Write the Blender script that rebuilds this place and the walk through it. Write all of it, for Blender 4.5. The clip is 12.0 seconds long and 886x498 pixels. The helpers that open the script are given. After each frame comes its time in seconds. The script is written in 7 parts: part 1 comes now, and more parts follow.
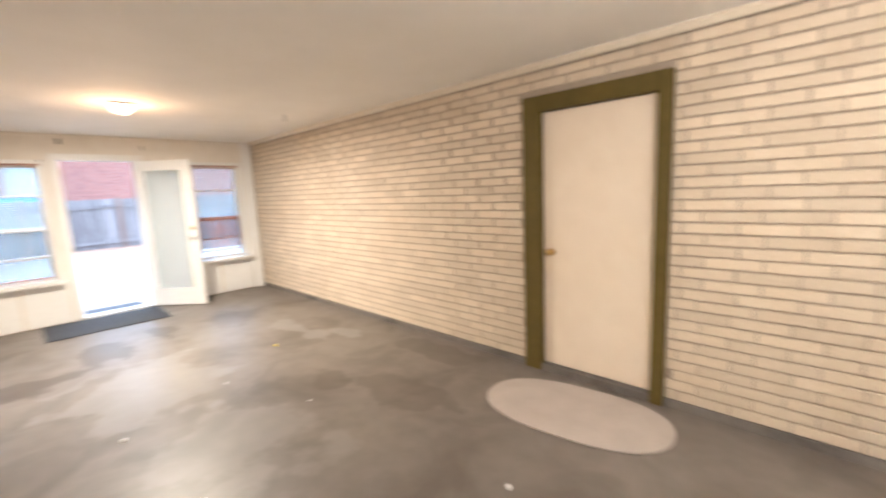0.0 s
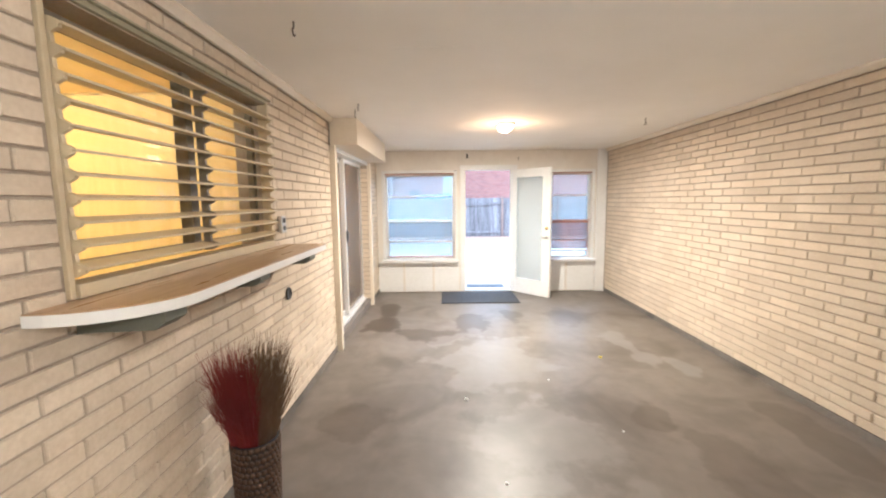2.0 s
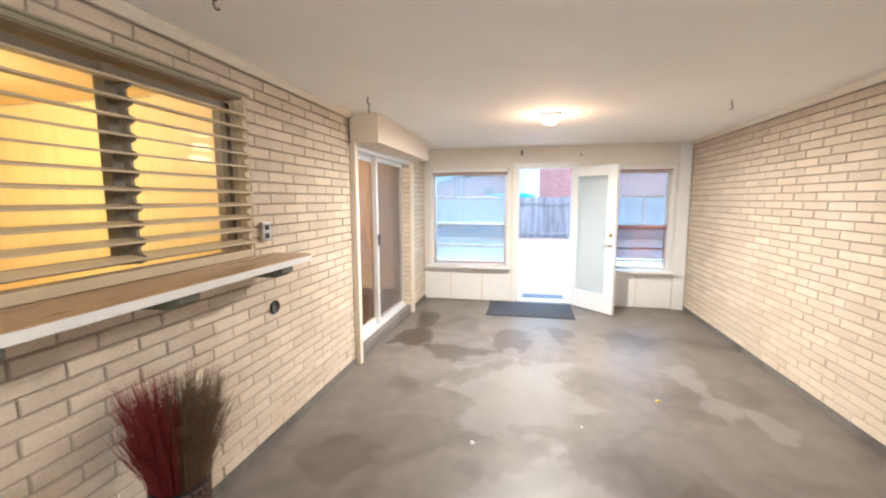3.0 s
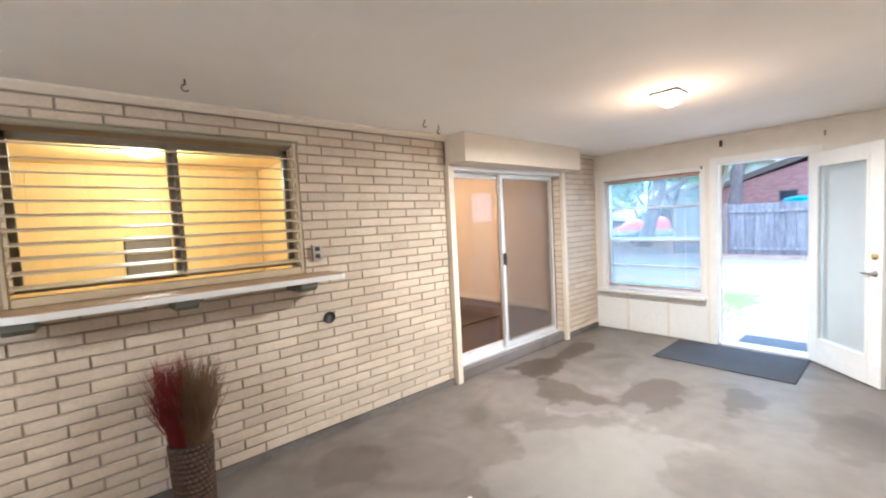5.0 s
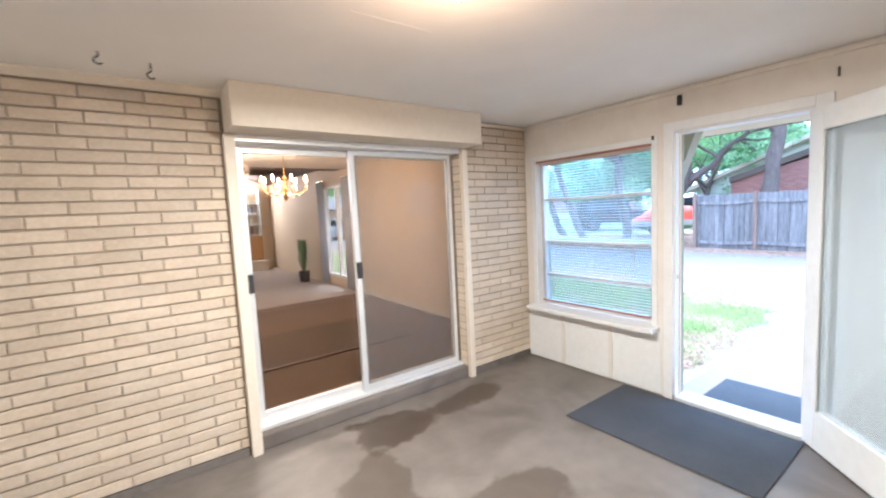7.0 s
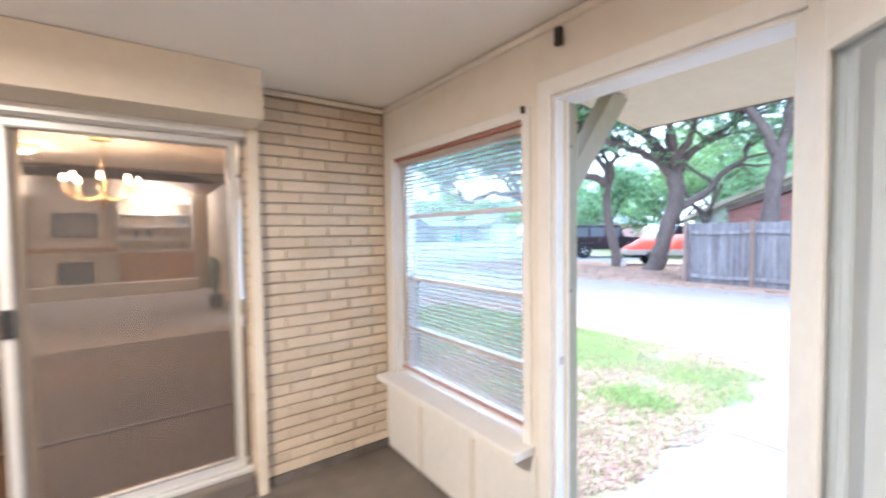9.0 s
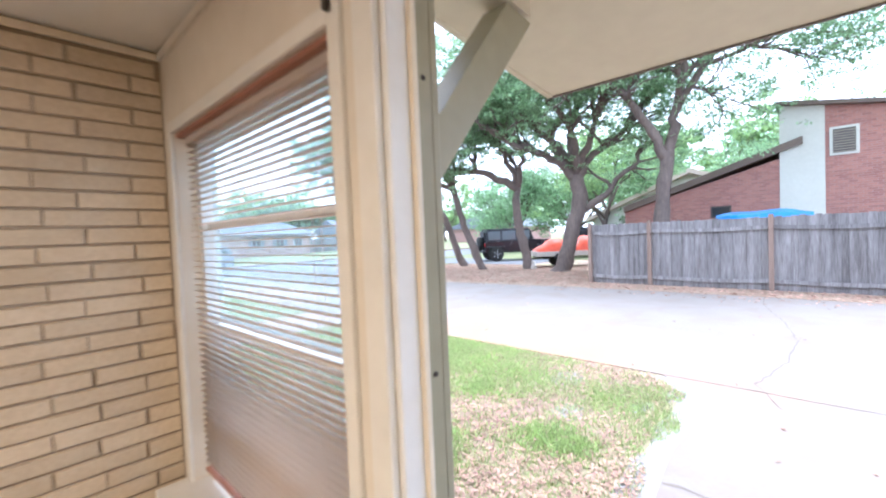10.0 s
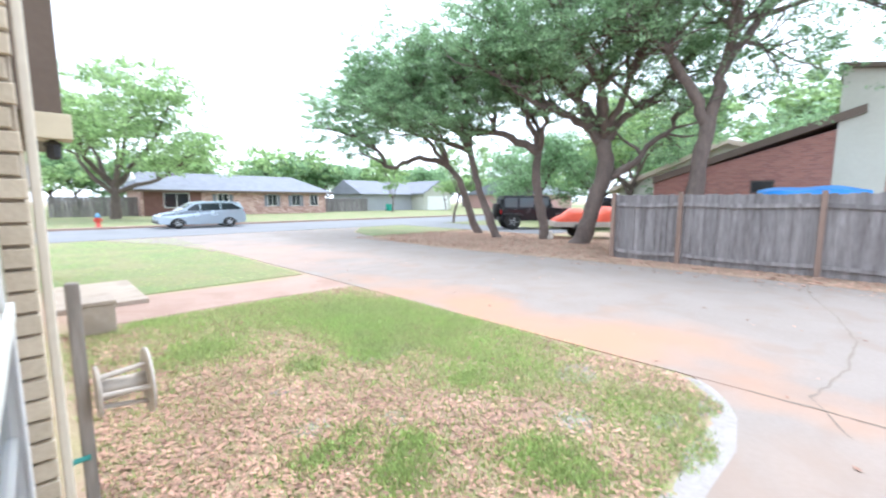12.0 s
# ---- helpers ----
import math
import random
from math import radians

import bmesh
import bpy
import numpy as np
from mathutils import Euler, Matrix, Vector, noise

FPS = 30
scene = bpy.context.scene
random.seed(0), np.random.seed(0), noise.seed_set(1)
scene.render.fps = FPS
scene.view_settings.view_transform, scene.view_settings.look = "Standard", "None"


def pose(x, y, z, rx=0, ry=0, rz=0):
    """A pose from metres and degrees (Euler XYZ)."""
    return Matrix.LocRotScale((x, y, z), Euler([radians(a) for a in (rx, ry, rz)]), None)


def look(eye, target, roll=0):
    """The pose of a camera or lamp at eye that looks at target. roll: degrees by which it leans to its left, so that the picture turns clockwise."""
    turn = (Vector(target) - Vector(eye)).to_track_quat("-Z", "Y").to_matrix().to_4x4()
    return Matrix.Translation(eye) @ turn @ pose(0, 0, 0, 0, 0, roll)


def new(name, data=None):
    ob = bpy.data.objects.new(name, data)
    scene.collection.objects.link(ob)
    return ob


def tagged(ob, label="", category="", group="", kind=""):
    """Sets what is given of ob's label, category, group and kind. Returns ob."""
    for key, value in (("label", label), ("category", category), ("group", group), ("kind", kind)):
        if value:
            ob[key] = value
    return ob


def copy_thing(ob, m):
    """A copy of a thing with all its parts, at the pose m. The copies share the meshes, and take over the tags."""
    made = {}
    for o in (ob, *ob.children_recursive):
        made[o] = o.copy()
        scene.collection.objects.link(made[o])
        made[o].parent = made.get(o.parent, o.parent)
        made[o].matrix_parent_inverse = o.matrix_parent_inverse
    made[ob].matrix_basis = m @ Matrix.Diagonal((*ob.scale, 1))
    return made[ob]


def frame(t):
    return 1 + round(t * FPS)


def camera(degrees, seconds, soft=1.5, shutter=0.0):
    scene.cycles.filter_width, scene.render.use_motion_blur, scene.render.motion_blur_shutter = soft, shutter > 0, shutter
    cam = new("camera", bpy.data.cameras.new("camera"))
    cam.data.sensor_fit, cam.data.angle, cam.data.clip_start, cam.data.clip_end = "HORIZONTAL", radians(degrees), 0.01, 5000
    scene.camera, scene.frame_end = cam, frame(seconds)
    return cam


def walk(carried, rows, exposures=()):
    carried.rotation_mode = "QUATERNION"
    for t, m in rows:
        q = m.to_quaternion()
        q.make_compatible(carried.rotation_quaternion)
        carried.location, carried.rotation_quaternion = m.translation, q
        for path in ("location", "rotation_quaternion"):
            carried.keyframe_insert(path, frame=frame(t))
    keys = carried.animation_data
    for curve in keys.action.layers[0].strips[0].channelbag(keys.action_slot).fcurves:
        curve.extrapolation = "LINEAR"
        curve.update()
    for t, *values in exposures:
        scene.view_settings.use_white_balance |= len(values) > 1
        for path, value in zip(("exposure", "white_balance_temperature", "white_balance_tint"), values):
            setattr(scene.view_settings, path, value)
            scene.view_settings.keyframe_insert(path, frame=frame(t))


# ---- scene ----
cam = camera(94.3, 12.0, soft=2.1, shutter=0.5)
PATH = [
    (0, (0.385, 0.68, 1.481), (-0.989, 2.105, 1.195), -2.5),
    (0.5, (0.303, 0.558, 1.57), (-1.477, 1.43, 1.304), -0.8),
    (1, (0.329, 0.67, 1.574), (-1.614, 1.059, 1.309), -0.2),
    (1.5, (0.328, 0.754, 1.593), (-1.651, 0.885, 1.337), -0.2),
    (2, (0.285, 0.827, 1.542), (-1.702, 0.814, 1.31), -0.6),
    (2.5, (0.019, 0.967, 1.573), (-1.96, 0.788, 1.347), -0.5),
    (4.5, (-0.934, 2.516, 1.599), (-2.457, 1.233, 1.406), -2.0),
    (5, (-1.247, 2.599, 1.567), (-2.557, 1.093, 1.438), -3.0),
    (5.5, (-1.72, 2.668, 1.57), (-2.973, 1.117, 1.414), -3.2),
    (6, (-2.247, 2.669, 1.558), (-3.47, 1.096, 1.388), -3.2),
    (6.5, (-2.84, 2.647, 1.56), (-4.064, 1.077, 1.373), -3.0),
    (8.5, (-4.754, 2.373, 1.516), (-5.704, 0.618, 1.39), -2.1),
    (9, (-5.255, 2.246, 1.513), (-6.429, 0.629, 1.43), -0.8),
    (9.5, (-5.705, 1.972, 1.519), (-7.074, 0.515, 1.464), -1.6),
    (10, (-6.109, 1.751, 1.543), (-7.578, 0.395, 1.476), -2.4),
    (10.5, (-6.432, 1.584, 1.547), (-7.892, 0.221, 1.44), -2.6),
    (11, (-6.611, 1.471, 1.526), (-8.032, 0.071, 1.373), -2.0),
    (11.5, (-6.783, 1.406, 1.504), (-8.062, -0.119, 1.309), -0.3),
    (12, (-6.835, 1.397, 1.504), (-8.233, -0.013, 1.269), 0.1),
]
EXPOSURES = [(0.0, 3.0, 4900, 10), (1.0, 3.02, 4800, 10), (2.5, 3.02, 4650, 8), (4.5, 2.93, 4350, 8), (6.5, 2.78, 4400, 8), (8.5, 2.73, 4450, 9), (9.0, 2.68, 4750, 12),
             (9.5, 2.55, 5000, 13), (10.0, 2.32, 5200, 13), (10.5, 2.15, 5350, 12), (11.0, 2.22, 5450, 10), (11.4, 2.07, 5600, 9), (12.0, 1.9, 5650, 10)]
walk(cam, [(t, look(eye, target, roll)) for t, eye, target, roll in PATH], EXPOSURES)

# ---------------------------------------------------------------- light
world = bpy.data.worlds.new("overcast_sky")
scene.world = world
world.use_nodes = True
wn, wl = world.node_tree.nodes, world.node_tree.links
sky = wn.new("ShaderNodeTexSky")
sky.sky_type = "NISHITA"
sky.sun_disc = False
sky.sun_elevation, sky.sun_rotation = radians(58), radians(200)
sky.dust_density, sky.air_density, sky.ozone_density = 4.0, 1.0, 1.0
pale = wn.new("ShaderNodeMixRGB")
pale.inputs[0].default_value = 0.65
pale.inputs[2].default_value = (22.0, 22.9, 23.8, 1)
wl.new(sky.outputs[0], pale.inputs[1])
wl.new(pale.outputs[0], wn["Background"].inputs[0])
wn["Background"].inputs[1].default_value = 0.05

sun = new("sun", bpy.data.lights.new("sun", "SUN"))
sun.data.energy, sun.data.angle, sun.data.color = 0.7, radians(14), (1, 0.96, 0.9)
sun.matrix_world = look((-30, -10, 60), (-8, -4, 0))


def lamp_light(name, xyz, watts, colour, size=0.08, kind="POINT"):
    ob = new(name, bpy.data.lights.new(name, kind))
    ob.data.energy, ob.data.color = watts, colour
    if kind == "POINT":
        ob.data.shadow_soft_size = size
    ob.location = xyz
    return ob


WARM = (1.0, 0.78, 0.54)
lamp_light("porch_bulb", (-4.31, 1.49, 2.10), 1.9, (1.0, 0.52, 0.21), 0.12)
down = lamp_light("porch_lamp_face", (-4.31, 1.49, 2.26), 23.0, (1.0, 0.74, 0.46), 0.2, "AREA")
down.data.shape, down.data.size = "DISK", 0.12
# Unseen second lamp, added behind the start to fill the back half
lamp_light("unseen_fill_bulb", (0.9, 1.6, 2.10), 14.5, WARM, 0.09)
lamp_light("kitchen_bulb", (-1.76, -2.55, 2.2), 14, (1.0, 0.8, 0.47), 0.12)
lamp_light("chandelier_bulbs", (-4.95, -2.9, 1.9), 11, (1.0, 0.74, 0.48), 0.2)
lamp_light("dining_bulb", (-4.27, -3.7, 2.3), 9, (1.0, 0.74, 0.48), 0.1)
lamp_light("bookcase_tube_a", (-2.5, -10.15, 2.35), 34, (1.0, 0.93, 0.85), 0.3)
lamp_light("bookcase_tube_b", (-5.5, -10.15, 2.35), 34, (1.0, 0.93, 0.85), 0.3)

# ---------------------------------------------------------------- materials


def mat(name, c1, c2=None, rough=0.6, fine=40.0, broad=3.0, amount=0.5, bump=0.15, metal=0.0, rnd=0.0, island=False, spec=0.5, stretch=None, emit=None, bumpdist=0.002):
    """Procedural surface: two colours mixed by fine and broad noise, with fine relief."""
    m = bpy.data.materials.new(name)
    m.use_nodes = True
    n, l = m.node_tree.nodes, m.node_tree.links
    p = n["Principled BSDF"]
    geo = n.new("ShaderNodeNewGeometry")
    src = geo.outputs["Position"]
    if stretch:
        mp = n.new("ShaderNodeMapping")
        mp.inputs["Scale"].default_value = stretch
        l.new(src, mp.inputs[0])
        src = mp.outputs[0]
    a, b = n.new("ShaderNodeTexNoise"), n.new("ShaderNodeTexNoise")
    for tex, s, d in ((a, fine, 5.0), (b, broad, 4.0)):
        tex.inputs["Scale"].default_value, tex.inputs["Detail"].default_value = s, d
        l.new(src, tex.inputs["Vector"])
    add = n.new("ShaderNodeMath")
    add.operation = "ADD"
    l.new(a.outputs[0], add.inputs[0]), l.new(b.outputs[0], add.inputs[1])
    ramp = n.new("ShaderNodeMapRange")
    ramp.inputs["From Min"].default_value, ramp.inputs["From Max"].default_value = 0.7, 1.3
    l.new(add.outputs[0], ramp.inputs["Value"])
    fac = n.new("ShaderNodeMath")
    fac.operation = "MULTIPLY"
    fac.inputs[1].default_value = amount
    l.new(ramp.outputs[0], fac.inputs[0])
    mix = n.new("ShaderNodeMixRGB")
    mix.inputs[1].default_value = (*c1, 1)
    mix.inputs[2].default_value = (*(c2 or [v * 0.75 for v in c1]), 1)
    l.new(fac.outputs[0], mix.inputs[0])
    out = mix.outputs[0]
    if rnd:
        hsv = n.new("ShaderNodeHueSaturation")
        mr = n.new("ShaderNodeMapRange")
        mr.inputs["To Min"].default_value, mr.inputs["To Max"].default_value = 1 - rnd, 1 + rnd * 0.6
        if island:
            l.new(geo.outputs["Random Per Island"], mr.inputs["Value"])
        else:
            info = n.new("ShaderNodeObjectInfo")
            l.new(info.outputs["Random"], mr.inputs["Value"])
        l.new(mr.outputs[0], hsv.inputs["Value"])
        l.new(out, hsv.inputs["Color"])
        out = hsv.outputs[0]
    l.new(out, p.inputs["Base Color"])
    rr = n.new("ShaderNodeMapRange")
    rr.inputs["To Min"].default_value, rr.inputs["To Max"].default_value = max(0.02, rough - 0.1), min(1, rough + 0.1)
    l.new(b.outputs[0], rr.inputs["Value"]), l.new(rr.outputs[0], p.inputs["Roughness"])
    p.inputs["Metallic"].default_value = metal
    p.inputs["Specular IOR Level"].default_value = spec
    if bump:
        bp = n.new("ShaderNodeBump")
        bp.inputs["Strength"].default_value, bp.inputs["Distance"].default_value = bump, bumpdist
        l.new(a.outputs[0], bp.inputs["Height"]), l.new(bp.outputs[0], p.inputs["Normal"])
    if emit:
        p.inputs["Emission Color"].default_value, p.inputs["Emission Strength"].default_value = (*emit[:3], 1), emit[3]
    return m


def glass_mat(name, tint=(1, 1, 1), gloss=0.035):
    m = bpy.data.materials.new(name)
    m.use_nodes = True
    n, l = m.node_tree.nodes, m.node_tree.links
    n.remove(n["Principled BSDF"])
    tr, gl, mx, lw = n.new("ShaderNodeBsdfTransparent"), n.new("ShaderNodeBsdfGlossy"), n.new("ShaderNodeMixShader"), n.new("ShaderNodeLayerWeight")
    pw, ma = n.new("ShaderNodeMath"), n.new("ShaderNodeMath")
    pw.operation, ma.operation = "POWER", "MULTIPLY_ADD"
    pw.inputs[1].default_value, ma.inputs[1].default_value, ma.inputs[2].default_value = 5.0, 0.8, gloss
    lw.inputs[0].default_value = 0.5
    tr.inputs[0].default_value = (*tint, 1)
    gl.inputs["Roughness"].default_value = 0.01
    l.new(lw.outputs["Facing"], pw.inputs[0]), l.new(pw.outputs[0], ma.inputs[0])
    l.new(ma.outputs[0], mx.inputs[0]), l.new(tr.outputs[0], mx.inputs[1]), l.new(gl.outputs[0], mx.inputs[2])
    l.new(mx.outputs[0], n["Material Output"].inputs[0])
    return m


def leaf_mat(name, c1, c2):
    m = mat(name, c1, c2, rough=0.55, fine=3.0, broad=0.6, amount=0.9, bump=0, rnd=0.45, island=True, spec=0.3)
    n, l = m.node_tree.nodes, m.node_tree.links
    p, t, mx = n["Principled BSDF"], n.new("ShaderNodeBsdfTranslucent"), n.new("ShaderNodeMixShader")
    l.new(p.inputs["Base Color"].links[0].from_socket, t.inputs[0])
    mx.inputs[0].default_value = 0.62
    l.new(p.outputs[0], mx.inputs[1]), l.new(t.outputs[0], mx.inputs[2])
    l.new(mx.outputs[0], n["Material Output"].inputs[0])
    return m


BRICK = mat("cream_brick", (0.66, 0.57, 0.44), (0.50, 0.41, 0.29), 0.85, 60, 5, 0.65, 0.5, rnd=0.11, bumpdist=0.004)
BRICK_I = mat("cream_brick_joined", (0.66, 0.57, 0.44), (0.50, 0.41, 0.29), 0.85, 60, 5, 0.65, 0.5, rnd=0.11, island=True, bumpdist=0.004)
MORTAR = mat("mortar", (0.40, 0.335, 0.26), (0.27, 0.225, 0.17), 0.95, 80, 4, 0.6, 0.6)
CEIL = mat("ceiling_paint", (0.90, 0.885, 0.85), (0.82, 0.80, 0.755), 0.75, 3, 0.5, 0.55, 0.08)
TRIM = mat("cream_trim_paint", (0.76, 0.69, 0.56), (0.64, 0.56, 0.43), 0.5, 25, 2, 0.5, 0.1)
WHITE = mat("white_paint", (0.80, 0.80, 0.78), (0.68, 0.67, 0.64), 0.45, 20, 2, 0.5, 0.1)
PLASTER = mat("cream_wall_paint", (0.76, 0.72, 0.65), (0.64, 0.59, 0.51), 0.7, 8, 1.2, 0.6, 0.12)
OLIVE = mat("olive_paint", (0.34, 0.315, 0.21), (0.26, 0.24, 0.155), 0.55, 18, 2, 0.5, 0.15)
BROWNFRAME = mat("olive_brown_door_frame", (0.12, 0.088, 0.022), (0.075, 0.055, 0.014), 0.6, 20, 3, 0.6, 0.15, spec=0.2)
DOORPAINT = mat("cream_door_paint", (0.76, 0.66, 0.53), (0.68, 0.57, 0.44), 0.5, 6, 1.5, 0.5, 0.05)
BRASS = mat("brass", (0.75, 0.55, 0.22), (0.55, 0.38, 0.14), 0.25, 40, 5, 0.5, 0.02, metal=1)
NICKEL = mat("nickel", (0.55, 0.53, 0.50), (0.4, 0.38, 0.36), 0.3, 40, 5, 0.5, 0.02, metal=1)
ALU = mat("aluminium_frame", (0.78, 0.78, 0.76), (0.66, 0.66, 0.64), 0.4, 50, 4, 0.5, 0.05, metal=0.35)
BLACK = mat("black_plastic", (0.018, 0.018, 0.02), (0.03, 0.03, 0.03), 0.5, 60, 5, 0.5, 0.1)
DARKMETAL = mat("dark_metal", (0.06, 0.055, 0.05), (0.12, 0.09, 0.07), 0.5, 60, 5, 0.5, 0.1, metal=0.6)
RUBBERMAT = mat("grey_ribbed_mat", (0.036, 0.042, 0.055), (0.075, 0.08, 0.09), 0.9, 120, 4, 0.7, 0.8, bumpdist=0.006)
RUG = mat("oval_grey_rug", (0.47, 0.42, 0.375), (0.38, 0.33, 0.29), 0.95, 90, 6, 0.7, 0.8, bumpdist=0.006)
BLIND = mat("white_blind_slat", (0.80, 0.75, 0.69), (0.70, 0.64, 0.57), 0.65, 30, 3, 0.4, 0.02)
_n, _l = BLIND.node_tree.nodes, BLIND.node_tree.links
_t, _m = _n.new("ShaderNodeBsdfTranslucent"), _n.new("ShaderNodeMixShader")
_t.inputs[0].default_value, _m.inputs[0].default_value = (0.82, 0.70, 0.60, 1), 0.6
_l.new(_n["Principled BSDF"].outputs[0], _m.inputs[1]), _l.new(_t.outputs[0], _m.inputs[2]), _l.new(_m.outputs[0], _n["Material Output"].inputs[0])
BLINDBROWN = mat("brown_blind", (0.40, 0.19, 0.14), (0.29, 0.12, 0.085), 0.5, 30, 3, 0.5, 0.03)
LAMINATE = mat("wood_laminate", (0.46, 0.31, 0.16), (0.36, 0.23, 0.11), 0.3, 8, 2, 0.7, 0.04, stretch=(1, 14, 14))
SLAT = mat("cream_shutter_paint", (0.58, 0.49, 0.32), (0.46, 0.38, 0.24), 0.5, 20, 3, 0.5, 0.1)
OAK = mat("honey_oak", (0.50, 0.27, 0.09), (0.36, 0.18, 0.055), 0.4, 9, 2, 0.8, 0.06, stretch=(12, 12, 1))
YELLOW = mat("yellow_panelling", (0.86, 0.65, 0.24), (0.74, 0.51, 0.15), 0.55, 6, 2, 0.6, 0.05, stretch=(8, 8, 0.6))
CARPETB = mat("brown_carpet", (0.135, 0.093, 0.062), (0.105, 0.071, 0.047), 1.0, 150, 2, 0.6, 0.8, bumpdist=0.008)
CARPET = mat("beige_carpet", (0.44, 0.385, 0.34), (0.35, 0.30, 0.26), 1.0, 150, 2, 0.6, 0.8, bumpdist=0.008)
CARPETD = mat("brown_rug", (0.09, 0.062, 0.041), (0.065, 0.044, 0.029), 1.0, 150, 2, 0.6, 0.8, bumpdist=0.008)
BEIGEWALL = mat("beige_wall_paint", (0.70, 0.58, 0.42), (0.62, 0.50, 0.35), 0.7, 10, 1.5, 0.5, 0.05)
DARKBEAM = mat("dark_stained_ceiling", (0.10, 0.055, 0.035), (0.06, 0.03, 0.02), 0.5, 10, 2, 0.6, 0.1)
GLASS = glass_mat("window_glass")
# translucent mix puts glare haze into the panes; the tint dims the view
HAZEPANE = glass_mat("window_glass_with_haze", (0.86, 0.94, 0.98), 0.05)
_n, _l = HAZEPANE.node_tree.nodes, HAZEPANE.node_tree.links
_t, _m = _n.new("ShaderNodeBsdfTranslucent"), _n.new("ShaderNodeMixShader")
_t.inputs[0].default_value, _m.inputs[0].default_value = (0.80, 0.90, 0.95, 1), 0.09
_l.new(_n["Mix Shader"].outputs[0], _m.inputs[1]), _l.new(_t.outputs[0], _m.inputs[2]), _l.new(_m.outputs[0], _n["Material Output"].inputs[0])
# clear door glass; the diffuse mix paints in the sky brightness it reflects
GLAREPANE = glass_mat("door_glass_with_glare", (0.85, 0.9, 0.95), 0.06)
_n, _l = GLAREPANE.node_tree.nodes, GLAREPANE.node_tree.links
_t, _m = _n.new("ShaderNodeBsdfDiffuse"), _n.new("ShaderNodeMixShader")
_t.inputs[0].default_value, _m.inputs[0].default_value = (0.80, 0.88, 0.94, 1), 0.2
_l.new(_n["Mix Shader"].outputs[0], _m.inputs[1]), _l.new(_t.outputs[0], _m.inputs[2]), _l.new(_m.outputs[0], _n["Material Output"].inputs[0])
SCREEN = mat("grey_insect_screen", (0.20, 0.19, 0.175), (0.16, 0.15, 0.14), 0.8, 60, 4, 0.5, 0)
_n, _l = SCREEN.node_tree.nodes, SCREEN.node_tree.links
_t, _m = _n.new("ShaderNodeBsdfTransparent"), _n.new("ShaderNodeMixShader")
_m.inputs[0].default_value = 0.25
_l.new(_t.outputs[0], _m.inputs[1]), _l.new(_n["Principled BSDF"].outputs[0], _m.inputs[2]), _l.new(_m.outputs[0], _n["Material Output"].inputs[0])
WINSCREEN = mat("blue_grey_insect_screen", (0.20, 0.215, 0.25), (0.15, 0.165, 0.20), 0.8, 60, 4, 0.5, 0)
_n, _l = WINSCREEN.node_tree.nodes, WINSCREEN.node_tree.links
_t, _m = _n.new("ShaderNodeBsdfTransparent"), _n.new("ShaderNodeMixShader")
_m.inputs[0].default_value = 0.2
_l.new(_t.outputs[0], _m.inputs[1]), _l.new(_n["Principled BSDF"].outputs[0], _m.inputs[2]), _l.new(_m.outputs[0], _n["Material Output"].inputs[0])
GREYFRAME = mat("grey_brown_metal", (0.20, 0.175, 0.13), (0.14, 0.12, 0.09), 0.5, 40, 4, 0.5, 0.05)
SMOKE = glass_mat("slider_glass", (0.80, 0.72, 0.62), 0.032)
LAMPGLASS = mat("frosted_lamp_glass", (0.9, 0.85, 0.75), None, 0.4, 20, 3, 0.2, 0, emit=(1.0, 0.66, 0.34, 0.9))
BULB = mat("candle_bulb", (0.9, 0.85, 0.75), None, 0.4, 20, 3, 0.2, 0, emit=(1.0, 0.62, 0.30, 30.0))
COVE = mat("fluorescent_tube", (0.9, 0.9, 0.9), None, 0.4, 20, 3, 0.2, 0, emit=(1.0, 0.90, 0.85, 9.0))
ASPHALT = mat("street_asphalt", (0.20, 0.20, 0.21), (0.15, 0.15, 0.15), 0.9, 30, 0.6, 0.6, 0.4)
TWIG_RED = mat("red_twigs", (0.23, 0.021, 0.018), (0.08, 0.012, 0.010), 0.7, 40, 6, 0.6, 0.1)
TWIG_TAN = mat("brown_twigs", (0.185, 0.11, 0.055), (0.09, 0.055, 0.028), 0.8, 40, 6, 0.6, 0.1)
WICKER = mat("dark_wicker", (0.10, 0.055, 0.028), (0.035, 0.02, 0.012), 0.7, 60, 20, 0.9, 0.3)
FENCEWOOD = mat("weathered_fence_wood", (0.29, 0.27, 0.265), (0.12, 0.105, 0.10), 0.9, 8, 1.5, 1.0, 0.4, rnd=0.25, stretch=(6, 6, 0.5), bumpdist=0.006)
FENCEPOST = mat("brown_fence_post", (0.26, 0.18, 0.14), (0.16, 0.11, 0.085), 0.9, 8, 1.5, 0.9, 0.4, stretch=(6, 6, 0.5))
BARK = mat("oak_bark", (0.17, 0.13, 0.11), (0.08, 0.062, 0.055), 0.95, 14, 3, 0.8, 1.0, stretch=(1, 1, 0.35), bumpdist=0.03)
LEAF = leaf_mat("oak_leaves", (0.35, 0.50, 0.28), (0.235, 0.37, 0.19))
LEAFLIGHT = leaf_mat("light_green_leaves", (0.44, 0.58, 0.28), (0.32, 0.46, 0.20))
GRASS = leaf_mat("grass_blades", (0.44, 0.58, 0.20), (0.46, 0.50, 0.24))
LITTER = mat("fallen_leaves", (0.60, 0.37, 0.275), (0.33, 0.195, 0.14), 0.9, 8, 2, 0.9, 0, rnd=0.5, island=True)


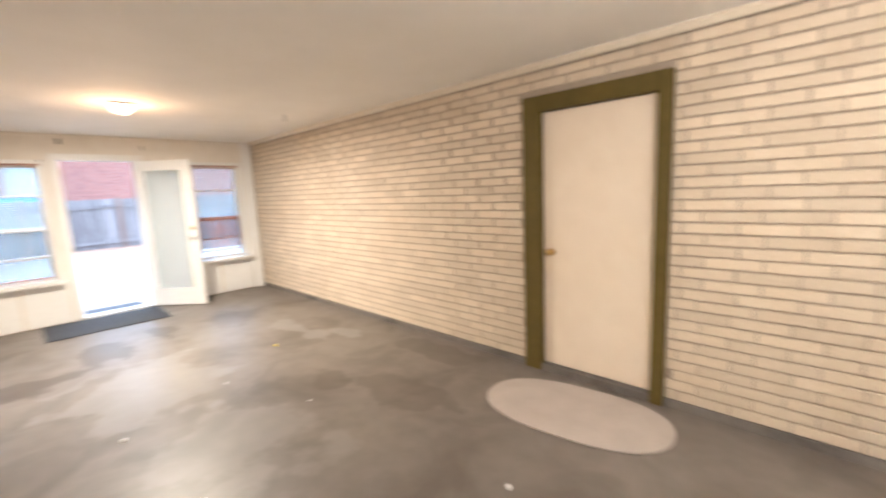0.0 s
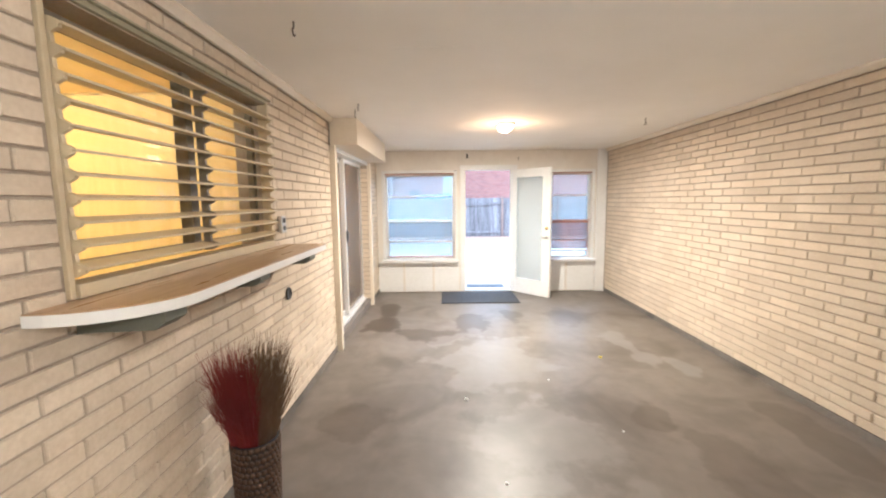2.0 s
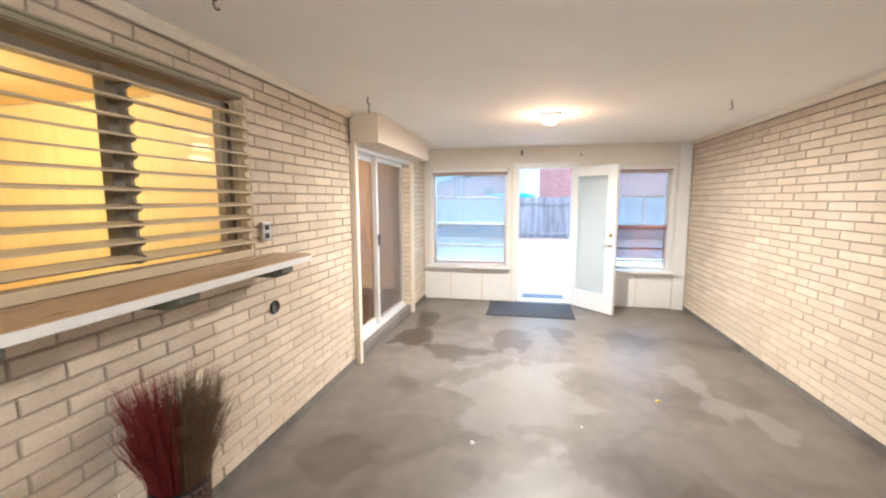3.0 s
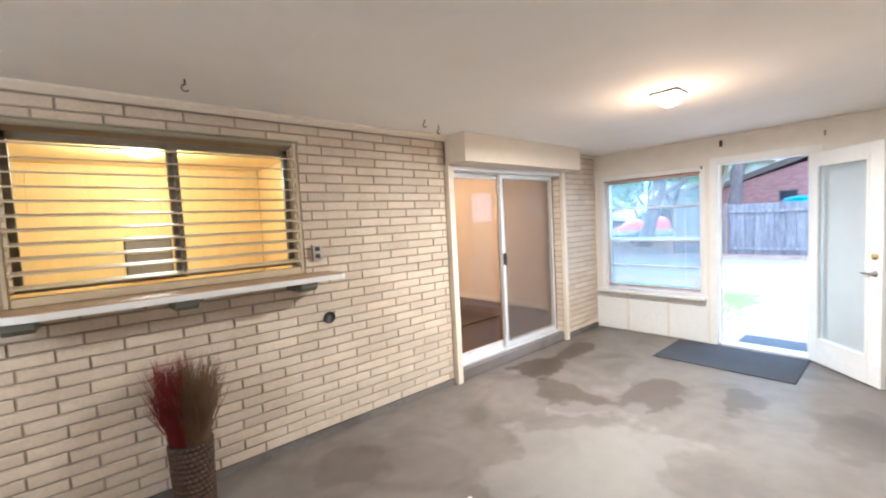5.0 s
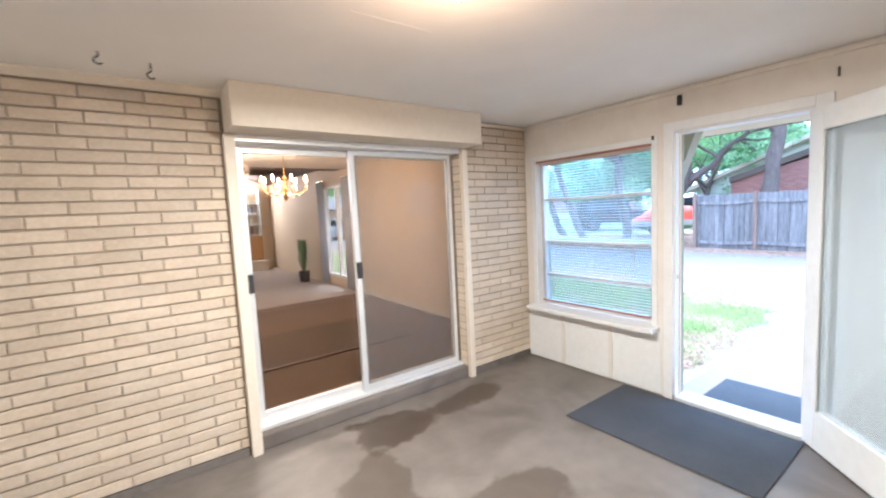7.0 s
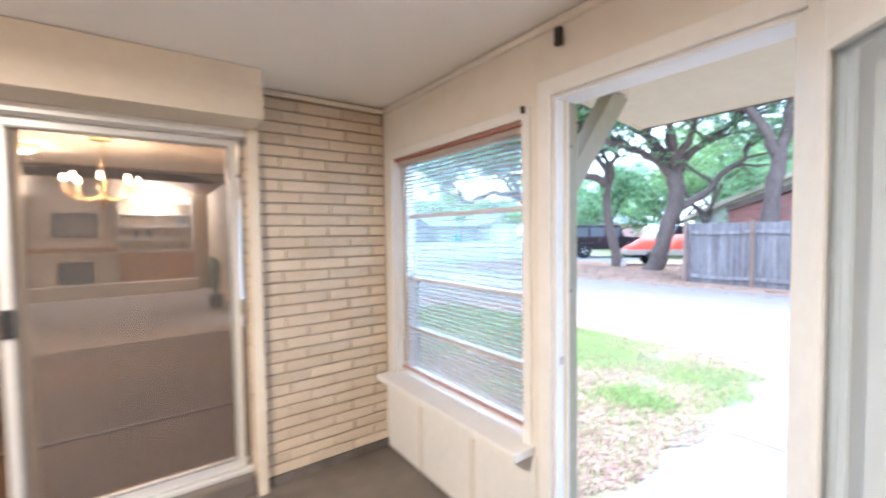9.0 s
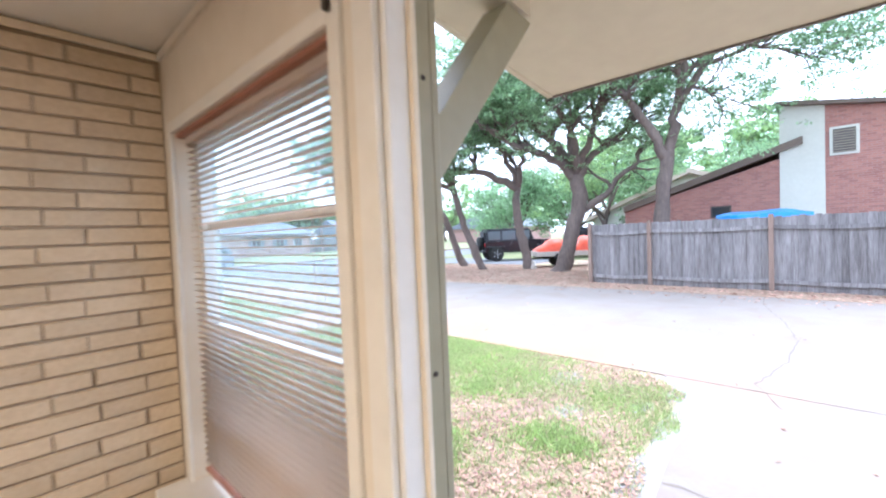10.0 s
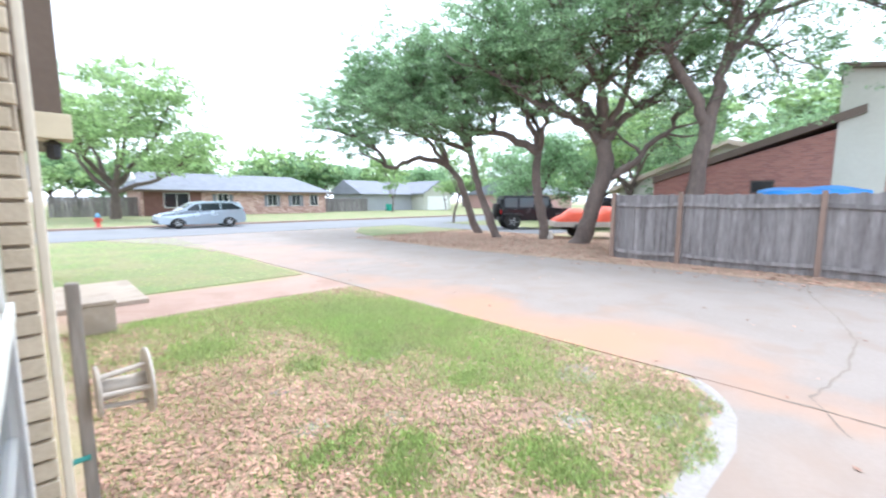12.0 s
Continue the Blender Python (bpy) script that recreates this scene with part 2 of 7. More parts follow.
def brickwork_mat(name, c1, c2, joint, length, height):
    """Far brickwork: courses of bricks in two mixed tones with pale recessed joints."""
    m = mat(name, c1, c2, 0.9, 12, 1.2, 0.6, 0)
    n, l = m.node_tree.nodes, m.node_tree.links
    p = n["Principled BSDF"]
    geo, sep, add, com, bk = n.new("ShaderNodeNewGeometry"), n.new("ShaderNodeSeparateXYZ"), n.new("ShaderNodeMath"), n.new("ShaderNodeCombineXYZ"), n.new("ShaderNodeTexBrick")
    add.operation = "ADD"
    l.new(geo.outputs["Position"], sep.inputs[0]), l.new(sep.outputs[0], add.inputs[0]), l.new(sep.outputs[1], add.inputs[1])
    l.new(add.outputs[0], com.inputs[0]), l.new(sep.outputs[2], com.inputs[1]), l.new(com.outputs[0], bk.inputs["Vector"])
    bk.inputs["Scale"].default_value = 1.0
    bk.inputs["Brick Width"].default_value, bk.inputs["Row Height"].default_value, bk.inputs["Mortar Size"].default_value = length, height, 0.007
    bk.inputs["Color1"].default_value, bk.inputs["Color2"].default_value, bk.inputs["Mortar"].default_value = (*c1, 1), (*c2, 1), (*joint, 1)
    mx = n.new("ShaderNodeMixRGB")
    mx.inputs[0].default_value = 0.3
    l.new(bk.outputs["Color"], mx.inputs[1]), l.new(p.inputs["Base Color"].links[0].from_socket, mx.inputs[2])
    l.new(mx.outputs[0], p.inputs["Base Color"])
    bp = n.new("ShaderNodeBump")
    bp.invert = True
    bp.inputs["Strength"].default_value, bp.inputs["Distance"].default_value = 0.6, 0.008
    l.new(bk.outputs["Fac"], bp.inputs["Height"]), l.new(bp.outputs[0], p.inputs["Normal"])
    return m


REDBRICK = brickwork_mat("red_brick_wall", (0.36, 0.17, 0.13), (0.22, 0.10, 0.085), (0.30, 0.23, 0.20), 0.21, 0.068)
MIXBRICK = brickwork_mat("mottled_brick", (0.62, 0.44, 0.37), (0.24, 0.10, 0.085), (0.55, 0.48, 0.43), 0.42, 0.135)
SIDING = mat("cream_siding", (0.50, 0.50, 0.43), (0.42, 0.415, 0.35), 0.7, 10, 1, 0.5, 0.1)
SHINGLE = mat("grey_shingle", (0.22, 0.23, 0.26), (0.15, 0.155, 0.18), 0.9, 20, 1.5, 0.7, 0.4)
SHINGLEB = mat("brown_shingle", (0.16, 0.125, 0.11), (0.10, 0.08, 0.07), 0.9, 20, 1.5, 0.7, 0.4)
FASCIA = mat("brown_fascia", (0.13, 0.095, 0.07), (0.09, 0.062, 0.045), 0.6, 20, 2, 0.5, 0.1)
SOFFIT = mat("cream_soffit", (0.62, 0.55, 0.40), (0.52, 0.45, 0.32), 0.7, 15, 1.5, 0.5, 0.1)
CARSILVER = mat("silver_blue_car_paint", (0.42, 0.48, 0.54), (0.38, 0.44, 0.50), 0.25, 20, 2, 0.3, 0, metal=0.5)
CARBLACK = mat("black_car_paint", (0.012, 0.013, 0.018), (0.02, 0.02, 0.025), 0.25, 20, 2, 0.3, 0)
CARGLASS = mat("dark_car_glass", (0.02, 0.025, 0.03), (0.03, 0.035, 0.04), 0.08, 20, 2, 0.3, 0)
# lighter than CARGLASS: the sky seen in the panes is put into the colour
JEEPGLASS = mat("sky_grey_car_glass", (0.15, 0.175, 0.19), (0.11, 0.13, 0.145), 0.1, 20, 2, 0.3, 0)
TYRE = mat("tyre_rubber", (0.02, 0.02, 0.02), (0.035, 0.033, 0.03), 0.9, 40, 4, 0.5, 0.2)
RIM = mat("alloy_rim", (0.72, 0.73, 0.74), (0.6, 0.6, 0.6), 0.35, 30, 3, 0.5, 0, metal=0.25)
REDTARP = mat("orange_red_tarp", (0.82, 0.12, 0.05), (0.64, 0.075, 0.035), 0.5, 5, 2, 0.7, 0.3, bumpdist=0.02)
BLUETARP = mat("blue_tarp", (0.02, 0.20, 0.52), (0.015, 0.13, 0.38), 0.45, 5, 2, 0.7, 0.3, bumpdist=0.02)
REDLAMP = mat("red_tail_lamp", (0.4, 0.02, 0.02), None, 0.2, 20, 3, 0.2, 0)
PLASTICW = mat("weathered_white_plastic", (0.52, 0.47, 0.41), (0.36, 0.32, 0.27), 0.6, 30, 4, 0.6, 0.1)
GREENBIN = mat("teal_plastic", (0.02, 0.30, 0.22), None, 0.5, 20, 2, 0.4, 0)
HYDRANT = mat("red_enamel", (0.55, 0.07, 0.05), None, 0.5, 20, 2, 0.4, 0)
HYBLUE = mat("blue_enamel", (0.12, 0.3, 0.5), None, 0.5, 20, 2, 0.4, 0)
GREYWOOD = mat("grey_weathered_post", (0.30, 0.27, 0.24), (0.18, 0.16, 0.14), 0.9, 12, 3, 0.9, 0.4, stretch=(4, 4, 0.5))


def concrete_mat(name, c1, c2, stain, rough, stains=(), soft_edge=False, gloss=0.5, grain=22.0, pits=0.25, cloudy=(0.50, 0.64, 0.75), rim=2.2):
    """Concrete: pale and dark clouds, speckle, pitted relief, and drifting stains with shapes of their own."""
    m = mat(name, c1, c2, rough, grain, 1.1, 0.75, pits, bumpdist=0.003, spec=gloss)
    n, l = m.node_tree.nodes, m.node_tree.links
    p = n["Principled BSDF"]
    col = p.inputs["Base Color"].links[0].from_socket
    geo = n.new("ShaderNodeNewGeometry")
    warp = n.new("ShaderNodeTexNoise")
    warp.inputs["Scale"].default_value, warp.inputs["Detail"].default_value = (0.7, 3) if soft_edge else (2.2, 6)
    l.new(geo.outputs["Position"], warp.inputs["Vector"])
    cloud = n.new("ShaderNodeTexNoise")
    cloud.inputs["Scale"].default_value, cloud.inputs["Detail"].default_value, cloud.inputs["Distortion"].default_value = 1.7, 7, 0.6
    l.new(geo.outputs["Position"], cloud.inputs["Vector"])
    mr = n.new("ShaderNodeMapRange")
    mr.inputs["From Min"].default_value, mr.inputs["From Max"].default_value, mr.inputs["To Max"].default_value = cloudy
    l.new(cloud.outputs[0], mr.inputs["Value"])
    mx = n.new("ShaderNodeMixRGB")
    mx.inputs[2].default_value = (*stain, 1)
    l.new(mr.outputs[0], mx.inputs[0]), l.new(col, mx.inputs[1])
    col = mx.outputs[0]
    for sx, sy, rx, ry, strength, tone in stains:
        mp = n.new("ShaderNodeMapping")
        mp.inputs["Location"].default_value = (-sx / rx, -sy / ry, 0)
        mp.inputs["Scale"].default_value = (1 / rx, 1 / ry, 0)
        l.new(geo.outputs["Position"], mp.inputs[0])
        ln = n.new("ShaderNodeVectorMath")
        ln.operation = "LENGTH"
        l.new(mp.outputs[0], ln.inputs[0])
        ad = n.new("ShaderNodeMath")
        ad.operation = "MULTIPLY_ADD"
        ad.inputs[1].default_value = 2.6 if soft_edge else 3.8
        l.new(warp.outputs[0], ad.inputs[0]), l.new(ln.outputs["Value"], ad.inputs[2])
        rg = n.new("ShaderNodeMapRange")
        rg.inputs["From Min"].default_value, rg.inputs["From Max"].default_value = (2.36, 1.35) if soft_edge else (2.96, rim + 0.6)
        rg.inputs["To Max"].default_value = strength
        l.new(ad.outputs[0], rg.inputs["Value"])
        mx = n.new("ShaderNodeMixRGB")
        mx.inputs[2].default_value = (*tone, 1)
        l.new(rg.outputs[0], mx.inputs[0]), l.new(col, mx.inputs[1])
        col = mx.outputs[0]
    l.new(col, p.inputs["Base Color"])
    return m


WET = (0.06, 0.043, 0.028)
PALE = (0.29, 0.275, 0.258)
FLOORMAT = concrete_mat("porch_concrete", (0.20, 0.177, 0.153), (0.132, 0.114, 0.096), (0.088, 0.073, 0.057), 0.42, [
    (-4.76, 0.02, 0.34, 0.22, 0.9, WET), (-5.3, 0.0, 0.38, 0.13, 0.85, WET), (-4.36, 0.62, 0.24, 0.36, 0.65, WET), (-4.75, 1.15, 0.34, 0.24, 0.65, WET),
    (-4.95, 1.68, 0.34, 0.14, 0.6, WET), (-5.0, 2.4, 0.4, 0.2, 0.3, WET), (-2.45, 0.2, 0.35, 0.2, 0.35, WET), (-1.9, 2.5, 0.45, 0.22, 0.35, WET), (-2.5, 2.27, 0.2, 0.12, 0.4, WET),
    (-2.2, 3.2, 0.5, 0.15, 0.35, WET), (-3.9, 2.75, 0.5, 0.16, 0.4, PALE), (-3.32, 3.0, 0.3, 0.1, 0.45, PALE), (-3.6, 1.2, 0.7, 0.5, 0.35, PALE), (-2.1, 1.5, 0.5, 0.4, 0.3, PALE)],
    gloss=0.45, grain=7.0, pits=0.05, cloudy=(0.48, 0.68, 0.7), rim=2.12)
DRIVEMAT = concrete_mat("driveway_concrete", (0.268, 0.228, 0.20), (0.228, 0.19, 0.163), (0.242, 0.19, 0.157), 0.8, [
    (-11.4, -2.6, 1.05, 4.6, 0.8, (0.41, 0.215, 0.125)), (-11.7, -0.2, 1.3, 2.0, 0.65, (0.40, 0.225, 0.14)), (-12.0, -11.0, 1.9, 5.0, 0.7, (0.38, 0.24, 0.18)), (-9.3, 2.2, 2.0, 1.3, 0.6, (0.36, 0.25, 0.185))], soft_edge=True)
WALKMAT = concrete_mat("walk_concrete", (0.37, 0.255, 0.205), (0.30, 0.20, 0.155), (0.29, 0.185, 0.14), 0.85)
STOOP = concrete_mat("stoop_concrete", (0.40, 0.335, 0.275), (0.32, 0.265, 0.215), (0.29, 0.24, 0.19), 0.85)
FOOTING = concrete_mat("wall_footing", (0.20, 0.18, 0.155), (0.13, 0.115, 0.10), (0.09, 0.08, 0.07), 0.9)


def ground_mat():
    m = mat("lawn_soil", (0.42, 0.30, 0.225), (0.30, 0.21, 0.155), 0.95, 18, 1.2, 0.8, 0.6, bumpdist=0.02)
    n, l = m.node_tree.nodes, m.node_tree.links
    p = n["Principled BSDF"]
    col = p.inputs["Base Color"].links[0].from_socket
    geo = n.new("ShaderNodeNewGeometry")
    t = n.new("ShaderNodeTexNoise")
    t.inputs["Scale"].default_value, t.inputs["Detail"].default_value = 0.55, 6
    l.new(geo.outputs["Position"], t.inputs["Vector"])
    mr = n.new("ShaderNodeMapRange")
    mr.inputs["From Min"].default_value, mr.inputs["From Max"].default_value = 0.42, 0.66
    mr.inputs["To Max"].default_value = 0.7
    l.new(t.outputs[0], mr.inputs["Value"])
    mx = n.new("ShaderNodeMixRGB")
    mx.inputs[2].default_value = (0.30, 0.31, 0.13, 1)
    l.new(mr.outputs[0], mx.inputs[0]), l.new(col, mx.inputs[1]), l.new(mx.outputs[0], p.inputs["Base Color"])
    return m


SOIL = ground_mat()
VERGE = mat("leaf_litter_soil", (0.40, 0.285, 0.195), (0.27, 0.185, 0.125), 0.95, 16, 1.4, 0.85, 0.7, bumpdist=0.02)
CRACK = mat("crack_dirt", (0.22, 0.18, 0.14), (0.15, 0.12, 0.10), 0.95, 30, 3, 0.6, 0.2)
LAWN = mat("far_lawn", (0.135, 0.20, 0.062), (0.27, 0.225, 0.125), 0.95, 14, 0.8, 1.0, 0.5, bumpdist=0.02)

# ---------------------------------------------------------------- mesh helpers


def box(bm, x0, x1, y0, y1, z0, z1, bevel=0.0):
    m = Matrix.Translation(((x0 + x1) / 2, (y0 + y1) / 2, (z0 + z1) / 2)) @ Matrix.Diagonal((abs(x1 - x0), abs(y1 - y0), abs(z1 - z0), 1))
    r = bmesh.ops.create_cube(bm, size=1, matrix=m)
    if bevel:
        bmesh.ops.bevel(bm, geom=list({e for v in r["verts"] for e in v.link_edges}), offset=bevel, segments=2, affect="EDGES", profile=0.5)
    return bm


def boxes(*rows, bevel=0.0):
    bm = bmesh.new()
    for r in rows:
        box(bm, *r, bevel=bevel)
    return bm


def cyl(bm, p0, p1, r0, r1=None, seg=16):
    p0, p1 = Vector(p0), Vector(p1)
    d = p1 - p0
    m = Matrix.Translation((p0 + p1) / 2) @ d.to_track_quat("Z", "Y").to_matrix().to_4x4()
    bmesh.ops.create_cone(bm, cap_ends=True, segments=seg, radius1=r0, radius2=r0 if r1 is None else r1, depth=d.length, matrix=m)
    return bm


def lathe(profile, centre=(0, 0, 0), seg=24, axis="Z"):
    """A turned shape from (radius, height) pairs."""
    bm = bmesh.new()
    rings = []
    for r, h in profile:
        ring = []
        for k in range(seg):
            a = 2 * math.pi * k / seg
            v = Vector((r * math.cos(a), r * math.sin(a), h))
            if axis == "X":
                v = Vector((h, v.x, v.y))
            elif axis == "Y":
                v = Vector((v.x, h, v.y))
            ring.append(bm.verts.new(v + Vector(centre)))
        rings.append(ring)
    for a, b in zip(rings, rings[1:]):
        for k in range(seg):
            bm.faces.new((a[k], a[(k + 1) % seg], b[(k + 1) % seg], b[k]))
    for ring in (rings[0], rings[-1]):
        try:
            bm.faces.new(ring)
        except ValueError:
            pass
    bmesh.ops.recalc_face_normals(bm, faces=bm.faces)
    return bm


def tube(bm, pts, radii, seg=8):
    rings = []
    for i, p in enumerate(pts):
        d = (pts[min(i + 1, len(pts) - 1)] - pts[max(i - 1, 0)]).normalized()
        u = d.orthogonal().normalized() if i == 0 else (u - d * u.dot(d)).normalized()
        w = d.cross(u)
        rings.append([bm.verts.new(p + (u * math.cos(2 * math.pi * k / seg) + w * math.sin(2 * math.pi * k / seg)) * radii[i]) for k in range(seg)])
    for a, b in zip(rings, rings[1:]):
        for k in range(seg):
            bm.faces.new((a[k], a[(k + 1) % seg], b[(k + 1) % seg], b[k]))
    bm.faces.new(rings[-1])
    return bm


def prism(outline, axis, a, b):
    """A flat outline of 2D points pushed along an axis from a to b."""
    bm = bmesh.new()
    put = {"x": lambda p, d: (d, p[0], p[1]), "y": lambda p, d: (p[0], d, p[1]), "z": lambda p, d: (p[0], p[1], d)}[axis]
    lo, hi = [bm.verts.new(put(p, a)) for p in outline], [bm.verts.new(put(p, b)) for p in outline]
    bm.faces.new(lo), bm.faces.new(hi)
    k = len(outline)
    for i in range(k):
        bm.faces.new((lo[i], lo[(i + 1) % k], hi[(i + 1) % k], hi[i]))
    bmesh.ops.recalc_face_normals(bm, faces=bm.faces)
    return bm


def mesh_of(name, bm, material, smooth=False):
    me = bpy.data.meshes.new(name)
    bm.to_mesh(me)
    bm.free()
    me.materials.append(material)
    if smooth:
        for f in me.polygons:
            f.use_smooth = True
    return me


def part(name, bm, material, parent, label="", smooth=False):
    ob = new(name, mesh_of(name, bm, material, smooth))
    ob.parent = parent
    if label:
        ob["label"] = label
    return ob


def thing(name, label, category, xyz=(0, 0, 0), group="", kind=""):
    ob = new(name)
    ob.location = xyz
    ob.empty_display_size = 0.1
    return tagged(ob, label, category, group, kind)


def solid(name, bm, material, label, category="", kind="", group="", smooth=False):
    return tagged(new(name, mesh_of(name, bm, material, smooth)), label, category, group, kind)


def structure(name, bm, material, label, smooth=False):
    return solid(name, bm, material, label, kind="structure", smooth=smooth)


def wall_cells(u0, u1, z0, z1, holes):
    """The rectangles of a wall left over round its openings (u0, u1, z0, z1)."""
    us = sorted({u0, u1, *[h[0] for h in holes], *[h[1] for h in holes]})
    zs = sorted({z0, z1, *[h[2] for h in holes], *[h[3] for h in holes]})
    for ua, ub in zip(us, us[1:]):
        for za, zb in zip(zs, zs[1:]):
            mu, mz = (ua + ub) / 2, (za + zb) / 2
            if not any(h[0] < mu < h[1] and h[2] < mz < h[3] for h in holes):
                yield ua, ub, za, zb


# ---------------------------------------------------------------- plan
L, R, E, BACK, CEILZ = -0.31, 3.50, -6.62, 1.7, 2.365
OUT = -6.755           # outer face of the end wall
GROUND = -0.10
WIN = (-2.43, -0.93, 1.27, 2.16)       # kitchen window
SLD = (-5.74, -3.90, 0.0, 2.12)        # sliding door
DOOR = (1.14, 1.94, 0.0, 2.06)
WL = (-0.18, 0.98, 0.56, 2.0)
WR = (2.53, 3.27, 0.56, 2.0)
BD = (-1.40, -0.37, 0.0, 2.13)         # brown door with its frame

# ---------------------------------------------------------------- structure of the porch
structure("floor", boxes((OUT + 0.02, BACK, L - 0.2, R + 0.1, -0.3, 0.0)), FLOORMAT, "stained grey sealed concrete porch floor")
structure("ceiling", boxes((OUT, BACK + 0.2, L - 0.3, R + 0.3, CEILZ, CEILZ + 0.15)), CEIL, "white painted board ceiling")
structure("wall_left", boxes(*[(a, b, L - 0.22, L - 0.012, c, d) for a, b, c, d in wall_cells(OUT, BACK, -0.05, 2.6, [WIN, SLD])]), MORTAR, "mortar bed of the cream brick house wall")
structure("wall_right", boxes(*[(a, b, R + 0.012, R + 0.2, c, d) for a, b, c, d in wall_cells(OUT, BACK, -0.05, 2.6, [BD])]), MORTAR, "mortar bed of the cream brick side wall")
structure("wall_end", boxes(*[(OUT, E, a, b, c, d) for a, b, c, d in wall_cells(L - 0.012, R + 0.012, 0.0, CEILZ, [DOOR, WL, WR])]), PLASTER, "cream painted front wall with two windows and a doorway")
structure("wall_back", boxes((BACK, BACK + 0.15, L - 0.3, R + 0.3, -0.1, 2.6)), PLASTER, "plain cream back wall")
structure("footing_left", boxes(*[(a, b, L - 0.01, L + 0.004, 0.0, 0.055) for a, b in ((E, -5.80), (-3.84, BACK))]), FOOTING, "dark concrete footing strip under the bricks")
structure("footing_right", boxes(*[(a, b, R - 0.004, R + 0.01, 0.0, 0.055) for a, b in ((E, BD[0]), (BD[1], BACK))]), FOOTING, "dark concrete footing strip under the bricks")


def crown(name, a, b, y, side):
    structure(name, prism([(y, CEILZ), (y + side * 0.045, CEILZ), (y + side * 0.045, 2.35), (y + side * 0.02, 2.32), (y, 2.32)], "x", a, b), TRIM, "cream painted ceiling trim board")


crown("trim_left", -3.86, BACK, L, 1)
crown("trim_right", E, BACK, R, -1)
structure("trim_end_left", boxes((-6.62, -5.78, L, L + 0.012, 2.325, 2.352)), TRIM, "thin cream ceiling trim")

# soffit box over the sliding door
structure("soffit_box", boxes((-5.78, -3.86, L, -0.035, 2.105, CEILZ - 0.002), bevel=0.004), TRIM, "boxed cream header over the sliding door")

# ---------------------------------------------------------------- sliding door
slider = thing("door_slider", "two-panel aluminium sliding glass door to the dining room", "sliding door", (-4.82, -0.43, 0), kind="structure")
SX, SY = -4.82, -0.43


def sl(*r):
    return [(a - SX, b - SX, c - SY, d - SY, e, f) for a, b, c, d, e, f in r]


part("jamb", boxes(*sl((-3.91, -3.845, -0.55, -0.255, 0, 2.10)), bevel=0.004), TRIM, slider)
part("jamb", boxes(*sl((-5.795, -5.738, -0.302, -0.255, 0, 2.10)), bevel=0.004), TRIM, slider)
part("reveal", boxes(*sl((-5.80, -5.742, -0.55, -0.303, 0, 2.10))), MORTAR, slider, "mortar bed of the brick reveal")
for i in range(28):
    part("brick", boxes(*sl((-5.745, -5.732, -0.40, -0.306, 0.11 + i * 0.0685, 0.1685 + i * 0.0685)), bevel=0.002), BRICK, slider)
part("screen_channel", boxes(*sl((-5.737, -5.722, -0.42, -0.404, 0.13, 2.06))), GREYFRAME, slider, "dark grey screen channel")
part("screen_panel", boxes(*sl((-5.66, -4.76, -0.387, -0.386, 0.19, 2.02))), SCREEN, slider, "grey insect screen")
part("head", boxes(*sl((-5.735, -3.91, -0.55, -0.29, 2.06, 2.104)), bevel=0.003), ALU, slider)
part("sill_track", boxes(*sl((-5.735, -3.91, -0.52, -0.36, 0.105, 0.13), (-5.735, -3.91, -0.445, -0.435, 0.13, 0.145)), bevel=0.003), ALU, slider)
for nm, a, b, y in (("front_panel", -5.70, -4.72, -0.41), ("rear_panel", -4.80, -3.93, -0.46)):
    p = part(nm, boxes(*sl((a, a + 0.05, y - 0.02, y + 0.02, 0.135, 2.06), (b - 0.05, b, y - 0.02, y + 0.02, 0.135, 2.06),
                           (a + 0.05, b - 0.05, y - 0.02, y + 0.02, 0.135, 0.20), (a + 0.05, b - 0.05, y - 0.02, y + 0.02, 2.01, 2.06)), bevel=0.003), ALU, slider)
    g = part("pane", boxes(*sl((a + 0.05, b - 0.05, y - 0.003, y + 0.003, 0.20, 2.01))), SMOKE, p)
    g.visible_shadow = False
    hx = b - 0.025
    part("handle", boxes(*sl((hx - 0.022, hx + 0.022, y + 0.02, y + 0.045, 1.06, 1.19)), bevel=0.006), BLACK, p, "black pull handle")
structure("slider_step", boxes((-5.735, -3.91, -0.56, -0.30, 0.0, 0.105), bevel=0.012), FLOORMAT, "raised concrete sill under the sliding door")

# ---------------------------------------------------------------- front windows


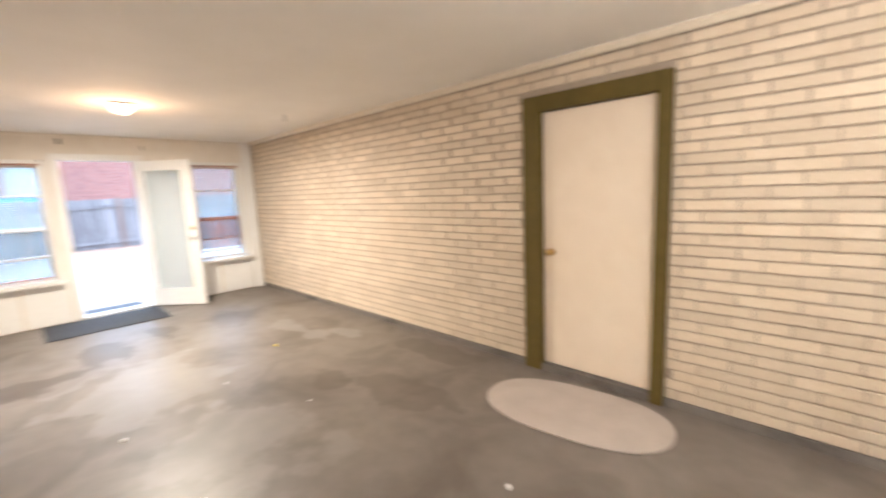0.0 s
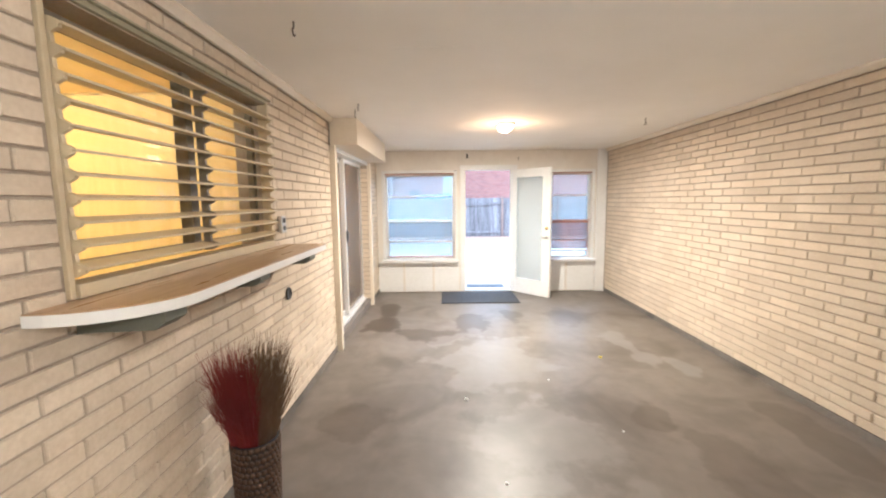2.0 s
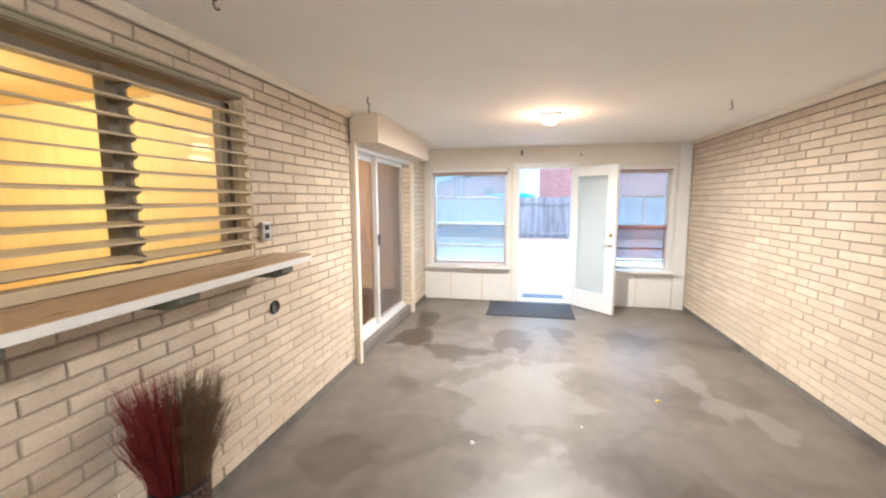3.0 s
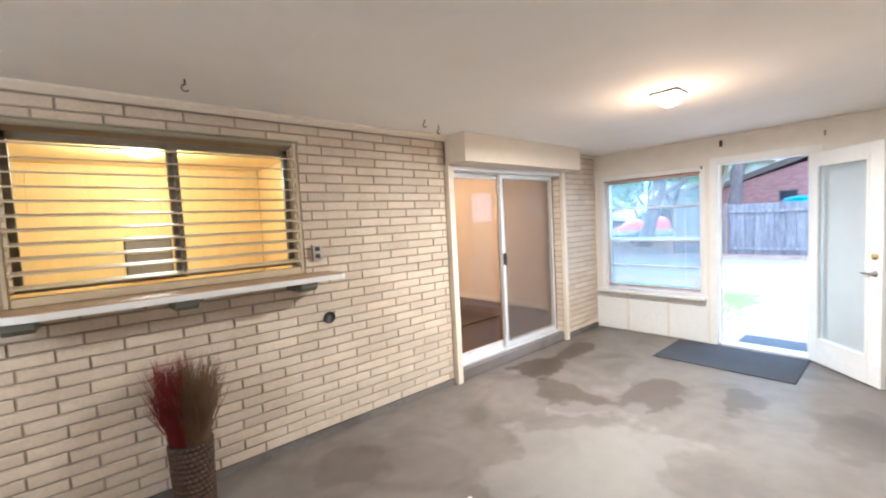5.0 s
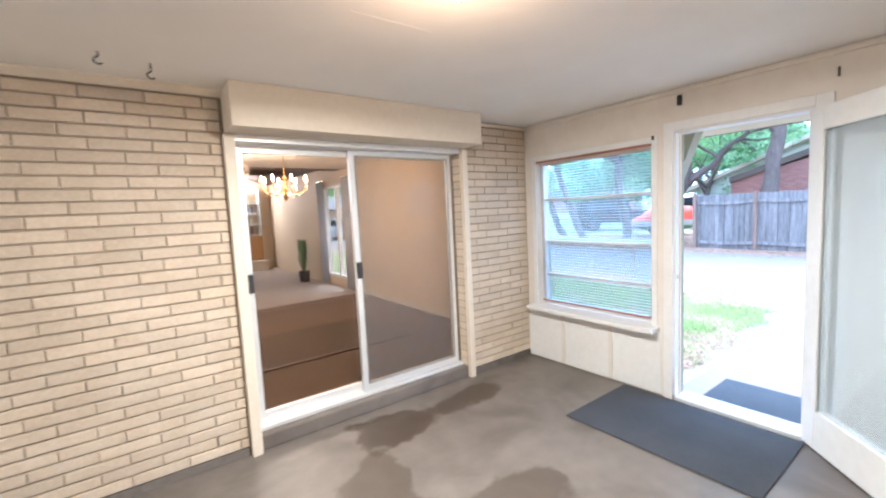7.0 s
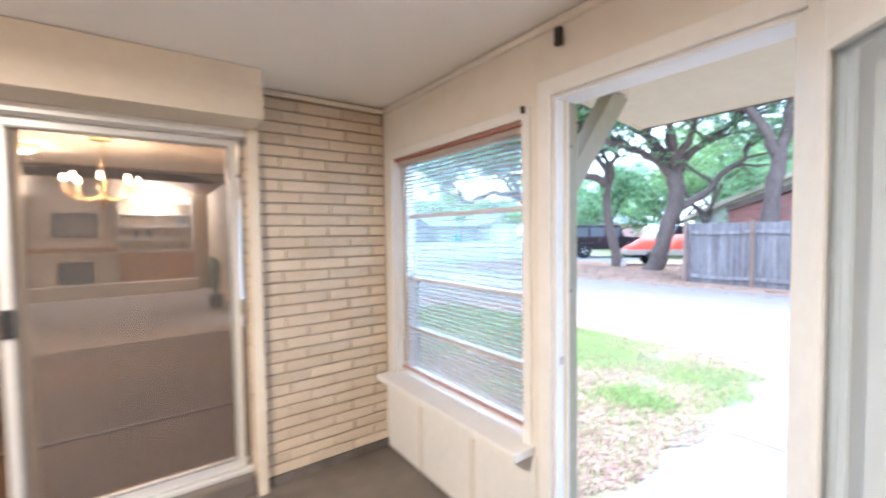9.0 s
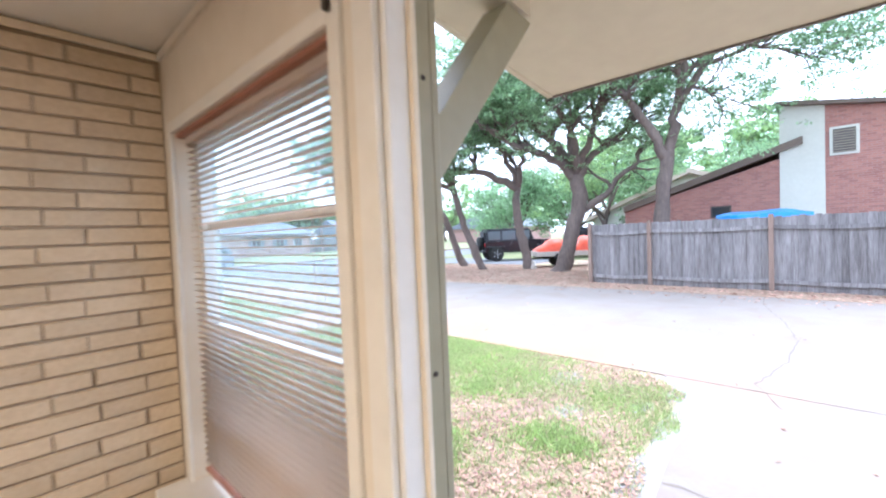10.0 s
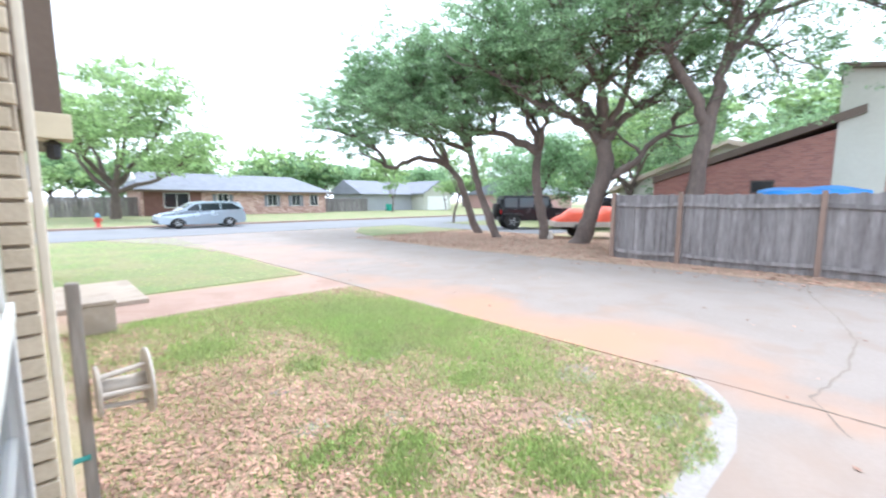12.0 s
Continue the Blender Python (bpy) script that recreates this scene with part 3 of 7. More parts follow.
def front_window(name, y0, y1, z0, z1, label, rails):
    """An aluminium window set in the end wall: casing, sill board, rails and panes."""
    cx = (E + OUT) / 2
    w = thing(name, label, "window", (cx, (y0 + y1) / 2, z0), kind="structure")
    yc = (y0 + y1) / 2
    f = lambda *rows: boxes(*[(a - cx, b - cx, c - yc, d - yc, e - z0, g - z0) for a, b, c, d, e, g in rows], bevel=0.003)
    part("window_frame", f((OUT - 0.006, E - 0.07, y0, y0 + 0.035, z0, z1), (OUT - 0.006, E - 0.07, y1 - 0.035, y1, z0, z1),
                           (OUT - 0.006, E - 0.07, y0 + 0.035, y1 - 0.035, z1 - 0.035, z1), (OUT - 0.006, E - 0.07, y0 + 0.035, y1 - 0.035, z0, z0 + 0.035)), ALU, w)
    part("casing", f((E, E + 0.014, y0 - 0.045, y0, z0, z1 + 0.045)), WHITE, w)
    part("casing", f((E, E + 0.014, y1, y1 + 0.045, z0, z1 + 0.045)), WHITE, w)
    part("casing", f((E, E + 0.014, y0, y1, z1, z1 + 0.045)), WHITE, w)
    part("window_sill", f((E - 0.09, E + 0.13, y0 - 0.06, y1 + 0.06, z0 - 0.035, z0 + 0.002)), WHITE, w, "white painted wooden sill board")
    part("outer_sill", f((OUT - 0.022, OUT - 0.007, y0 - 0.02, y1 + 0.02, z0 - 0.03, z0)), WHITE, w, "white painted outer sill")
    for z in rails:
        part("rail", f((OUT, E - 0.095, y0 + 0.035, y1 - 0.035, z - 0.012, z + 0.012)), ALU, w)
    zs = [z0 + 0.035, *rails, z1 - 0.035]
    for a, b in zip(zs, zs[1:]):
        g = part("pane", boxes((OUT + 0.012 - cx, OUT + 0.016 - cx, y0 + 0.03 - yc, y1 - 0.03 - yc, a - z0, b - z0)), HAZEPANE, w)
        g.visible_shadow = False
    return w


front_window("window_1", *WL, "aluminium window with white sill board and blind", [0.86, 1.20, 1.62])
win = bpy.data.objects["window_1"]
sy0, sy1 = WL[0] + 0.02 - (WL[0] + WL[1]) / 2, WL[1] - 0.02 - (WL[0] + WL[1]) / 2
fx = OUT - 0.007 - (E + OUT) / 2
part("screen_rail", boxes((fx - 0.016, fx, sy0, sy1, 0.63, 0.675), bevel=0.003), WHITE, win, "white top rail of the insect screen")
part("screen_rail", boxes((fx - 0.012, fx, sy0, sy1, 0.002, 0.03), bevel=0.003), WHITE, win)
for ya in (sy0, sy1 - 0.025):
    part("screen_stile", boxes((fx - 0.012, fx, ya, ya + 0.025, 0.03, 0.63), bevel=0.003), WHITE, win)
part("insect_screen", boxes((fx - 0.007, fx - 0.006, sy0 + 0.025, sy1 - 0.025, 0.03, 0.63)), WINSCREEN, win, "grey-blue insect screen over the lower sash")
front_window("window_2", *WR, "narrow aluminium window with white sill board and brown blind", [0.86, 1.20, 1.62])

# panels and battens under the sills
structure("panel_left", boxes((E, E + 0.012, -0.31, 1.05, 0.012, 0.525)), WHITE, "white painted board panel under the window")
structure("panel_right", boxes((E, E + 0.012, 2.46, 3.33, 0.012, 0.525)), WHITE, "white painted board panel under the window")
for i, y in enumerate((0.12, 0.62, 2.86)):
    structure(f"batten_{i + 1}", boxes((E + 0.012, E + 0.022, y - 0.018, y + 0.018, 0.02, 0.5), bevel=0.002), PLASTER, "thin white batten on the panel")
structure("corner_post", boxes((E, E + 0.05, 3.34, R - 0.006, 0.0, CEILZ - 0.003), bevel=0.004), WHITE, "white painted corner board")
structure("trim_end_top", boxes((E, E + 0.016, L, R, 2.325, 2.352), bevel=0.002), PLASTER, "narrow trim at the top of the front wall")

# ---------------------------------------------------------------- blinds


def blind(name, y0, y1, z0, z1, tilt, material, label, pitch=0.0245, group="mini blinds"):
    cx = E - 0.045
    b = thing(name, label, "blind", (cx, (y0 + y1) / 2, z1), group)
    half = (y1 - y0) / 2
    part("head_rail", boxes((-0.016, 0.016, -half, half, -0.03, 0), bevel=0.003), material, b)
    slat = bmesh.new()
    rows = []
    c, s = math.cos(radians(tilt)), math.sin(radians(tilt))
    for k in range(5):
        u = (k - 2) / 2 * 0.0125
        w = 0.0022 * (1 - ((k - 2) / 2) ** 2)
        rows.append([slat.verts.new((u * c - w * s, v, u * s + w * c)) for v in (-half + 0.006, half - 0.006)])
    for p, q in zip(rows, rows[1:]):
        slat.faces.new((p[0], q[0], q[1], p[1]))
    ext = bmesh.ops.extrude_face_region(slat, geom=list(slat.faces))
    bmesh.ops.translate(slat, vec=(0, 0, -0.0008), verts=[v for v in ext["geom"] if isinstance(v, bmesh.types.BMVert)])
    bmesh.ops.recalc_face_normals(slat, faces=slat.faces)
    me = mesh_of("slat", slat, material, True)
    n = int((z1 - z0 - 0.05) / pitch)
    for i in range(n):
        o = new("slat", me)
        o.parent = b
        o.location = (0, 0, -0.04 - i * pitch)
        o.rotation_euler = (random.uniform(-0.002, 0.002), random.uniform(-0.03, 0.03), 0)
    part("bottom_rail", boxes((-0.012, 0.012, -half + 0.004, half - 0.004, -(z1 - z0), -(z1 - z0) + 0.014), bevel=0.003), BLINDBROWN, b, "brown bottom rail")
    for v in (-half * 0.72, half * 0.72):
        part("cord", boxes((0.0125, 0.0137, v - 0.0007, v + 0.0007, -(z1 - z0), 0), (-0.0137, -0.0125, v - 0.0007, v + 0.0007, -(z1 - z0), 0)), material, b)
    return b


blind("window_blind", WL[0] + 0.02, WL[1] - 0.02, 0.60, 1.985, 3, BLIND, "white mini blind with open slats hanging in the wide window")
blind("window_blind", WR[0] + 0.02, WR[1] - 0.02, 1.20, 1.985, 3, BLIND, "white mini blind with open slats in the narrow window")
blind("window_blind", WR[0] + 0.03, WR[1] - 0.03, 0.68, 1.19, -38, BLINDBROWN, "half-closed red-brown blind over the lower sash")
structure("window_header_1", boxes((E - 0.06, E - 0.005, WL[0], WL[1], 1.984, 1.998)), BLINDBROWN, "red-brown blind valance")
structure("window_header_2", boxes((E - 0.06, E - 0.005, WR[0], WR[1], 1.984, 1.998)), BLINDBROWN, "red-brown blind valance")

# ---------------------------------------------------------------- porch doorway and its open door
dcase = thing("door_frame", "white and olive painted frame of the porch doorway", "door frame", (E, 1.54, 0), kind="structure")
fr = lambda *rows: boxes(*[(a - E, b - E, c - 1.54, d - 1.54, e, g) for a, b, c, d, e, g in rows], bevel=0.003)
part("inner_casing", fr((E, E + 0.018, 1.075, 1.14, 0, 2.125)), WHITE, dcase)
part("inner_casing", fr((E, E + 0.018, 1.14, 1.94, 2.06, 2.125)), WHITE, dcase)
part("inner_casing", fr((E, E + 0.018, 1.94, 2.02, 0, 2.125)), WHITE, dcase)
part("jamb", fr((-6.675, E, 1.14, 1.156, 0.03, 2.06)), WHITE, dcase)
part("stop", fr((-6.69, -6.675, 1.14, 1.168, 0.03, 2.05)), TRIM, dcase)
part("outer_jamb", fr((-6.737, -6.69, 1.14, 1.157, 0.0, 2.06)), OLIVE, dcase, "olive painted outer jamb")
part("jamb", fr((-6.75, E, 1.924, 1.94, 0.03, 2.06)), WHITE, dcase)
part("head_jamb", fr((-6.75, E, 1.157, 1.924, 2.044, 2.06)), WHITE, dcase)
part("outer_casing", fr((OUT - 0.006, OUT - 0.0005, 1.04, 1.14, -0.06, 2.12), (OUT - 0.006, -6.739, 1.14, 1.155, -0.06, 2.12)), OLIVE, dcase, "olive painted outer casing board")
part("outer_casing", fr((OUT - 0.004, OUT, 1.94, 2.04, -0.06, 2.12)), OLIVE, dcase)
part("threshold", fr((-6.78, E + 0.02, 1.157, 1.924, 0.0, 0.03)), ALU, dcase, "worn aluminium threshold")
for z in (1.255, 1.864):
    part("latch_hole", fr((-6.718, -6.708, 1.157, 1.160, z - 0.005, z + 0.005)), DARKMETAL, dcase)
part("strike_plate", fr((-6.665, -6.64, 1.156, 1.159, 0.95, 0.985)), NICKEL, dcase, "small dull strike plate")

leaf = thing("porch_door", "white glazed porch door standing open into the room", "door", (E - 0.005, 1.93, 0.012))
DW, DT, DH = 0.765, 0.044, 2.03
dl = lambda *rows, bevel=0.003: boxes(*rows, bevel=bevel)
part("stile", dl((0, 0.11, -DT / 2, DT / 2, 0, DH)), WHITE, leaf)
part("stile", dl((DW - 0.12, DW, -DT / 2, DT / 2, 0, DH)), WHITE, leaf)
part("top_rail", dl((0.11, DW - 0.12, -DT / 2, DT / 2, DH - 0.13, DH)), WHITE, leaf)
part("bottom_rail", dl((0.11, DW - 0.12, -DT / 2, DT / 2, 0, 0.24)), WHITE, leaf)
gl = part("pane", boxes((0.11, DW - 0.12, -0.004, 0.004, 0.24, DH - 0.13)), GLAREPANE, leaf)
gl.visible_shadow = False
for s in (-1, 1):
    y = s * (DT / 2 + 0.005)
    part("glazing_bead", dl((0.105, 0.13, y - 0.005, y + 0.005, 0.22, DH - 0.11), (DW - 0.14, DW - 0.115, y - 0.005, y + 0.005, 0.22, DH - 0.11),
                            (0.13, DW - 0.14, y - 0.005, y + 0.005, 0.22, 0.245), (0.13, DW - 0.14, y - 0.005, y + 0.005, DH - 0.135, DH - 0.11), bevel=0.002), WHITE, leaf)
    bm = lathe([(0.0, 0), (0.026, 0), (0.026, s * 0.006), (0.011, s * 0.01), (0.011, s * 0.03), (0.0, s * 0.03)], (DW - 0.06, s * DT / 2, 0.95), axis="Y")
    lev = part("lever_handle", bm, NICKEL, leaf, "nickel lever handle", True)
    part("lever", boxes((DW - 0.16, DW - 0.05, s * (DT / 2 + 0.03) - 0.006, s * (DT / 2 + 0.03) + 0.006, 0.942, 0.958), bevel=0.004), NICKEL, lev)
    part("deadbolt", lathe([(0.0, 0), (0.028, 0), (0.027, s * 0.012), (0.012, s * 0.02), (0.0, s * 0.02)], (DW - 0.06, s * DT / 2, 1.09), axis="Y"), BRASS, leaf, "brass deadbolt", True)
for z in (0.25, 1.0, 1.75):
    part("hinge", lathe([(0.0, z - 0.04), (0.007, z - 0.04), (0.007, z + 0.04), (0.0, z + 0.04)], (0, DT / 2 + 0.004, 0), 10), BRASS, leaf)
leaf.rotation_euler = (0, 0, math.atan2(2.42 - 1.93, -6.10 - E))
# ---------------------------------------------------------------- brown-framed side door
sd = thing("door_side", "plain cream door in an olive-brown frame", "door", (-0.885, R, 0), kind="structure")
q = lambda *rows: boxes(*[(a + 0.885, b + 0.885, c - R, d - R, e, g) for a, b, c, d, e, g in rows], bevel=0.004)
part("frame_side", q((-1.405, -1.265, R - 0.03, R + 0.14, 0, 2.135)), BROWNFRAME, sd)
part("frame_side", q((-0.445, -0.365, R - 0.03, R + 0.14, 0, 2.135)), BROWNFRAME, sd)
part("frame_head", q((-1.265, -0.445, R - 0.03, R + 0.14, 2.02, 2.135)), BROWNFRAME, sd)
part("leaf", q((-1.262, -0.448, R + 0.03, R + 0.07, 0.06, 2.016)), DOORPAINT, sd, "flat cream door leaf")
part("sill", q((-1.265, -0.445, R - 0.02, R + 0.12, 0.0, 0.055)), FOOTING, sd, "worn grey sill")
part("door_knob", lathe([(0, 0), (0.028, 0), (0.028, -0.008), (0.012, -0.014), (0.012, -0.035), (0.026, -0.045), (0.028, -0.06), (0.018, -0.072), (0, -0.074)],
                        (-1.19 + 0.885, 0.03, 0.97), axis="Y"), BRASS, sd, "brass door knob", True)
structure("wall_right_backing", boxes((-1.5, -0.3, R + 0.2, R + 0.3, -0.1, 2.3)), PLASTER, "wall behind the side door")

# ---------------------------------------------------------------- kitchen window with fixed louvre slats
kw = thing("window_kitchen", "kitchen window behind a cream wooden louvre screen", "window", (-1.68, L, WIN[2]), kind="structure")
k = lambda *rows, bevel=0.003: boxes(*[(a + 1.68, b + 1.68, c - L, d - L, e - WIN[2], g - WIN[2]) for a, b, c, d, e, g in rows], bevel=bevel)
x0, x1, z0, z1 = WIN
part("frame_side", k((x1 - 0.016, x1 + 0.004, L - 0.06, L + 0.004, z0 - 0.016, z1 + 0.02)), SLAT, kw)
part("frame_side", k((x0 - 0.004, x0 + 0.016, L - 0.06, L + 0.004, z0 - 0.016, z1 + 0.02)), SLAT, kw)
part("frame_head", k((x0 + 0.022, x1 - 0.022, L - 0.06, L + 0.006, z1 + 0.004, z1 + 0.025)), OLIVE, kw)
part("drip_cap", k((x0 - 0.02, x1 + 0.02, L, L + 0.02, z1 + 0.025, z1 + 0.036)), OLIVE, kw)
part("frame_foot", k((x0 + 0.022, x1 - 0.022, L - 0.06, L + 0.012, z0 - 0.016, z0 + 0.028)), SLAT, kw)
part("sash_rail", k((x0 + 0.03, x1 - 0.03, L - 0.12, L - 0.08, z1 - 0.06, z1 - 0.02), (x0 + 0.03, x1 - 0.03, L - 0.12, L - 0.08, z0 + 0.045, z0 + 0.085)), GREYFRAME, kw)
for xa in (x0 + 0.03, x1 - 0.065):
    part("sash_stile", k((xa, xa + 0.035, L - 0.12, L - 0.08, z0 + 0.045, z1 - 0.02)), GREYFRAME, kw)
part("mullion", k((-1.72, -1.665, L - 0.12, L - 0.06, z0 + 0.045, z1 - 0.02)), GREYFRAME, kw, "dark metal mullion")
for a, b in ((x0 + 0.065, -1.72), (-1.665, x1 - 0.065)):
    g = part("pane", k((a, b, L - 0.102, L - 0.098, z0 + 0.085, z1 - 0.06), bevel=0), GLASS, kw)
    g.visible_shadow = False
NS = 11
step = (z1 - z0 - 0.10) / NS
for xa in (x1 - 0.037, -1.70, x0 + 0.023):
    outline = []
    for i in range(NS):
        zb = z0 + 0.05 + i * step - WIN[2]
        outline += [(0.004, zb), (0.03, zb + step * 0.18), (0.034, zb + step * 0.42), (0.018, zb + step * 0.55), (0.006, zb + step * 0.62)]
    outline = outline + [(-0.03, outline[-1][1]), (-0.03, outline[0][1])]
    part("slat_holder", prism(outline, "x", xa + 1.68, xa + 1.68 + 0.014), GREYFRAME if xa == -1.70 else SLAT, kw, "scalloped slat holder")
bm = boxes((x0 + 0.024 + 1.68, x1 - 0.024 + 1.68, -0.045, 0.045, -0.0045, 0.0045), bevel=0.002)
bmesh.ops.rotate(bm, cent=(0, 0, 0), matrix=Matrix.Rotation(radians(-8), 3, "X"), verts=bm.verts)
me = mesh_of("louvre_slat", bm, SLAT)
for i in range(NS):
    o = new("louvre_slat", me)
    o.parent = kw
    o.location = (0, 0.002, 0.05 + (i + 0.42) * step)

GREYGREEN = mat("dark_grey_green_paint", (0.14, 0.145, 0.11), (0.10, 0.10, 0.075), 0.6, 20, 3, 0.5, 0.1)
# serving shelf under it
shelf = thing("serving_shelf", "wood laminate serving shelf with a pale edge under the kitchen window", "shelf", (-1.6, L, 1.25))
pts = [(-2.62, L + 0.001), (-2.62, -0.06), (-2.61, -0.03), (-2.58, -0.012), (-1.07, 0.0)]
for i in range(1, 9):
    a = radians(90 - i * 10)
    pts.append((-1.07 + 0.31 * math.cos(a) * 0.95, L + 0.001 + 0.31 * math.sin(a)))
pts.append((-0.775, L + 0.001))
rel = [(a + 1.6, b - L) for a, b in pts]
part("board", prism(rel, "z", -0.036, -0.002), WHITE, shelf, "pale laminate edge")
part("top", prism([(a * 0.998, b * 0.985 + 0.001) for a, b in rel], "z", -0.002, 0.002), LAMINATE, shelf, "wood grain laminate top")
for x in (-2.35, -1.65, -0.99):
    part("bracket", prism([(0.0, -0.036), (0.275, -0.036), (0.275, -0.07), (0.24, -0.095), (0.05, -0.10), (0.0, -0.105)], "x", x + 1.6 - 0.055, x + 1.6 + 0.055), GREYGREEN, shelf, "dark painted wooden bracket")

# outlet, pipe hole, sockets
ot = thing("wall_outlet", "grey metal double wall outlet on the brick", "outlet", (-2.53, L + 0.001, 1.395))
part("plate", boxes((-0.037, 0.037, 0, 0.03, -0.058, 0.058), bevel=0.004), NICKEL, ot)
for z in (-0.026, 0.026):
    part("socket", boxes((-0.018, 0.018, 0.03, 0.034, z - 0.016, z + 0.016), bevel=0.003), BLACK, ot)
solid("pipe_hole", lathe([(0.0, 0.001), (0.026, 0.001), (0.036, 0.004), (0.042, 0.012), (0.045, 0.004), (0.045, 0.0)], (-2.60, L + 0.004, 0.895), axis="Y"), BLACK, "round black pipe sleeve in the brick wall", "pipe", smooth=True)

# ---------------------------------------------------------------- ceiling lamp
cl = thing("ceiling_lamp", "square frosted glass ceiling lamp with bronze rim, lit", "ceiling lamp", (-4.31, 1.49, CEILZ))
part("canopy", prism([(-0.16, -0.16), (0.16, -0.16), (0.16, 0.16), (-0.16, 0.16)], "z", -0.018, 0), DARKMETAL, cl)
bm = bmesh.new()
top = [bm.verts.new((a * 0.15, b * 0.15, -0.018)) for a, b in ((-1, -1), (1, -1), (1, 1), (-1, 1))]
mid = [bm.verts.new((a * 0.125, b * 0.125, -0.075)) for a, b in ((-1, -1), (1, -1), (1, 1), (-1, 1))]
low = [bm.verts.new((a * 0.055, b * 0.055, -0.115)) for a, b in ((-1, -1), (1, -1), (1, 1), (-1, 1))]
for a, b in ((top, mid), (mid, low)):
    for i in range(4):
        bm.faces.new((a[i], b[i], b[(i + 1) % 4], a[(i + 1) % 4]))
bm.faces.new(low[::-1])
sh = part("shade", bm, LAMPGLASS, cl, "frosted glass shade")
sh.visible_shadow = False
for a, b in ((-1, -1), (1, -1), (1, 1), (-1, 1)):
    t = tube(bmesh.new(), [Vector((a * 0.152, b * 0.152, -0.016)), Vector((a * 0.127, b * 0.127, -0.077)), Vector((a * 0.056, b * 0.056, -0.118))], [0.005] * 3, 6)
    part("rib", t, DARKMETAL, cl)


# thin added strips imitate lens-flare streaks across the ceiling
structure("flare_streak_1", boxes((-4.52, -4.13, 1.015, 1.035, CEILZ - 0.0012, CEILZ + 0.01)), CEIL, "short raised strip standing in for a lens-flare streak")
structure("flare_streak_2", boxes((-2.07, -2.03, 0.56, 0.99, CEILZ - 0.0012, CEILZ + 0.01)), CEIL, "raised strip standing in for a lens-flare streak")
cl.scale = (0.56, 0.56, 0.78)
# added copy out of view: fixture for the fill bulb behind the start
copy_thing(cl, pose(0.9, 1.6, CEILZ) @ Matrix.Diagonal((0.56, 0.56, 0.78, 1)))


def ceiling_hook(x, y, drop=0.05, label="small dark metal ceiling hook"):
    pts = [Vector((0, 0, 0)), Vector((0, 0, -drop * 0.45))]
    for i in range(9):
        a = radians(90 - i * 30)
        pts.append(Vector((0.017 * math.cos(a), 0, -drop * 0.45 - 0.018 + 0.017 * math.sin(a))))
    o = solid("ceiling_hook", tube(bmesh.new(), pts, [0.0038] * len(pts), 6), DARKMETAL, label, "hook", group="ceiling hooks")
    o.location = (x, y, CEILZ)
    return o


for x, y, dr in ((-1.70, 0.14, 0.06), (-4.03, 2.87, 0.09), (-3.50, 0.03, 0.09), (-3.3, 0.10, 0.05)):
    ceiling_hook(x, y, dr)
solid("door_sensor", boxes((E + 0.016, E + 0.04, 1.178, 1.206, 2.235, 2.305), bevel=0.004), BLACK, "small black sensor on the front wall", "sensor")
solid("wall_hook", boxes((E + 0.016, E + 0.03, 2.03, 2.04, 2.2, 2.25), bevel=0.002), DARKMETAL, "small metal hook over the door", "hook")
solid("wall_hook", boxes((E + 0.016, E + 0.03, 0.99, 1.005, 2.02, 2.05), bevel=0.002), DARKMETAL, "small metal curtain hook beside the window", "hook")

# ---------------------------------------------------------------- mats, rug, specks
solid("door_mat", boxes((-6.58, -5.79, 0.755, 1.945, 0.001, 0.012), bevel=0.004), RUBBERMAT, "dark grey ribbed door mat on the concrete", "mat")
solid("door_mat", boxes((-7.45, -6.80, 1.22, 1.90, -0.059, -0.046), bevel=0.004), RUBBERMAT, "dark speckled door mat outside the doorway", "mat")
pts = []
for i in range(40):
    a = 2 * math.pi * i / 40
    ca, sa = math.cos(a), math.sin(a)
    pts.append((math.copysign(abs(ca) ** 0.75, ca) * 0.60, math.copysign(abs(sa) ** 0.9, sa) * 0.33))
rug = solid("oval_rug", prism(pts, "z", 0.001, 0.011), RUG, "flat oval beige rug by the side door", "rug")
rug.location, rug.rotation_euler = (-0.79, 3.06, 0), (0, 0, radians(7))


def scrap(x, y, r, material, label):
    bm = bmesh.new()
    bmesh.ops.create_icosphere(bm, subdivisions=2, radius=r)
    for v in bm.verts:
        v.co *= 1 + 0.5 * noise.noise(v.co * 60 + Vector((x, y, 0)))
        v.co.z = v.co.z * 0.6 + r * 0.55
    o = solid("paper_scrap", bm, material, label, "scrap")
    o.location = (x, y, 0)


for x, y, r in ((-2.76, 0.98, 0.016), (-1.8, 1.15, 0.01), (-2.3, 2.0, 0.009), (-3.1, 1.7, 0.009), (-0.7, 2.2, 0.016)):
    scrap(x, y, r, WHITE, "small crumpled white scrap on the floor")
scrap(-3.6, 2.33, 0.016, mat("yellow_scrap", (0.75, 0.6, 0.05)), "small yellow scrap on the floor")

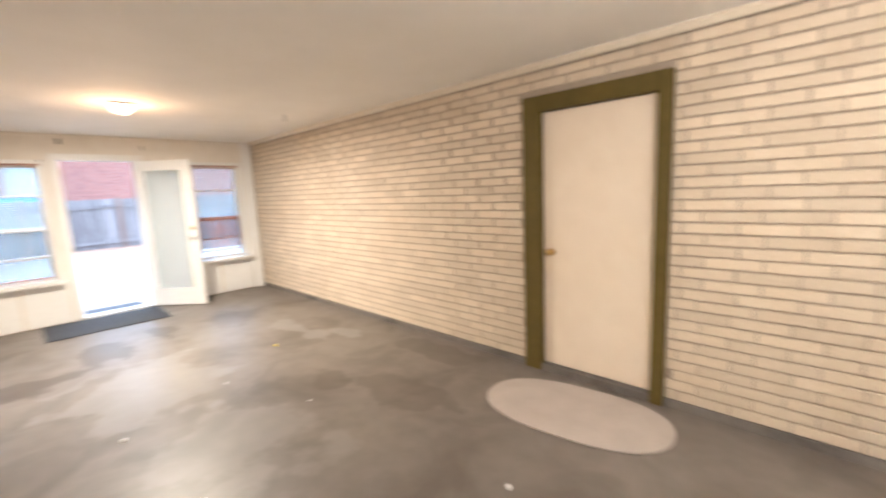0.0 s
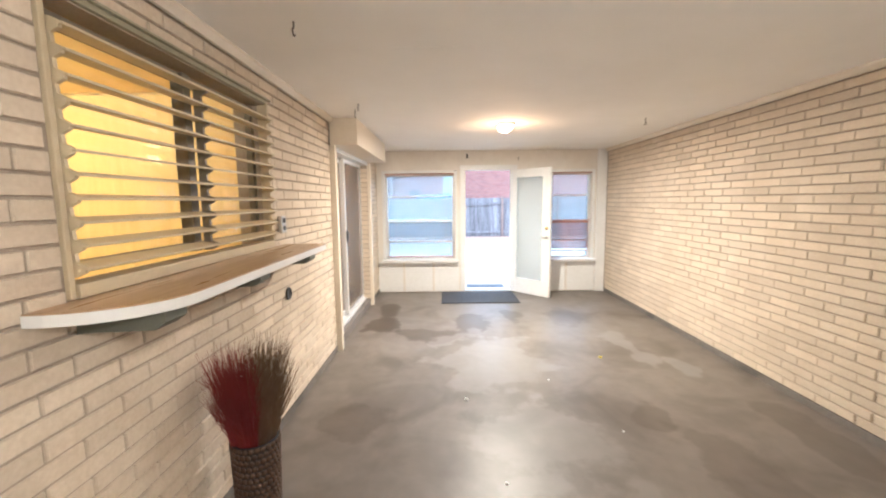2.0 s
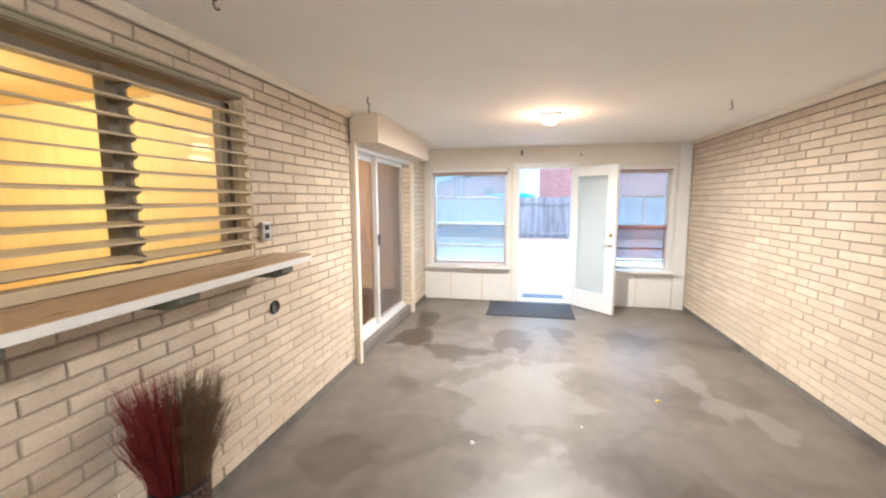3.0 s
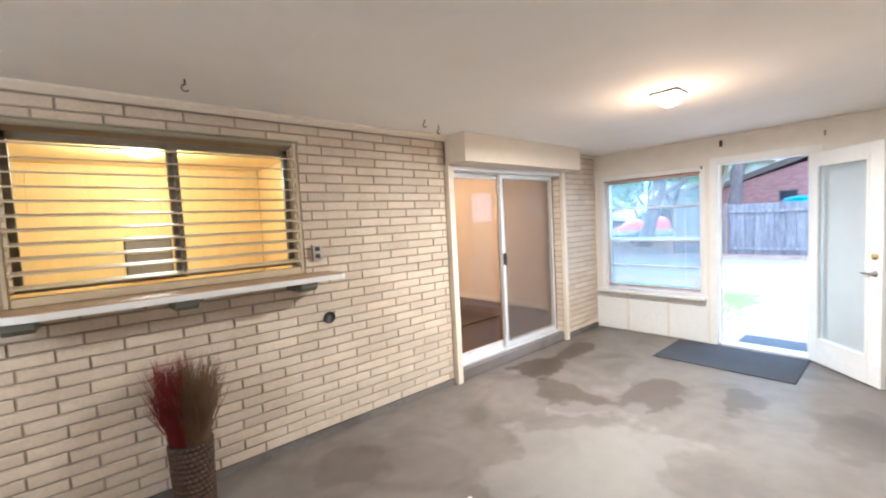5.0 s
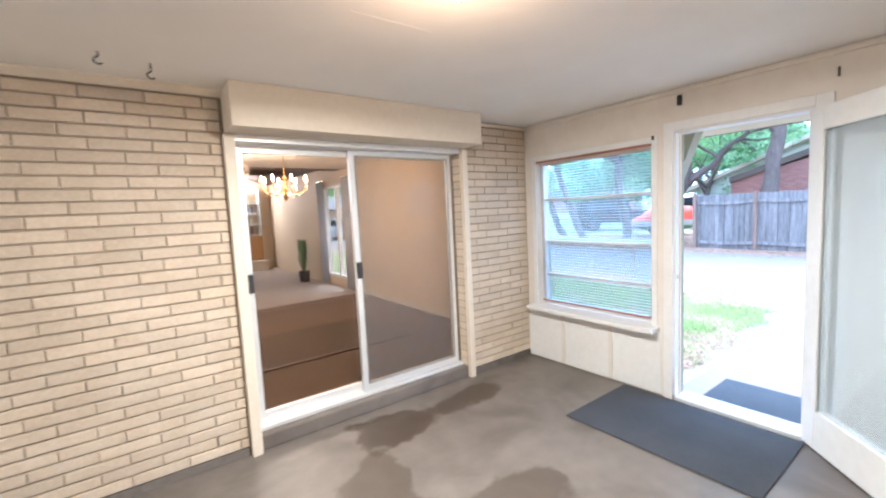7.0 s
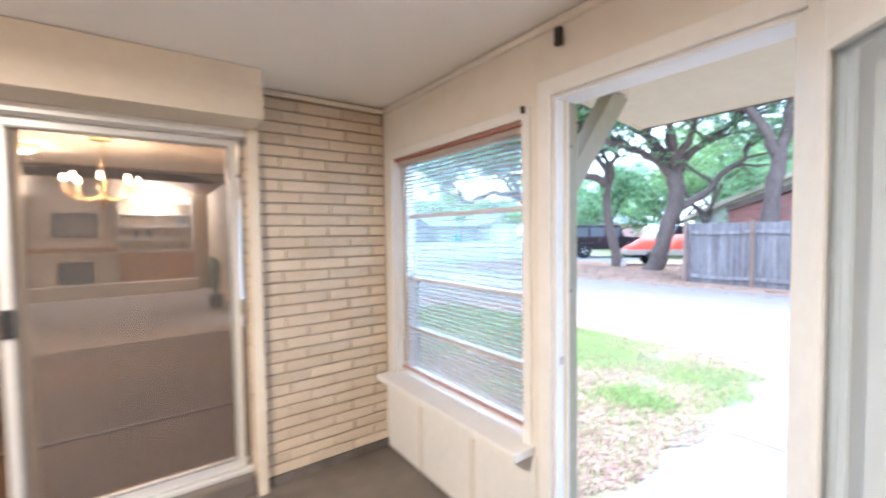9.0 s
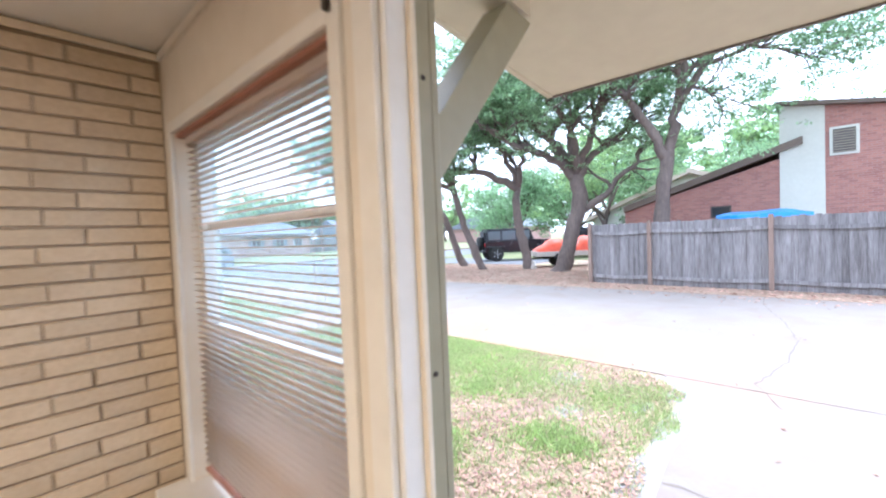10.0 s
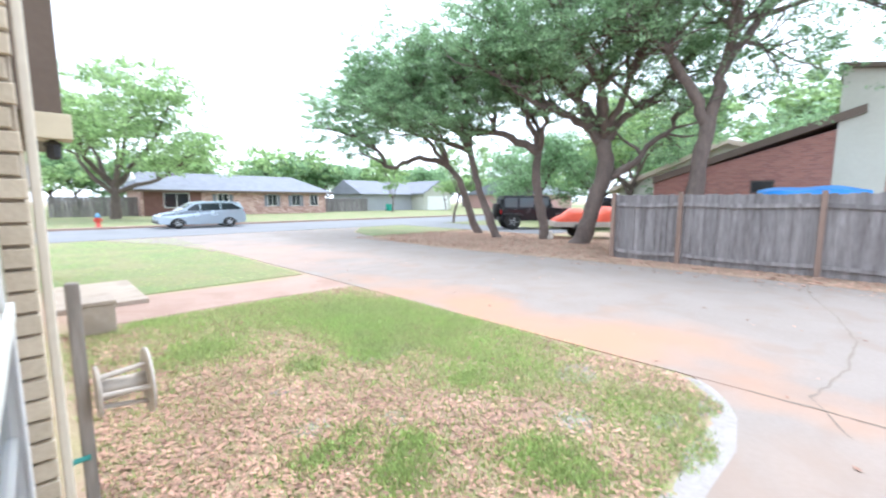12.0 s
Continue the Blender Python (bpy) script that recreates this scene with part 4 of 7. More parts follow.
# ---------------------------------------------------------------- basket of twigs
bk = thing("twig_basket", "tall woven wicker basket holding bundles of red and brown twigs", "basket", (-1.615, -0.12, 0))
prof = [(0.0, 0.0), (0.085, 0.0), (0.095, 0.06), (0.098, 0.2), (0.105, 0.36), (0.112, 0.40), (0.10, 0.40), (0.09, 0.3), (0.0, 0.28)]
part("basket_core", lathe(prof, seg=24), BLACK, bk)
bm = bmesh.new()
for r in range(13):
    for c in range(26):
        a = 2 * math.pi * (c + 0.5 * (r % 2)) / 26
        rad = 0.1 + 0.012 * r / 13
        m = Matrix.Translation((rad * math.cos(a), rad * math.sin(a), 0.018 + r * 0.0305)) @ Matrix.Rotation(a, 4, "Z") @ Matrix.Diagonal((0.5, 1, 1, 1)) @ Matrix.Rotation(radians(35 * (1 if r % 2 else -1)), 4, "X")
        bmesh.ops.create_icosphere(bm, subdivisions=1, radius=0.0155, matrix=m)
tagged(part("woven_strands", bm, WICKER, bk), kind="stuff")


def twigs(count, cx, cy, lean, hgt, seed):
    rng = random.Random(seed)
    bm = bmesh.new()
    for i in range(count):
        a, rr = rng.uniform(0, 2 * math.pi), 0.052 * math.sqrt(rng.random())
        bx, by = cx + rr * math.cos(a), cy + rr * math.sin(a)
        top = hgt * rng.uniform(0.72, 1.08)
        sx, sy = lean[0] + 1.15 * rr * math.cos(a) * rng.uniform(0.5, 1.6), lean[1] + 1.15 * rr * math.sin(a) * rng.uniform(0.5, 1.6)
        pts = [Vector((bx, by, 0.29)), Vector((bx + sx * 0.3, by + sy * 0.3, 0.29 + (top - 0.29) * 0.5)), Vector((bx + sx + rng.uniform(-0.025, 0.025), by + sy + rng.uniform(-0.025, 0.025), top))]
        tube(bm, pts, [0.0028, 0.0022, 0.0006], 3)
        for j in range(3):
            base = pts[1].lerp(pts[2], rng.uniform(0.0, 0.7))
            tip = base + Vector((rng.uniform(-0.04, 0.04) + sx * 0.2, rng.uniform(-0.04, 0.04) + sy * 0.2, rng.uniform(0.05, 0.13)))
            tube(bm, [base, tip], [0.0013, 0.0004], 3)
    return bm


tagged(part("red_bundle", twigs(330, 0.03, -0.028, (0.042, -0.025), 0.82, 5), TWIG_RED, bk, "dark red dried twigs"), kind="stuff")
tagged(part("brown_bundle", twigs(330, -0.03, 0.026, (-0.036, 0.032), 0.84, 6), TWIG_TAN, bk, "brown dried twigs"), kind="stuff")

# ---------------------------------------------------------------- kitchen behind the louvres
KF = 0.115
KY = -3.95             # far kitchen wall
structure("kitchen_floor", boxes((-3.30, 1.7, KY, L - 0.22, -0.05, KF)), LAMINATE, "kitchen floor")
structure("kitchen_ceiling", boxes((-3.30, 1.7, KY, L - 0.22, 2.48, 2.6)), YELLOW, "yellow boarded kitchen ceiling")
structure("kitchen_wall_far", boxes((-3.30, 1.7, KY - 0.12, KY, -0.05, 2.6)), YELLOW, "yellow panelled kitchen wall")
structure("kitchen_wall_side", boxes((1.7, 1.8, -5.3, L - 0.2, -0.05, 2.6)), YELLOW, "yellow panelled kitchen wall")
structure("partition_facing", boxes((-3.412, -3.402, -4.30, L - 0.22, -0.05, 2.6)), BEIGEWALL, "beige painted dining side of the partition")
structure("kitchen_partition", boxes((-3.40, -3.30, -4.30, L - 0.22, -0.05, 2.6)), YELLOW, "yellow partition between kitchen and dining room")
rng = random.Random(19)
x = -3.29
i = 0
while x < 1.5:
    w = rng.choice((0.09, 0.12, 0.15, 0.19))
    i += 1
    structure(f"panel_board_{i}", boxes((x, x + w - 0.004, KY, KY + rng.uniform(0.010, 0.016), KF, 2.478), bevel=0.003), YELLOW, "yellow stained wall board")
    x += w
ov = thing("wall_oven", "dark grey oven set in the yellow kitchen wall", "oven", (-1.87, KY + 0.017, 1.04))
part("body", boxes((-0.25, 0.25, 0, 0.05, 0, 0.5), bevel=0.006), DARKMETAL, ov)
part("door", boxes((-0.235, 0.235, 0.05, 0.066, 0.02, 0.36), bevel=0.005), GREYFRAME, ov)
part("control_panel", boxes((-0.235, 0.235, 0.05, 0.06, 0.38, 0.485), bevel=0.003), GREYFRAME, ov)
part("handle", cyl(bmesh.new(), (-0.19, 0.09, 0.335), (0.19, 0.09, 0.335), 0.009, seg=10), NICKEL, ov)
for a in (-0.17, 0.17):
    part("handle_post", cyl(bmesh.new(), (a, 0.06, 0.335), (a, 0.09, 0.335), 0.007, seg=8), NICKEL, ov)
kl = thing("kitchen_ceiling_lamp", "round frosted kitchen ceiling lamp, lit", "ceiling lamp", (-1.76, -2.55, 2.48))
part("canopy", lathe([(0, 0), (0.17, 0), (0.17, -0.02), (0, -0.02)], seg=28), NICKEL, kl, smooth=False)
s = part("shade", lathe([(0.16, -0.02), (0.15, -0.05), (0.11, -0.08), (0.05, -0.097), (0.0, -0.1)], seg=28), LAMPGLASS, kl, smooth=True)
s.visible_shadow = False

# ---------------------------------------------------------------- dining and living room behind the sliding door
structure("dining_floor", boxes((-6.65, -3.30, -4.5, L - 0.22, -0.05, KF)), CARPETB, "brown beige carpet of the dining room")
structure("living_floor", boxes((-6.65, 1.7, -10.6, -4.5, -0.05, KF - 0.004)), CARPET, "pale beige carpet of the living room")
structure("dining_ceiling", boxes((-6.75, -3.30, -4.9, L - 0.22, 2.46, 2.6)), CEIL, "white dining room ceiling")
structure("living_wall_far", boxes((-6.75, 1.7, -10.7, -10.6, -0.05, 4.4)), BEIGEWALL, "beige living room wall with the fireplace")
structure("living_wall_near", boxes((-3.3, 1.7, -5.4, -5.3, -0.05, 4.4), (-6.75, -3.30, -5.0, -4.9, 2.46, 4.4)), BEIGEWALL, "beige living room wall")
structure("living_wall_side", boxes((1.7, 1.8, -10.7, -5.3, -0.05, 4.4)), BEIGEWALL, "beige living room wall")
structure("living_wall_street", boxes(*[(-6.78, -6.65, a, b, c, d) for a, b, c, d in wall_cells(-10.7, L - 0.22, -0.05, 4.4, [(-6.15, -4.75, 0.3, 2.2)])]), BEIGEWALL, "beige wall with a tall window")
for nm, xa, za, xb, zb in (("vault_a", -6.75, 2.55, -2.5, 3.9), ("vault_b", -2.5, 3.9, 1.8, 2.55)):
    structure("living_ceiling_" + nm, prism([(xa, za), (xb, zb), (xb, zb + 0.12), (xa, za + 0.12)], "y", -10.7, -4.9), DARKBEAM, "dark stained vaulted ceiling")
structure("living_beam", boxes((-6.65, 1.7, -5.3, -5.12, 2.46, 2.66), bevel=0.006), DARKBEAM, "dark ceiling beam at the dining opening")
structure("living_beam_far", boxes((-6.65, 1.7, -8.0, -7.85, 2.62, 2.80), bevel=0.006), DARKBEAM, "dark ceiling tie beam")
structure("baseboard_dining", boxes((-6.65, -6.635, -4.7, L - 0.23, KF, KF + 0.09)), TRIM, "painted baseboard")

lw = thing("window_3", "tall sliding window with pale blue drapes", "window", (-6.70, -5.45, 0.3), kind="structure")
part("window_frame", boxes((-0.04, 0.05, -0.7, -0.65, 0, 1.9), (-0.04, 0.05, 0.65, 0.7, 0, 1.9), (-0.04, 0.05, -0.03, 0.03, 0, 1.9), (-0.04, 0.05, -0.65, 0.65, 1.85, 1.9), (-0.04, 0.05, -0.65, 0.65, 0, 0.05), bevel=0.003), WHITE, lw)
g = part("pane", boxes((-0.003, 0.003, -0.65, 0.65, 0.05, 1.85)), GLASS, lw)
g.visible_shadow = False
DRAPE = mat("pale_blue_drape", (0.55, 0.60, 0.72), (0.42, 0.48, 0.62), 0.8, 30, 4, 0.5, 0.1)
for y0, y1 in ((-6.3, -5.98), (-4.95, -4.6)):
    bm = bmesh.new()
    pts = []
    n = 40
    for i in range(n + 1):
        u = i / n
        pts.append((y0 + (y1 - y0) * u, -6.60 + 0.025 * math.sin(u * 30) + 0.008 * math.sin(u * 71)))
    for z in (0,):
        lo = [bm.verts.new((x, y, KF + 0.03)) for y, x in pts]
        hi = [bm.verts.new((x, y, 2.3)) for y, x in pts]
        for i in range(n):
            bm.faces.new((lo[i], lo[i + 1], hi[i + 1], hi[i]))
    r = bmesh.ops.extrude_face_region(bm, geom=list(bm.faces))
    bmesh.ops.translate(bm, vec=(0.006, 0, 0), verts=[v for v in r["geom"] if isinstance(v, bmesh.types.BMVert)])
    d = thing("drape", "pale blue pleated drape beside the tall window", "drape", (0, 0, 0), "drapes")
    part("cloth", bm, DRAPE, d, smooth=True)
    part("rod", cyl(bmesh.new(), (-6.60, y0 - 0.03, 2.31), (-6.60, y1 + 0.03, 2.31), 0.012, seg=10), BRASS, d)

rg = thing("dining_rug", "brown flat-woven rug with a dark bound edge", "rug", (-5.0, -2.13, KF))
part("field", boxes((-0.88, 0.88, -0.6, 0.6, 0.001, 0.012), bevel=0.003), CARPETD, rg)
part("border", boxes((-0.88, 0.88, 0.6, 0.645, 0.001, 0.016), bevel=0.003), DARKBEAM, rg)

ch = thing("chandelier", "glass chandelier with lit candle bulbs over the dining floor", "chandelier", (-4.95, -2.9, 2.46))
part("canopy", lathe([(0, 0), (0.11, 0), (0.1, -0.02), (0.03, -0.035), (0, -0.035)], seg=24), BRASS, ch, smooth=True)
part("chain", cyl(bmesh.new(), (0, 0, -0.03), (0, 0, -0.36), 0.008, seg=8), BRASS, ch)
part("column", lathe([(0, -0.34), (0.02, -0.35), (0.035, -0.42), (0.02, -0.5), (0.045, -0.56), (0.03, -0.64), (0, -0.68)], seg=20), BRASS, ch, smooth=True)
CRYSTAL = mat("cut_glass", (0.85, 0.8, 0.7), (0.7, 0.62, 0.5), 0.1, 30, 5, 0.5, 0, spec=0.8)
for i in range(8):
    a = 2 * math.pi * i / 8
    ca, sa = math.cos(a), math.sin(a)
    pts = [Vector((r * ca, r * sa, z)) for r, z in ((0.03, -0.56), (0.12, -0.60), (0.22, -0.57), (0.28, -0.51))]
    arm = part("arm", tube(bmesh.new(), pts, [0.008, 0.007, 0.006, 0.006], 8), BRASS, ch)
    part("candle", lathe([(0, -0.51), (0.03, -0.505), (0.012, -0.5), (0.011, -0.43), (0, -0.43)], (0.28 * ca, 0.28 * sa, 0), 10), CRYSTAL, arm)
    b = part("bulb", lathe([(0, -0.43), (0.014, -0.415), (0.016, -0.395), (0.006, -0.36), (0, -0.352)], (0.28 * ca, 0.28 * sa, 0), 10), BULB, arm, smooth=True)
    b.visible_shadow = False
    for j in range(3):
        part("crystal_drop", lathe([(0, -0.52 - j * 0.035), (0.009, -0.535 - j * 0.035), (0, -0.55 - j * 0.035)], ((0.28 - j * 0.05) * ca, (0.28 - j * 0.05) * sa, 0), 6), CRYSTAL, arm)

dl2 = thing("dining_ceiling_lamp", "round frosted flush ceiling lamp, lit", "ceiling lamp", (-4.27, -3.7, 2.46))
part("canopy", lathe([(0, 0), (0.14, 0), (0.14, -0.02), (0, -0.02)], seg=24), BRASS, dl2)
s = part("shade", lathe([(0.13, -0.02), (0.12, -0.05), (0.08, -0.08), (0.0, -0.095)], seg=24), LAMPGLASS, dl2, smooth=True)
s.visible_shadow = False

# fireplace wall
CREAMBRICK = mat("painted_hearth", (0.72, 0.64, 0.52), (0.62, 0.53, 0.41), 0.7, 20, 3, 0.6, 0.3)
fp = thing("fireplace", "cream painted fireplace with oak mantel and raised hearth", "fireplace", (-3.95, -10.6, KF - 0.004))
part("chimney_breast", boxes((-0.75, -0.33, 0, 0.22, 0, 2.6), (0.33, 0.75, 0, 0.22, 0, 2.6), (-0.33, 0.33, 0, 0.22, 0.82, 2.6)), CREAMBRICK, fp)
part("firebox", boxes((-0.33, 0.33, 0.005, 0.03, 0.3, 0.82), (-0.33, 0.33, 0.03, 0.2, 0.28, 0.31)), BLACK, fp, "black soot-dark firebox")
part("mantel", boxes((-0.8, 0.8, 0.22, 0.42, 1.05, 1.15), bevel=0.01), OAK, fp, "honey oak mantel beam")
part("hearth", boxes((-2.4, 1.75, 0.22, 0.62, 0, 0.3), bevel=0.012), CREAMBRICK, fp, "raised cream hearth")
tv = thing("framed_picture", "framed dark landscape picture over the mantel", "picture", (-3.98, -10.365, 1.5))
part("frame", boxes((-0.4, 0.4, 0, 0.03, 0, 0.56), bevel=0.008), DARKMETAL, tv)
part("picture", boxes((-0.35, 0.35, 0.03, 0.034, 0.05, 0.51)), mat("grey_landscape_print", (0.35, 0.33, 0.33), (0.08, 0.07, 0.07), 0.5, 6, 2.5, 1.0, 0), tv)


def bookcase(x0, x1, label):
    b = thing("bookcase", label, "bookcase", ((x0 + x1) / 2, -10.42, KF - 0.004), "built-in bookcases")
    h = (x1 - x0) / 2
    part("back", boxes((-h, h, -0.175, -0.16, 0.3, 2.35)), BEIGEWALL, b)
    for a in (-h, -0.01, h - 0.02):
        part("upright", boxes((a, a + 0.02, -0.16, 0.16, 0.3, 2.35)), WHITE, b)
    for z in (1.02, 1.32, 1.62, 1.92, 2.22):
        part("shelf", boxes((-h, h, -0.16, 0.15, z, z + 0.025), bevel=0.003), WHITE, b, "white shelf board")
    for i in range(3):
        w = 2 * h / 3
        d = part("door", boxes((-h + i * w + 0.005, -h + (i + 1) * w - 0.005, 0.16, 0.18, 0.42, 1.0), bevel=0.004), OAK, b, "honey oak cabinet door")
        part("knob", lathe([(0, 0), (0.012, 0.01), (0.012, 0.02), (0, 0.025)], (-h + (i + 0.85) * w, 0.18, 0.7), 8, "Y"), BRASS, d)
    part("base", boxes((-h, h, -0.16, 0.16, 0.3, 0.42)), OAK, b)
    t = part("light_tube", boxes((-h + 0.1, h - 0.1, 0.02, 0.08, 2.36, 2.40), bevel=0.008), COVE, b, "lit fluorescent tube")
    return b


bookcase(-3.15, -1.9, "built-in white bookcase with oak doors and lit tube")
bookcase(-6.3, -4.75, "built-in white bookcase with oak doors and lit tube")
rng = random.Random(11)
BOOKS = [mat(f"book_cover_{i}", c, None, 0.6, 20, 3, 0.4, 0.05) for i, c in enumerate(((0.6, 0.55, 0.48), (0.3, 0.12, 0.1), (0.12, 0.16, 0.24), (0.5, 0.4, 0.25)))]
for x0, x1 in ((-3.1, -1.95), (-6.25, -4.8)):
    for z in (1.045, 1.345, 1.645, 1.945):
        x = x0 + rng.uniform(0.05, 0.3)
        while x < x1 - 0.1:
            w = rng.uniform(0.03, 0.06)
            if rng.random() < 0.5 and abs(x - (x0 + x1) / 2) > 0.06:
                hh = rng.uniform(0.16, 0.24)
                solid("book", boxes((x, x + w, -10.5, -10.36, z + 0.001 + KF - 0.004, z + hh + KF - 0.004), bevel=0.003), rng.choice(BOOKS), "upright book on a white shelf", "book", group="books on the shelves")
            else:
                x += rng.uniform(0.03, 0.22)
            x += w + 0.002
rail = thing("oak_rail", "short oak rail and newel post by the living room", "railing", (-3.2, -4.75, KF))
part("newel", boxes((-0.05, 0.05, -0.05, 0.05, 0, 0.95), bevel=0.006), OAK, rail)
part("cap_board", boxes((-0.08, 0.5, -0.09, 0.09, 0.95, 0.985), bevel=0.006), OAK, rail)
part("far_post", boxes((0.40, 0.48, -0.05, 0.05, 0, 0.95), bevel=0.006), OAK, rail)
pl = thing("house_plant", "slim green potted plant by the tall window", "plant", (-6.35, -6.85, KF - 0.004))
part("pot", lathe([(0, 0), (0.1, 0), (0.13, 0.24), (0.12, 0.24), (0.1, 0.2), (0, 0.2)], seg=18), BLACK, pl, smooth=True)
bm = bmesh.new()
rng = random.Random(3)
for i in range(60):
    a, t = rng.uniform(0, 6.28), rng.uniform(0.1, 0.28)
    z0_, z1_ = 0.2, rng.uniform(0.5, 1.0)
    p = [Vector((0.02 * math.cos(a), 0.02 * math.sin(a), z0_)), Vector((t * 0.5 * math.cos(a), t * 0.5 * math.sin(a), z1_)), Vector((t * math.cos(a), t * math.sin(a), z1_ - 0.05))]
    s_ = Vector((-math.sin(a), math.cos(a), 0)) * 0.018
    v = [bm.verts.new(q_) for q_ in (p[0], p[1] - s_, p[2], p[1] + s_)]
    bm.faces.new(v)
tagged(part("leaves", bm, LEAF, pl), kind="stuff")

# ---------------------------------------------------------------- the house seen from outside
structure("facade_wing", boxes(*[(-6.80, -6.782, a, b, c, d) for a, b, c, d in wall_cells(-10.7, -0.55, -0.12, 2.55, [(-6.2, -4.7, 0.25, 2.25)])]), BRICK_I, "cream brick facade of the house wing")
structure("brick_pier", boxes((-6.818, OUT - 0.001, -0.55, -0.372, -0.12, 2.35)), MORTAR, "cream brick pier beside the porch window")
structure("corner_trim", boxes((-6.86, -6.832, -0.62, -0.47, -0.10, 2.32), bevel=0.006), TRIM, "white corner board at the end of the brick pier")
structure("roof", boxes((-6.75, 2.2, -11.0, 4.2, 4.45, 4.6), (-6.75, 2.2, -0.4, 4.2, 2.52, 2.7)), SHINGLEB, "roof deck over the house")
structure("under_window_panel", boxes((OUT - 0.012, OUT - 0.002, -0.25, 1.02, -0.08, 0.525)), mat("grey_blue_panel", (0.16, 0.18, 0.22), None, 0.6, 20, 3, 0.5, 0.1), "grey-blue outer panel under the window")
structure("outer_mullion", boxes((OUT - 0.005, OUT - 0.001, -0.32, -0.18, -0.08, 2.12), bevel=0.003), OLIVE, "olive trim between window and brick")
structure("outer_head", boxes((OUT - 0.005, OUT - 0.001, -0.18, 1.04, 2.0, 2.12), bevel=0.003), OLIVE, "olive trim over the window")

canopy = thing("door_canopy", "cream boarded eave over the porch doorway with a brown drip edge", "eave", (-7.3, 2.9, 2.14), kind="structure")
part("soffit", prism([(OUT + 7.3, 0.12), (-0.53, 0.006), (-0.53, 0.10), (OUT + 7.3, 0.24)], "y", 0.87 - 2.9, 3.2), SOFFIT, canopy)
part("drip_edge", prism([(-0.545, 0.0), (-0.53, 0.0), (-0.53, 0.12), (-0.545, 0.12)], "y", 0.86 - 2.9, 3.2), FASCIA, canopy)
part("side_board", prism([(OUT + 7.3 - 0.01, 0.12), (-0.53, 0.0), (-0.53, 0.11), (OUT + 7.3 - 0.01, 0.25)], "y", 0.845 - 2.9, 0.869 - 2.9), SOFFIT, canopy)
part("lookout", prism([(OUT + 7.3, 0.07), (0.1, 0.03), (0.1, 0.085), (OUT + 7.3, 0.118)], "y", 1.05 - 2.9, 1.13 - 2.9), SOFFIT, canopy)
br = thing("eave_bracket", "olive painted diagonal eave bracket", "bracket", (OUT - 0.025, 1.09, 0), kind="structure")
part("strut", prism([(0.0, 1.66), (0.0, 1.80), (-0.30, 2.165), (-0.42, 2.150)], "y", -0.04, 0.04), OLIVE, br)

wing = thing("wing_eave", "dark brown eave end of the house wing with a cream beam", "eave", (-6.96, -3.6, 2.0), kind="structure")
part("fascia", boxes((-0.12, 0.16, -4.0, 0.1, 0.235, 1.4), bevel=0.01), FASCIA, wing)
part("beam_end", boxes((-0.17, 0.12, -0.15, 0.14, 0.02, 0.233), bevel=0.006), SOFFIT, wing, "cream painted beam end")
lan = thing("porch_lantern", "small black outdoor lantern under the eave", "lantern", (-7.0, -3.6, 2.02), "")
part("cap", lathe([(0, 0), (0.02, 0), (0.07, -0.04), (0.07, -0.05), (0, -0.05)], seg=12), BLACK, lan)
part("cage", lathe([(0.055, -0.05), (0.05, -0.15), (0.03, -0.17), (0, -0.17)], seg=8), BLACK, lan)

# ---------------------------------------------------------------- ground
structure("ground", boxes((-400, 300, -400, 300, -0.6, GROUND)), SOIL, "lawn and soil with fallen leaves")
structure("driveway", prism([(-11.0, 30), (-11.0, -6.0), (-10.9, -12), (-10.2, -16), (-8.6, -19.3), (-20.5, -19.3), (-18.2, -16.5), (-17.2, -13), (-16.95, -9), (-17.5, -3.4), (-17.6, 30)], "z", GROUND - 0.05, -0.088), DRIVEMAT, "pale cracked concrete driveway with rust stains")
path_pts = [(-10.985, 0.45), (-10.85, 0.62), (-10.65, 0.77), (-10.4, 0.88), (-9.9, 0.96), (-9.3, 0.93), (-8.6, 1.0), (OUT - 0.02, 0.98), (OUT - 0.02, 4.2), (-10.985, 4.2)]
structure("path", prism(path_pts, "z", GROUND - 0.05, -0.088), DRIVEMAT, "pale concrete path from the porch door")
structure("verge", prism([(-17.35, 30), (-17.3, 0), (-17.2, -3.4), (-16.6, -8.5), (-16.9, -12.4), (-18.6, -13.6), (-23.7, -13.2), (-23.7, 30)], "z", GROUND - 0.05, -0.084), VERGE, "brown leaf litter verge under the oaks")
structure("front_walk", prism([(-10.98, -5.0), (-10.5, -5.15), (-9.0, -5.3), (-7.2, -5.2), (-7.2, -6.85), (-9.6, -6.8), (-10.94, -6.55)], "z", GROUND - 0.05, -0.09), WALKMAT, "reddish concrete front walk")
structure("stoop", boxes((-8.0, -6.9, -8.4, -6.3, GROUND, -0.02), bevel=0.01), STOOP, "pale concrete stoop")
structure("lawn_strip", prism([(-20.6, -19.45), (-18.35, -16.5), (-17.4, -13.75), (-18.6, -13.85), (-23.75, -13.45), (-23.75, -19.45)], "z", GROUND - 0.05, -0.086), LAWN, "strip of thin grass between the driveways")
structure("lawn_side", boxes((-160, -27.6, -19.55, 60, GROUND - 0.05, -0.088)), LAWN, "neighbour's lawn behind the parked cars")
structure("road", boxes((-160, 120, -27.2, -19.6, GROUND - 0.05, -0.085)), ASPHALT, "pale grey asphalt street")
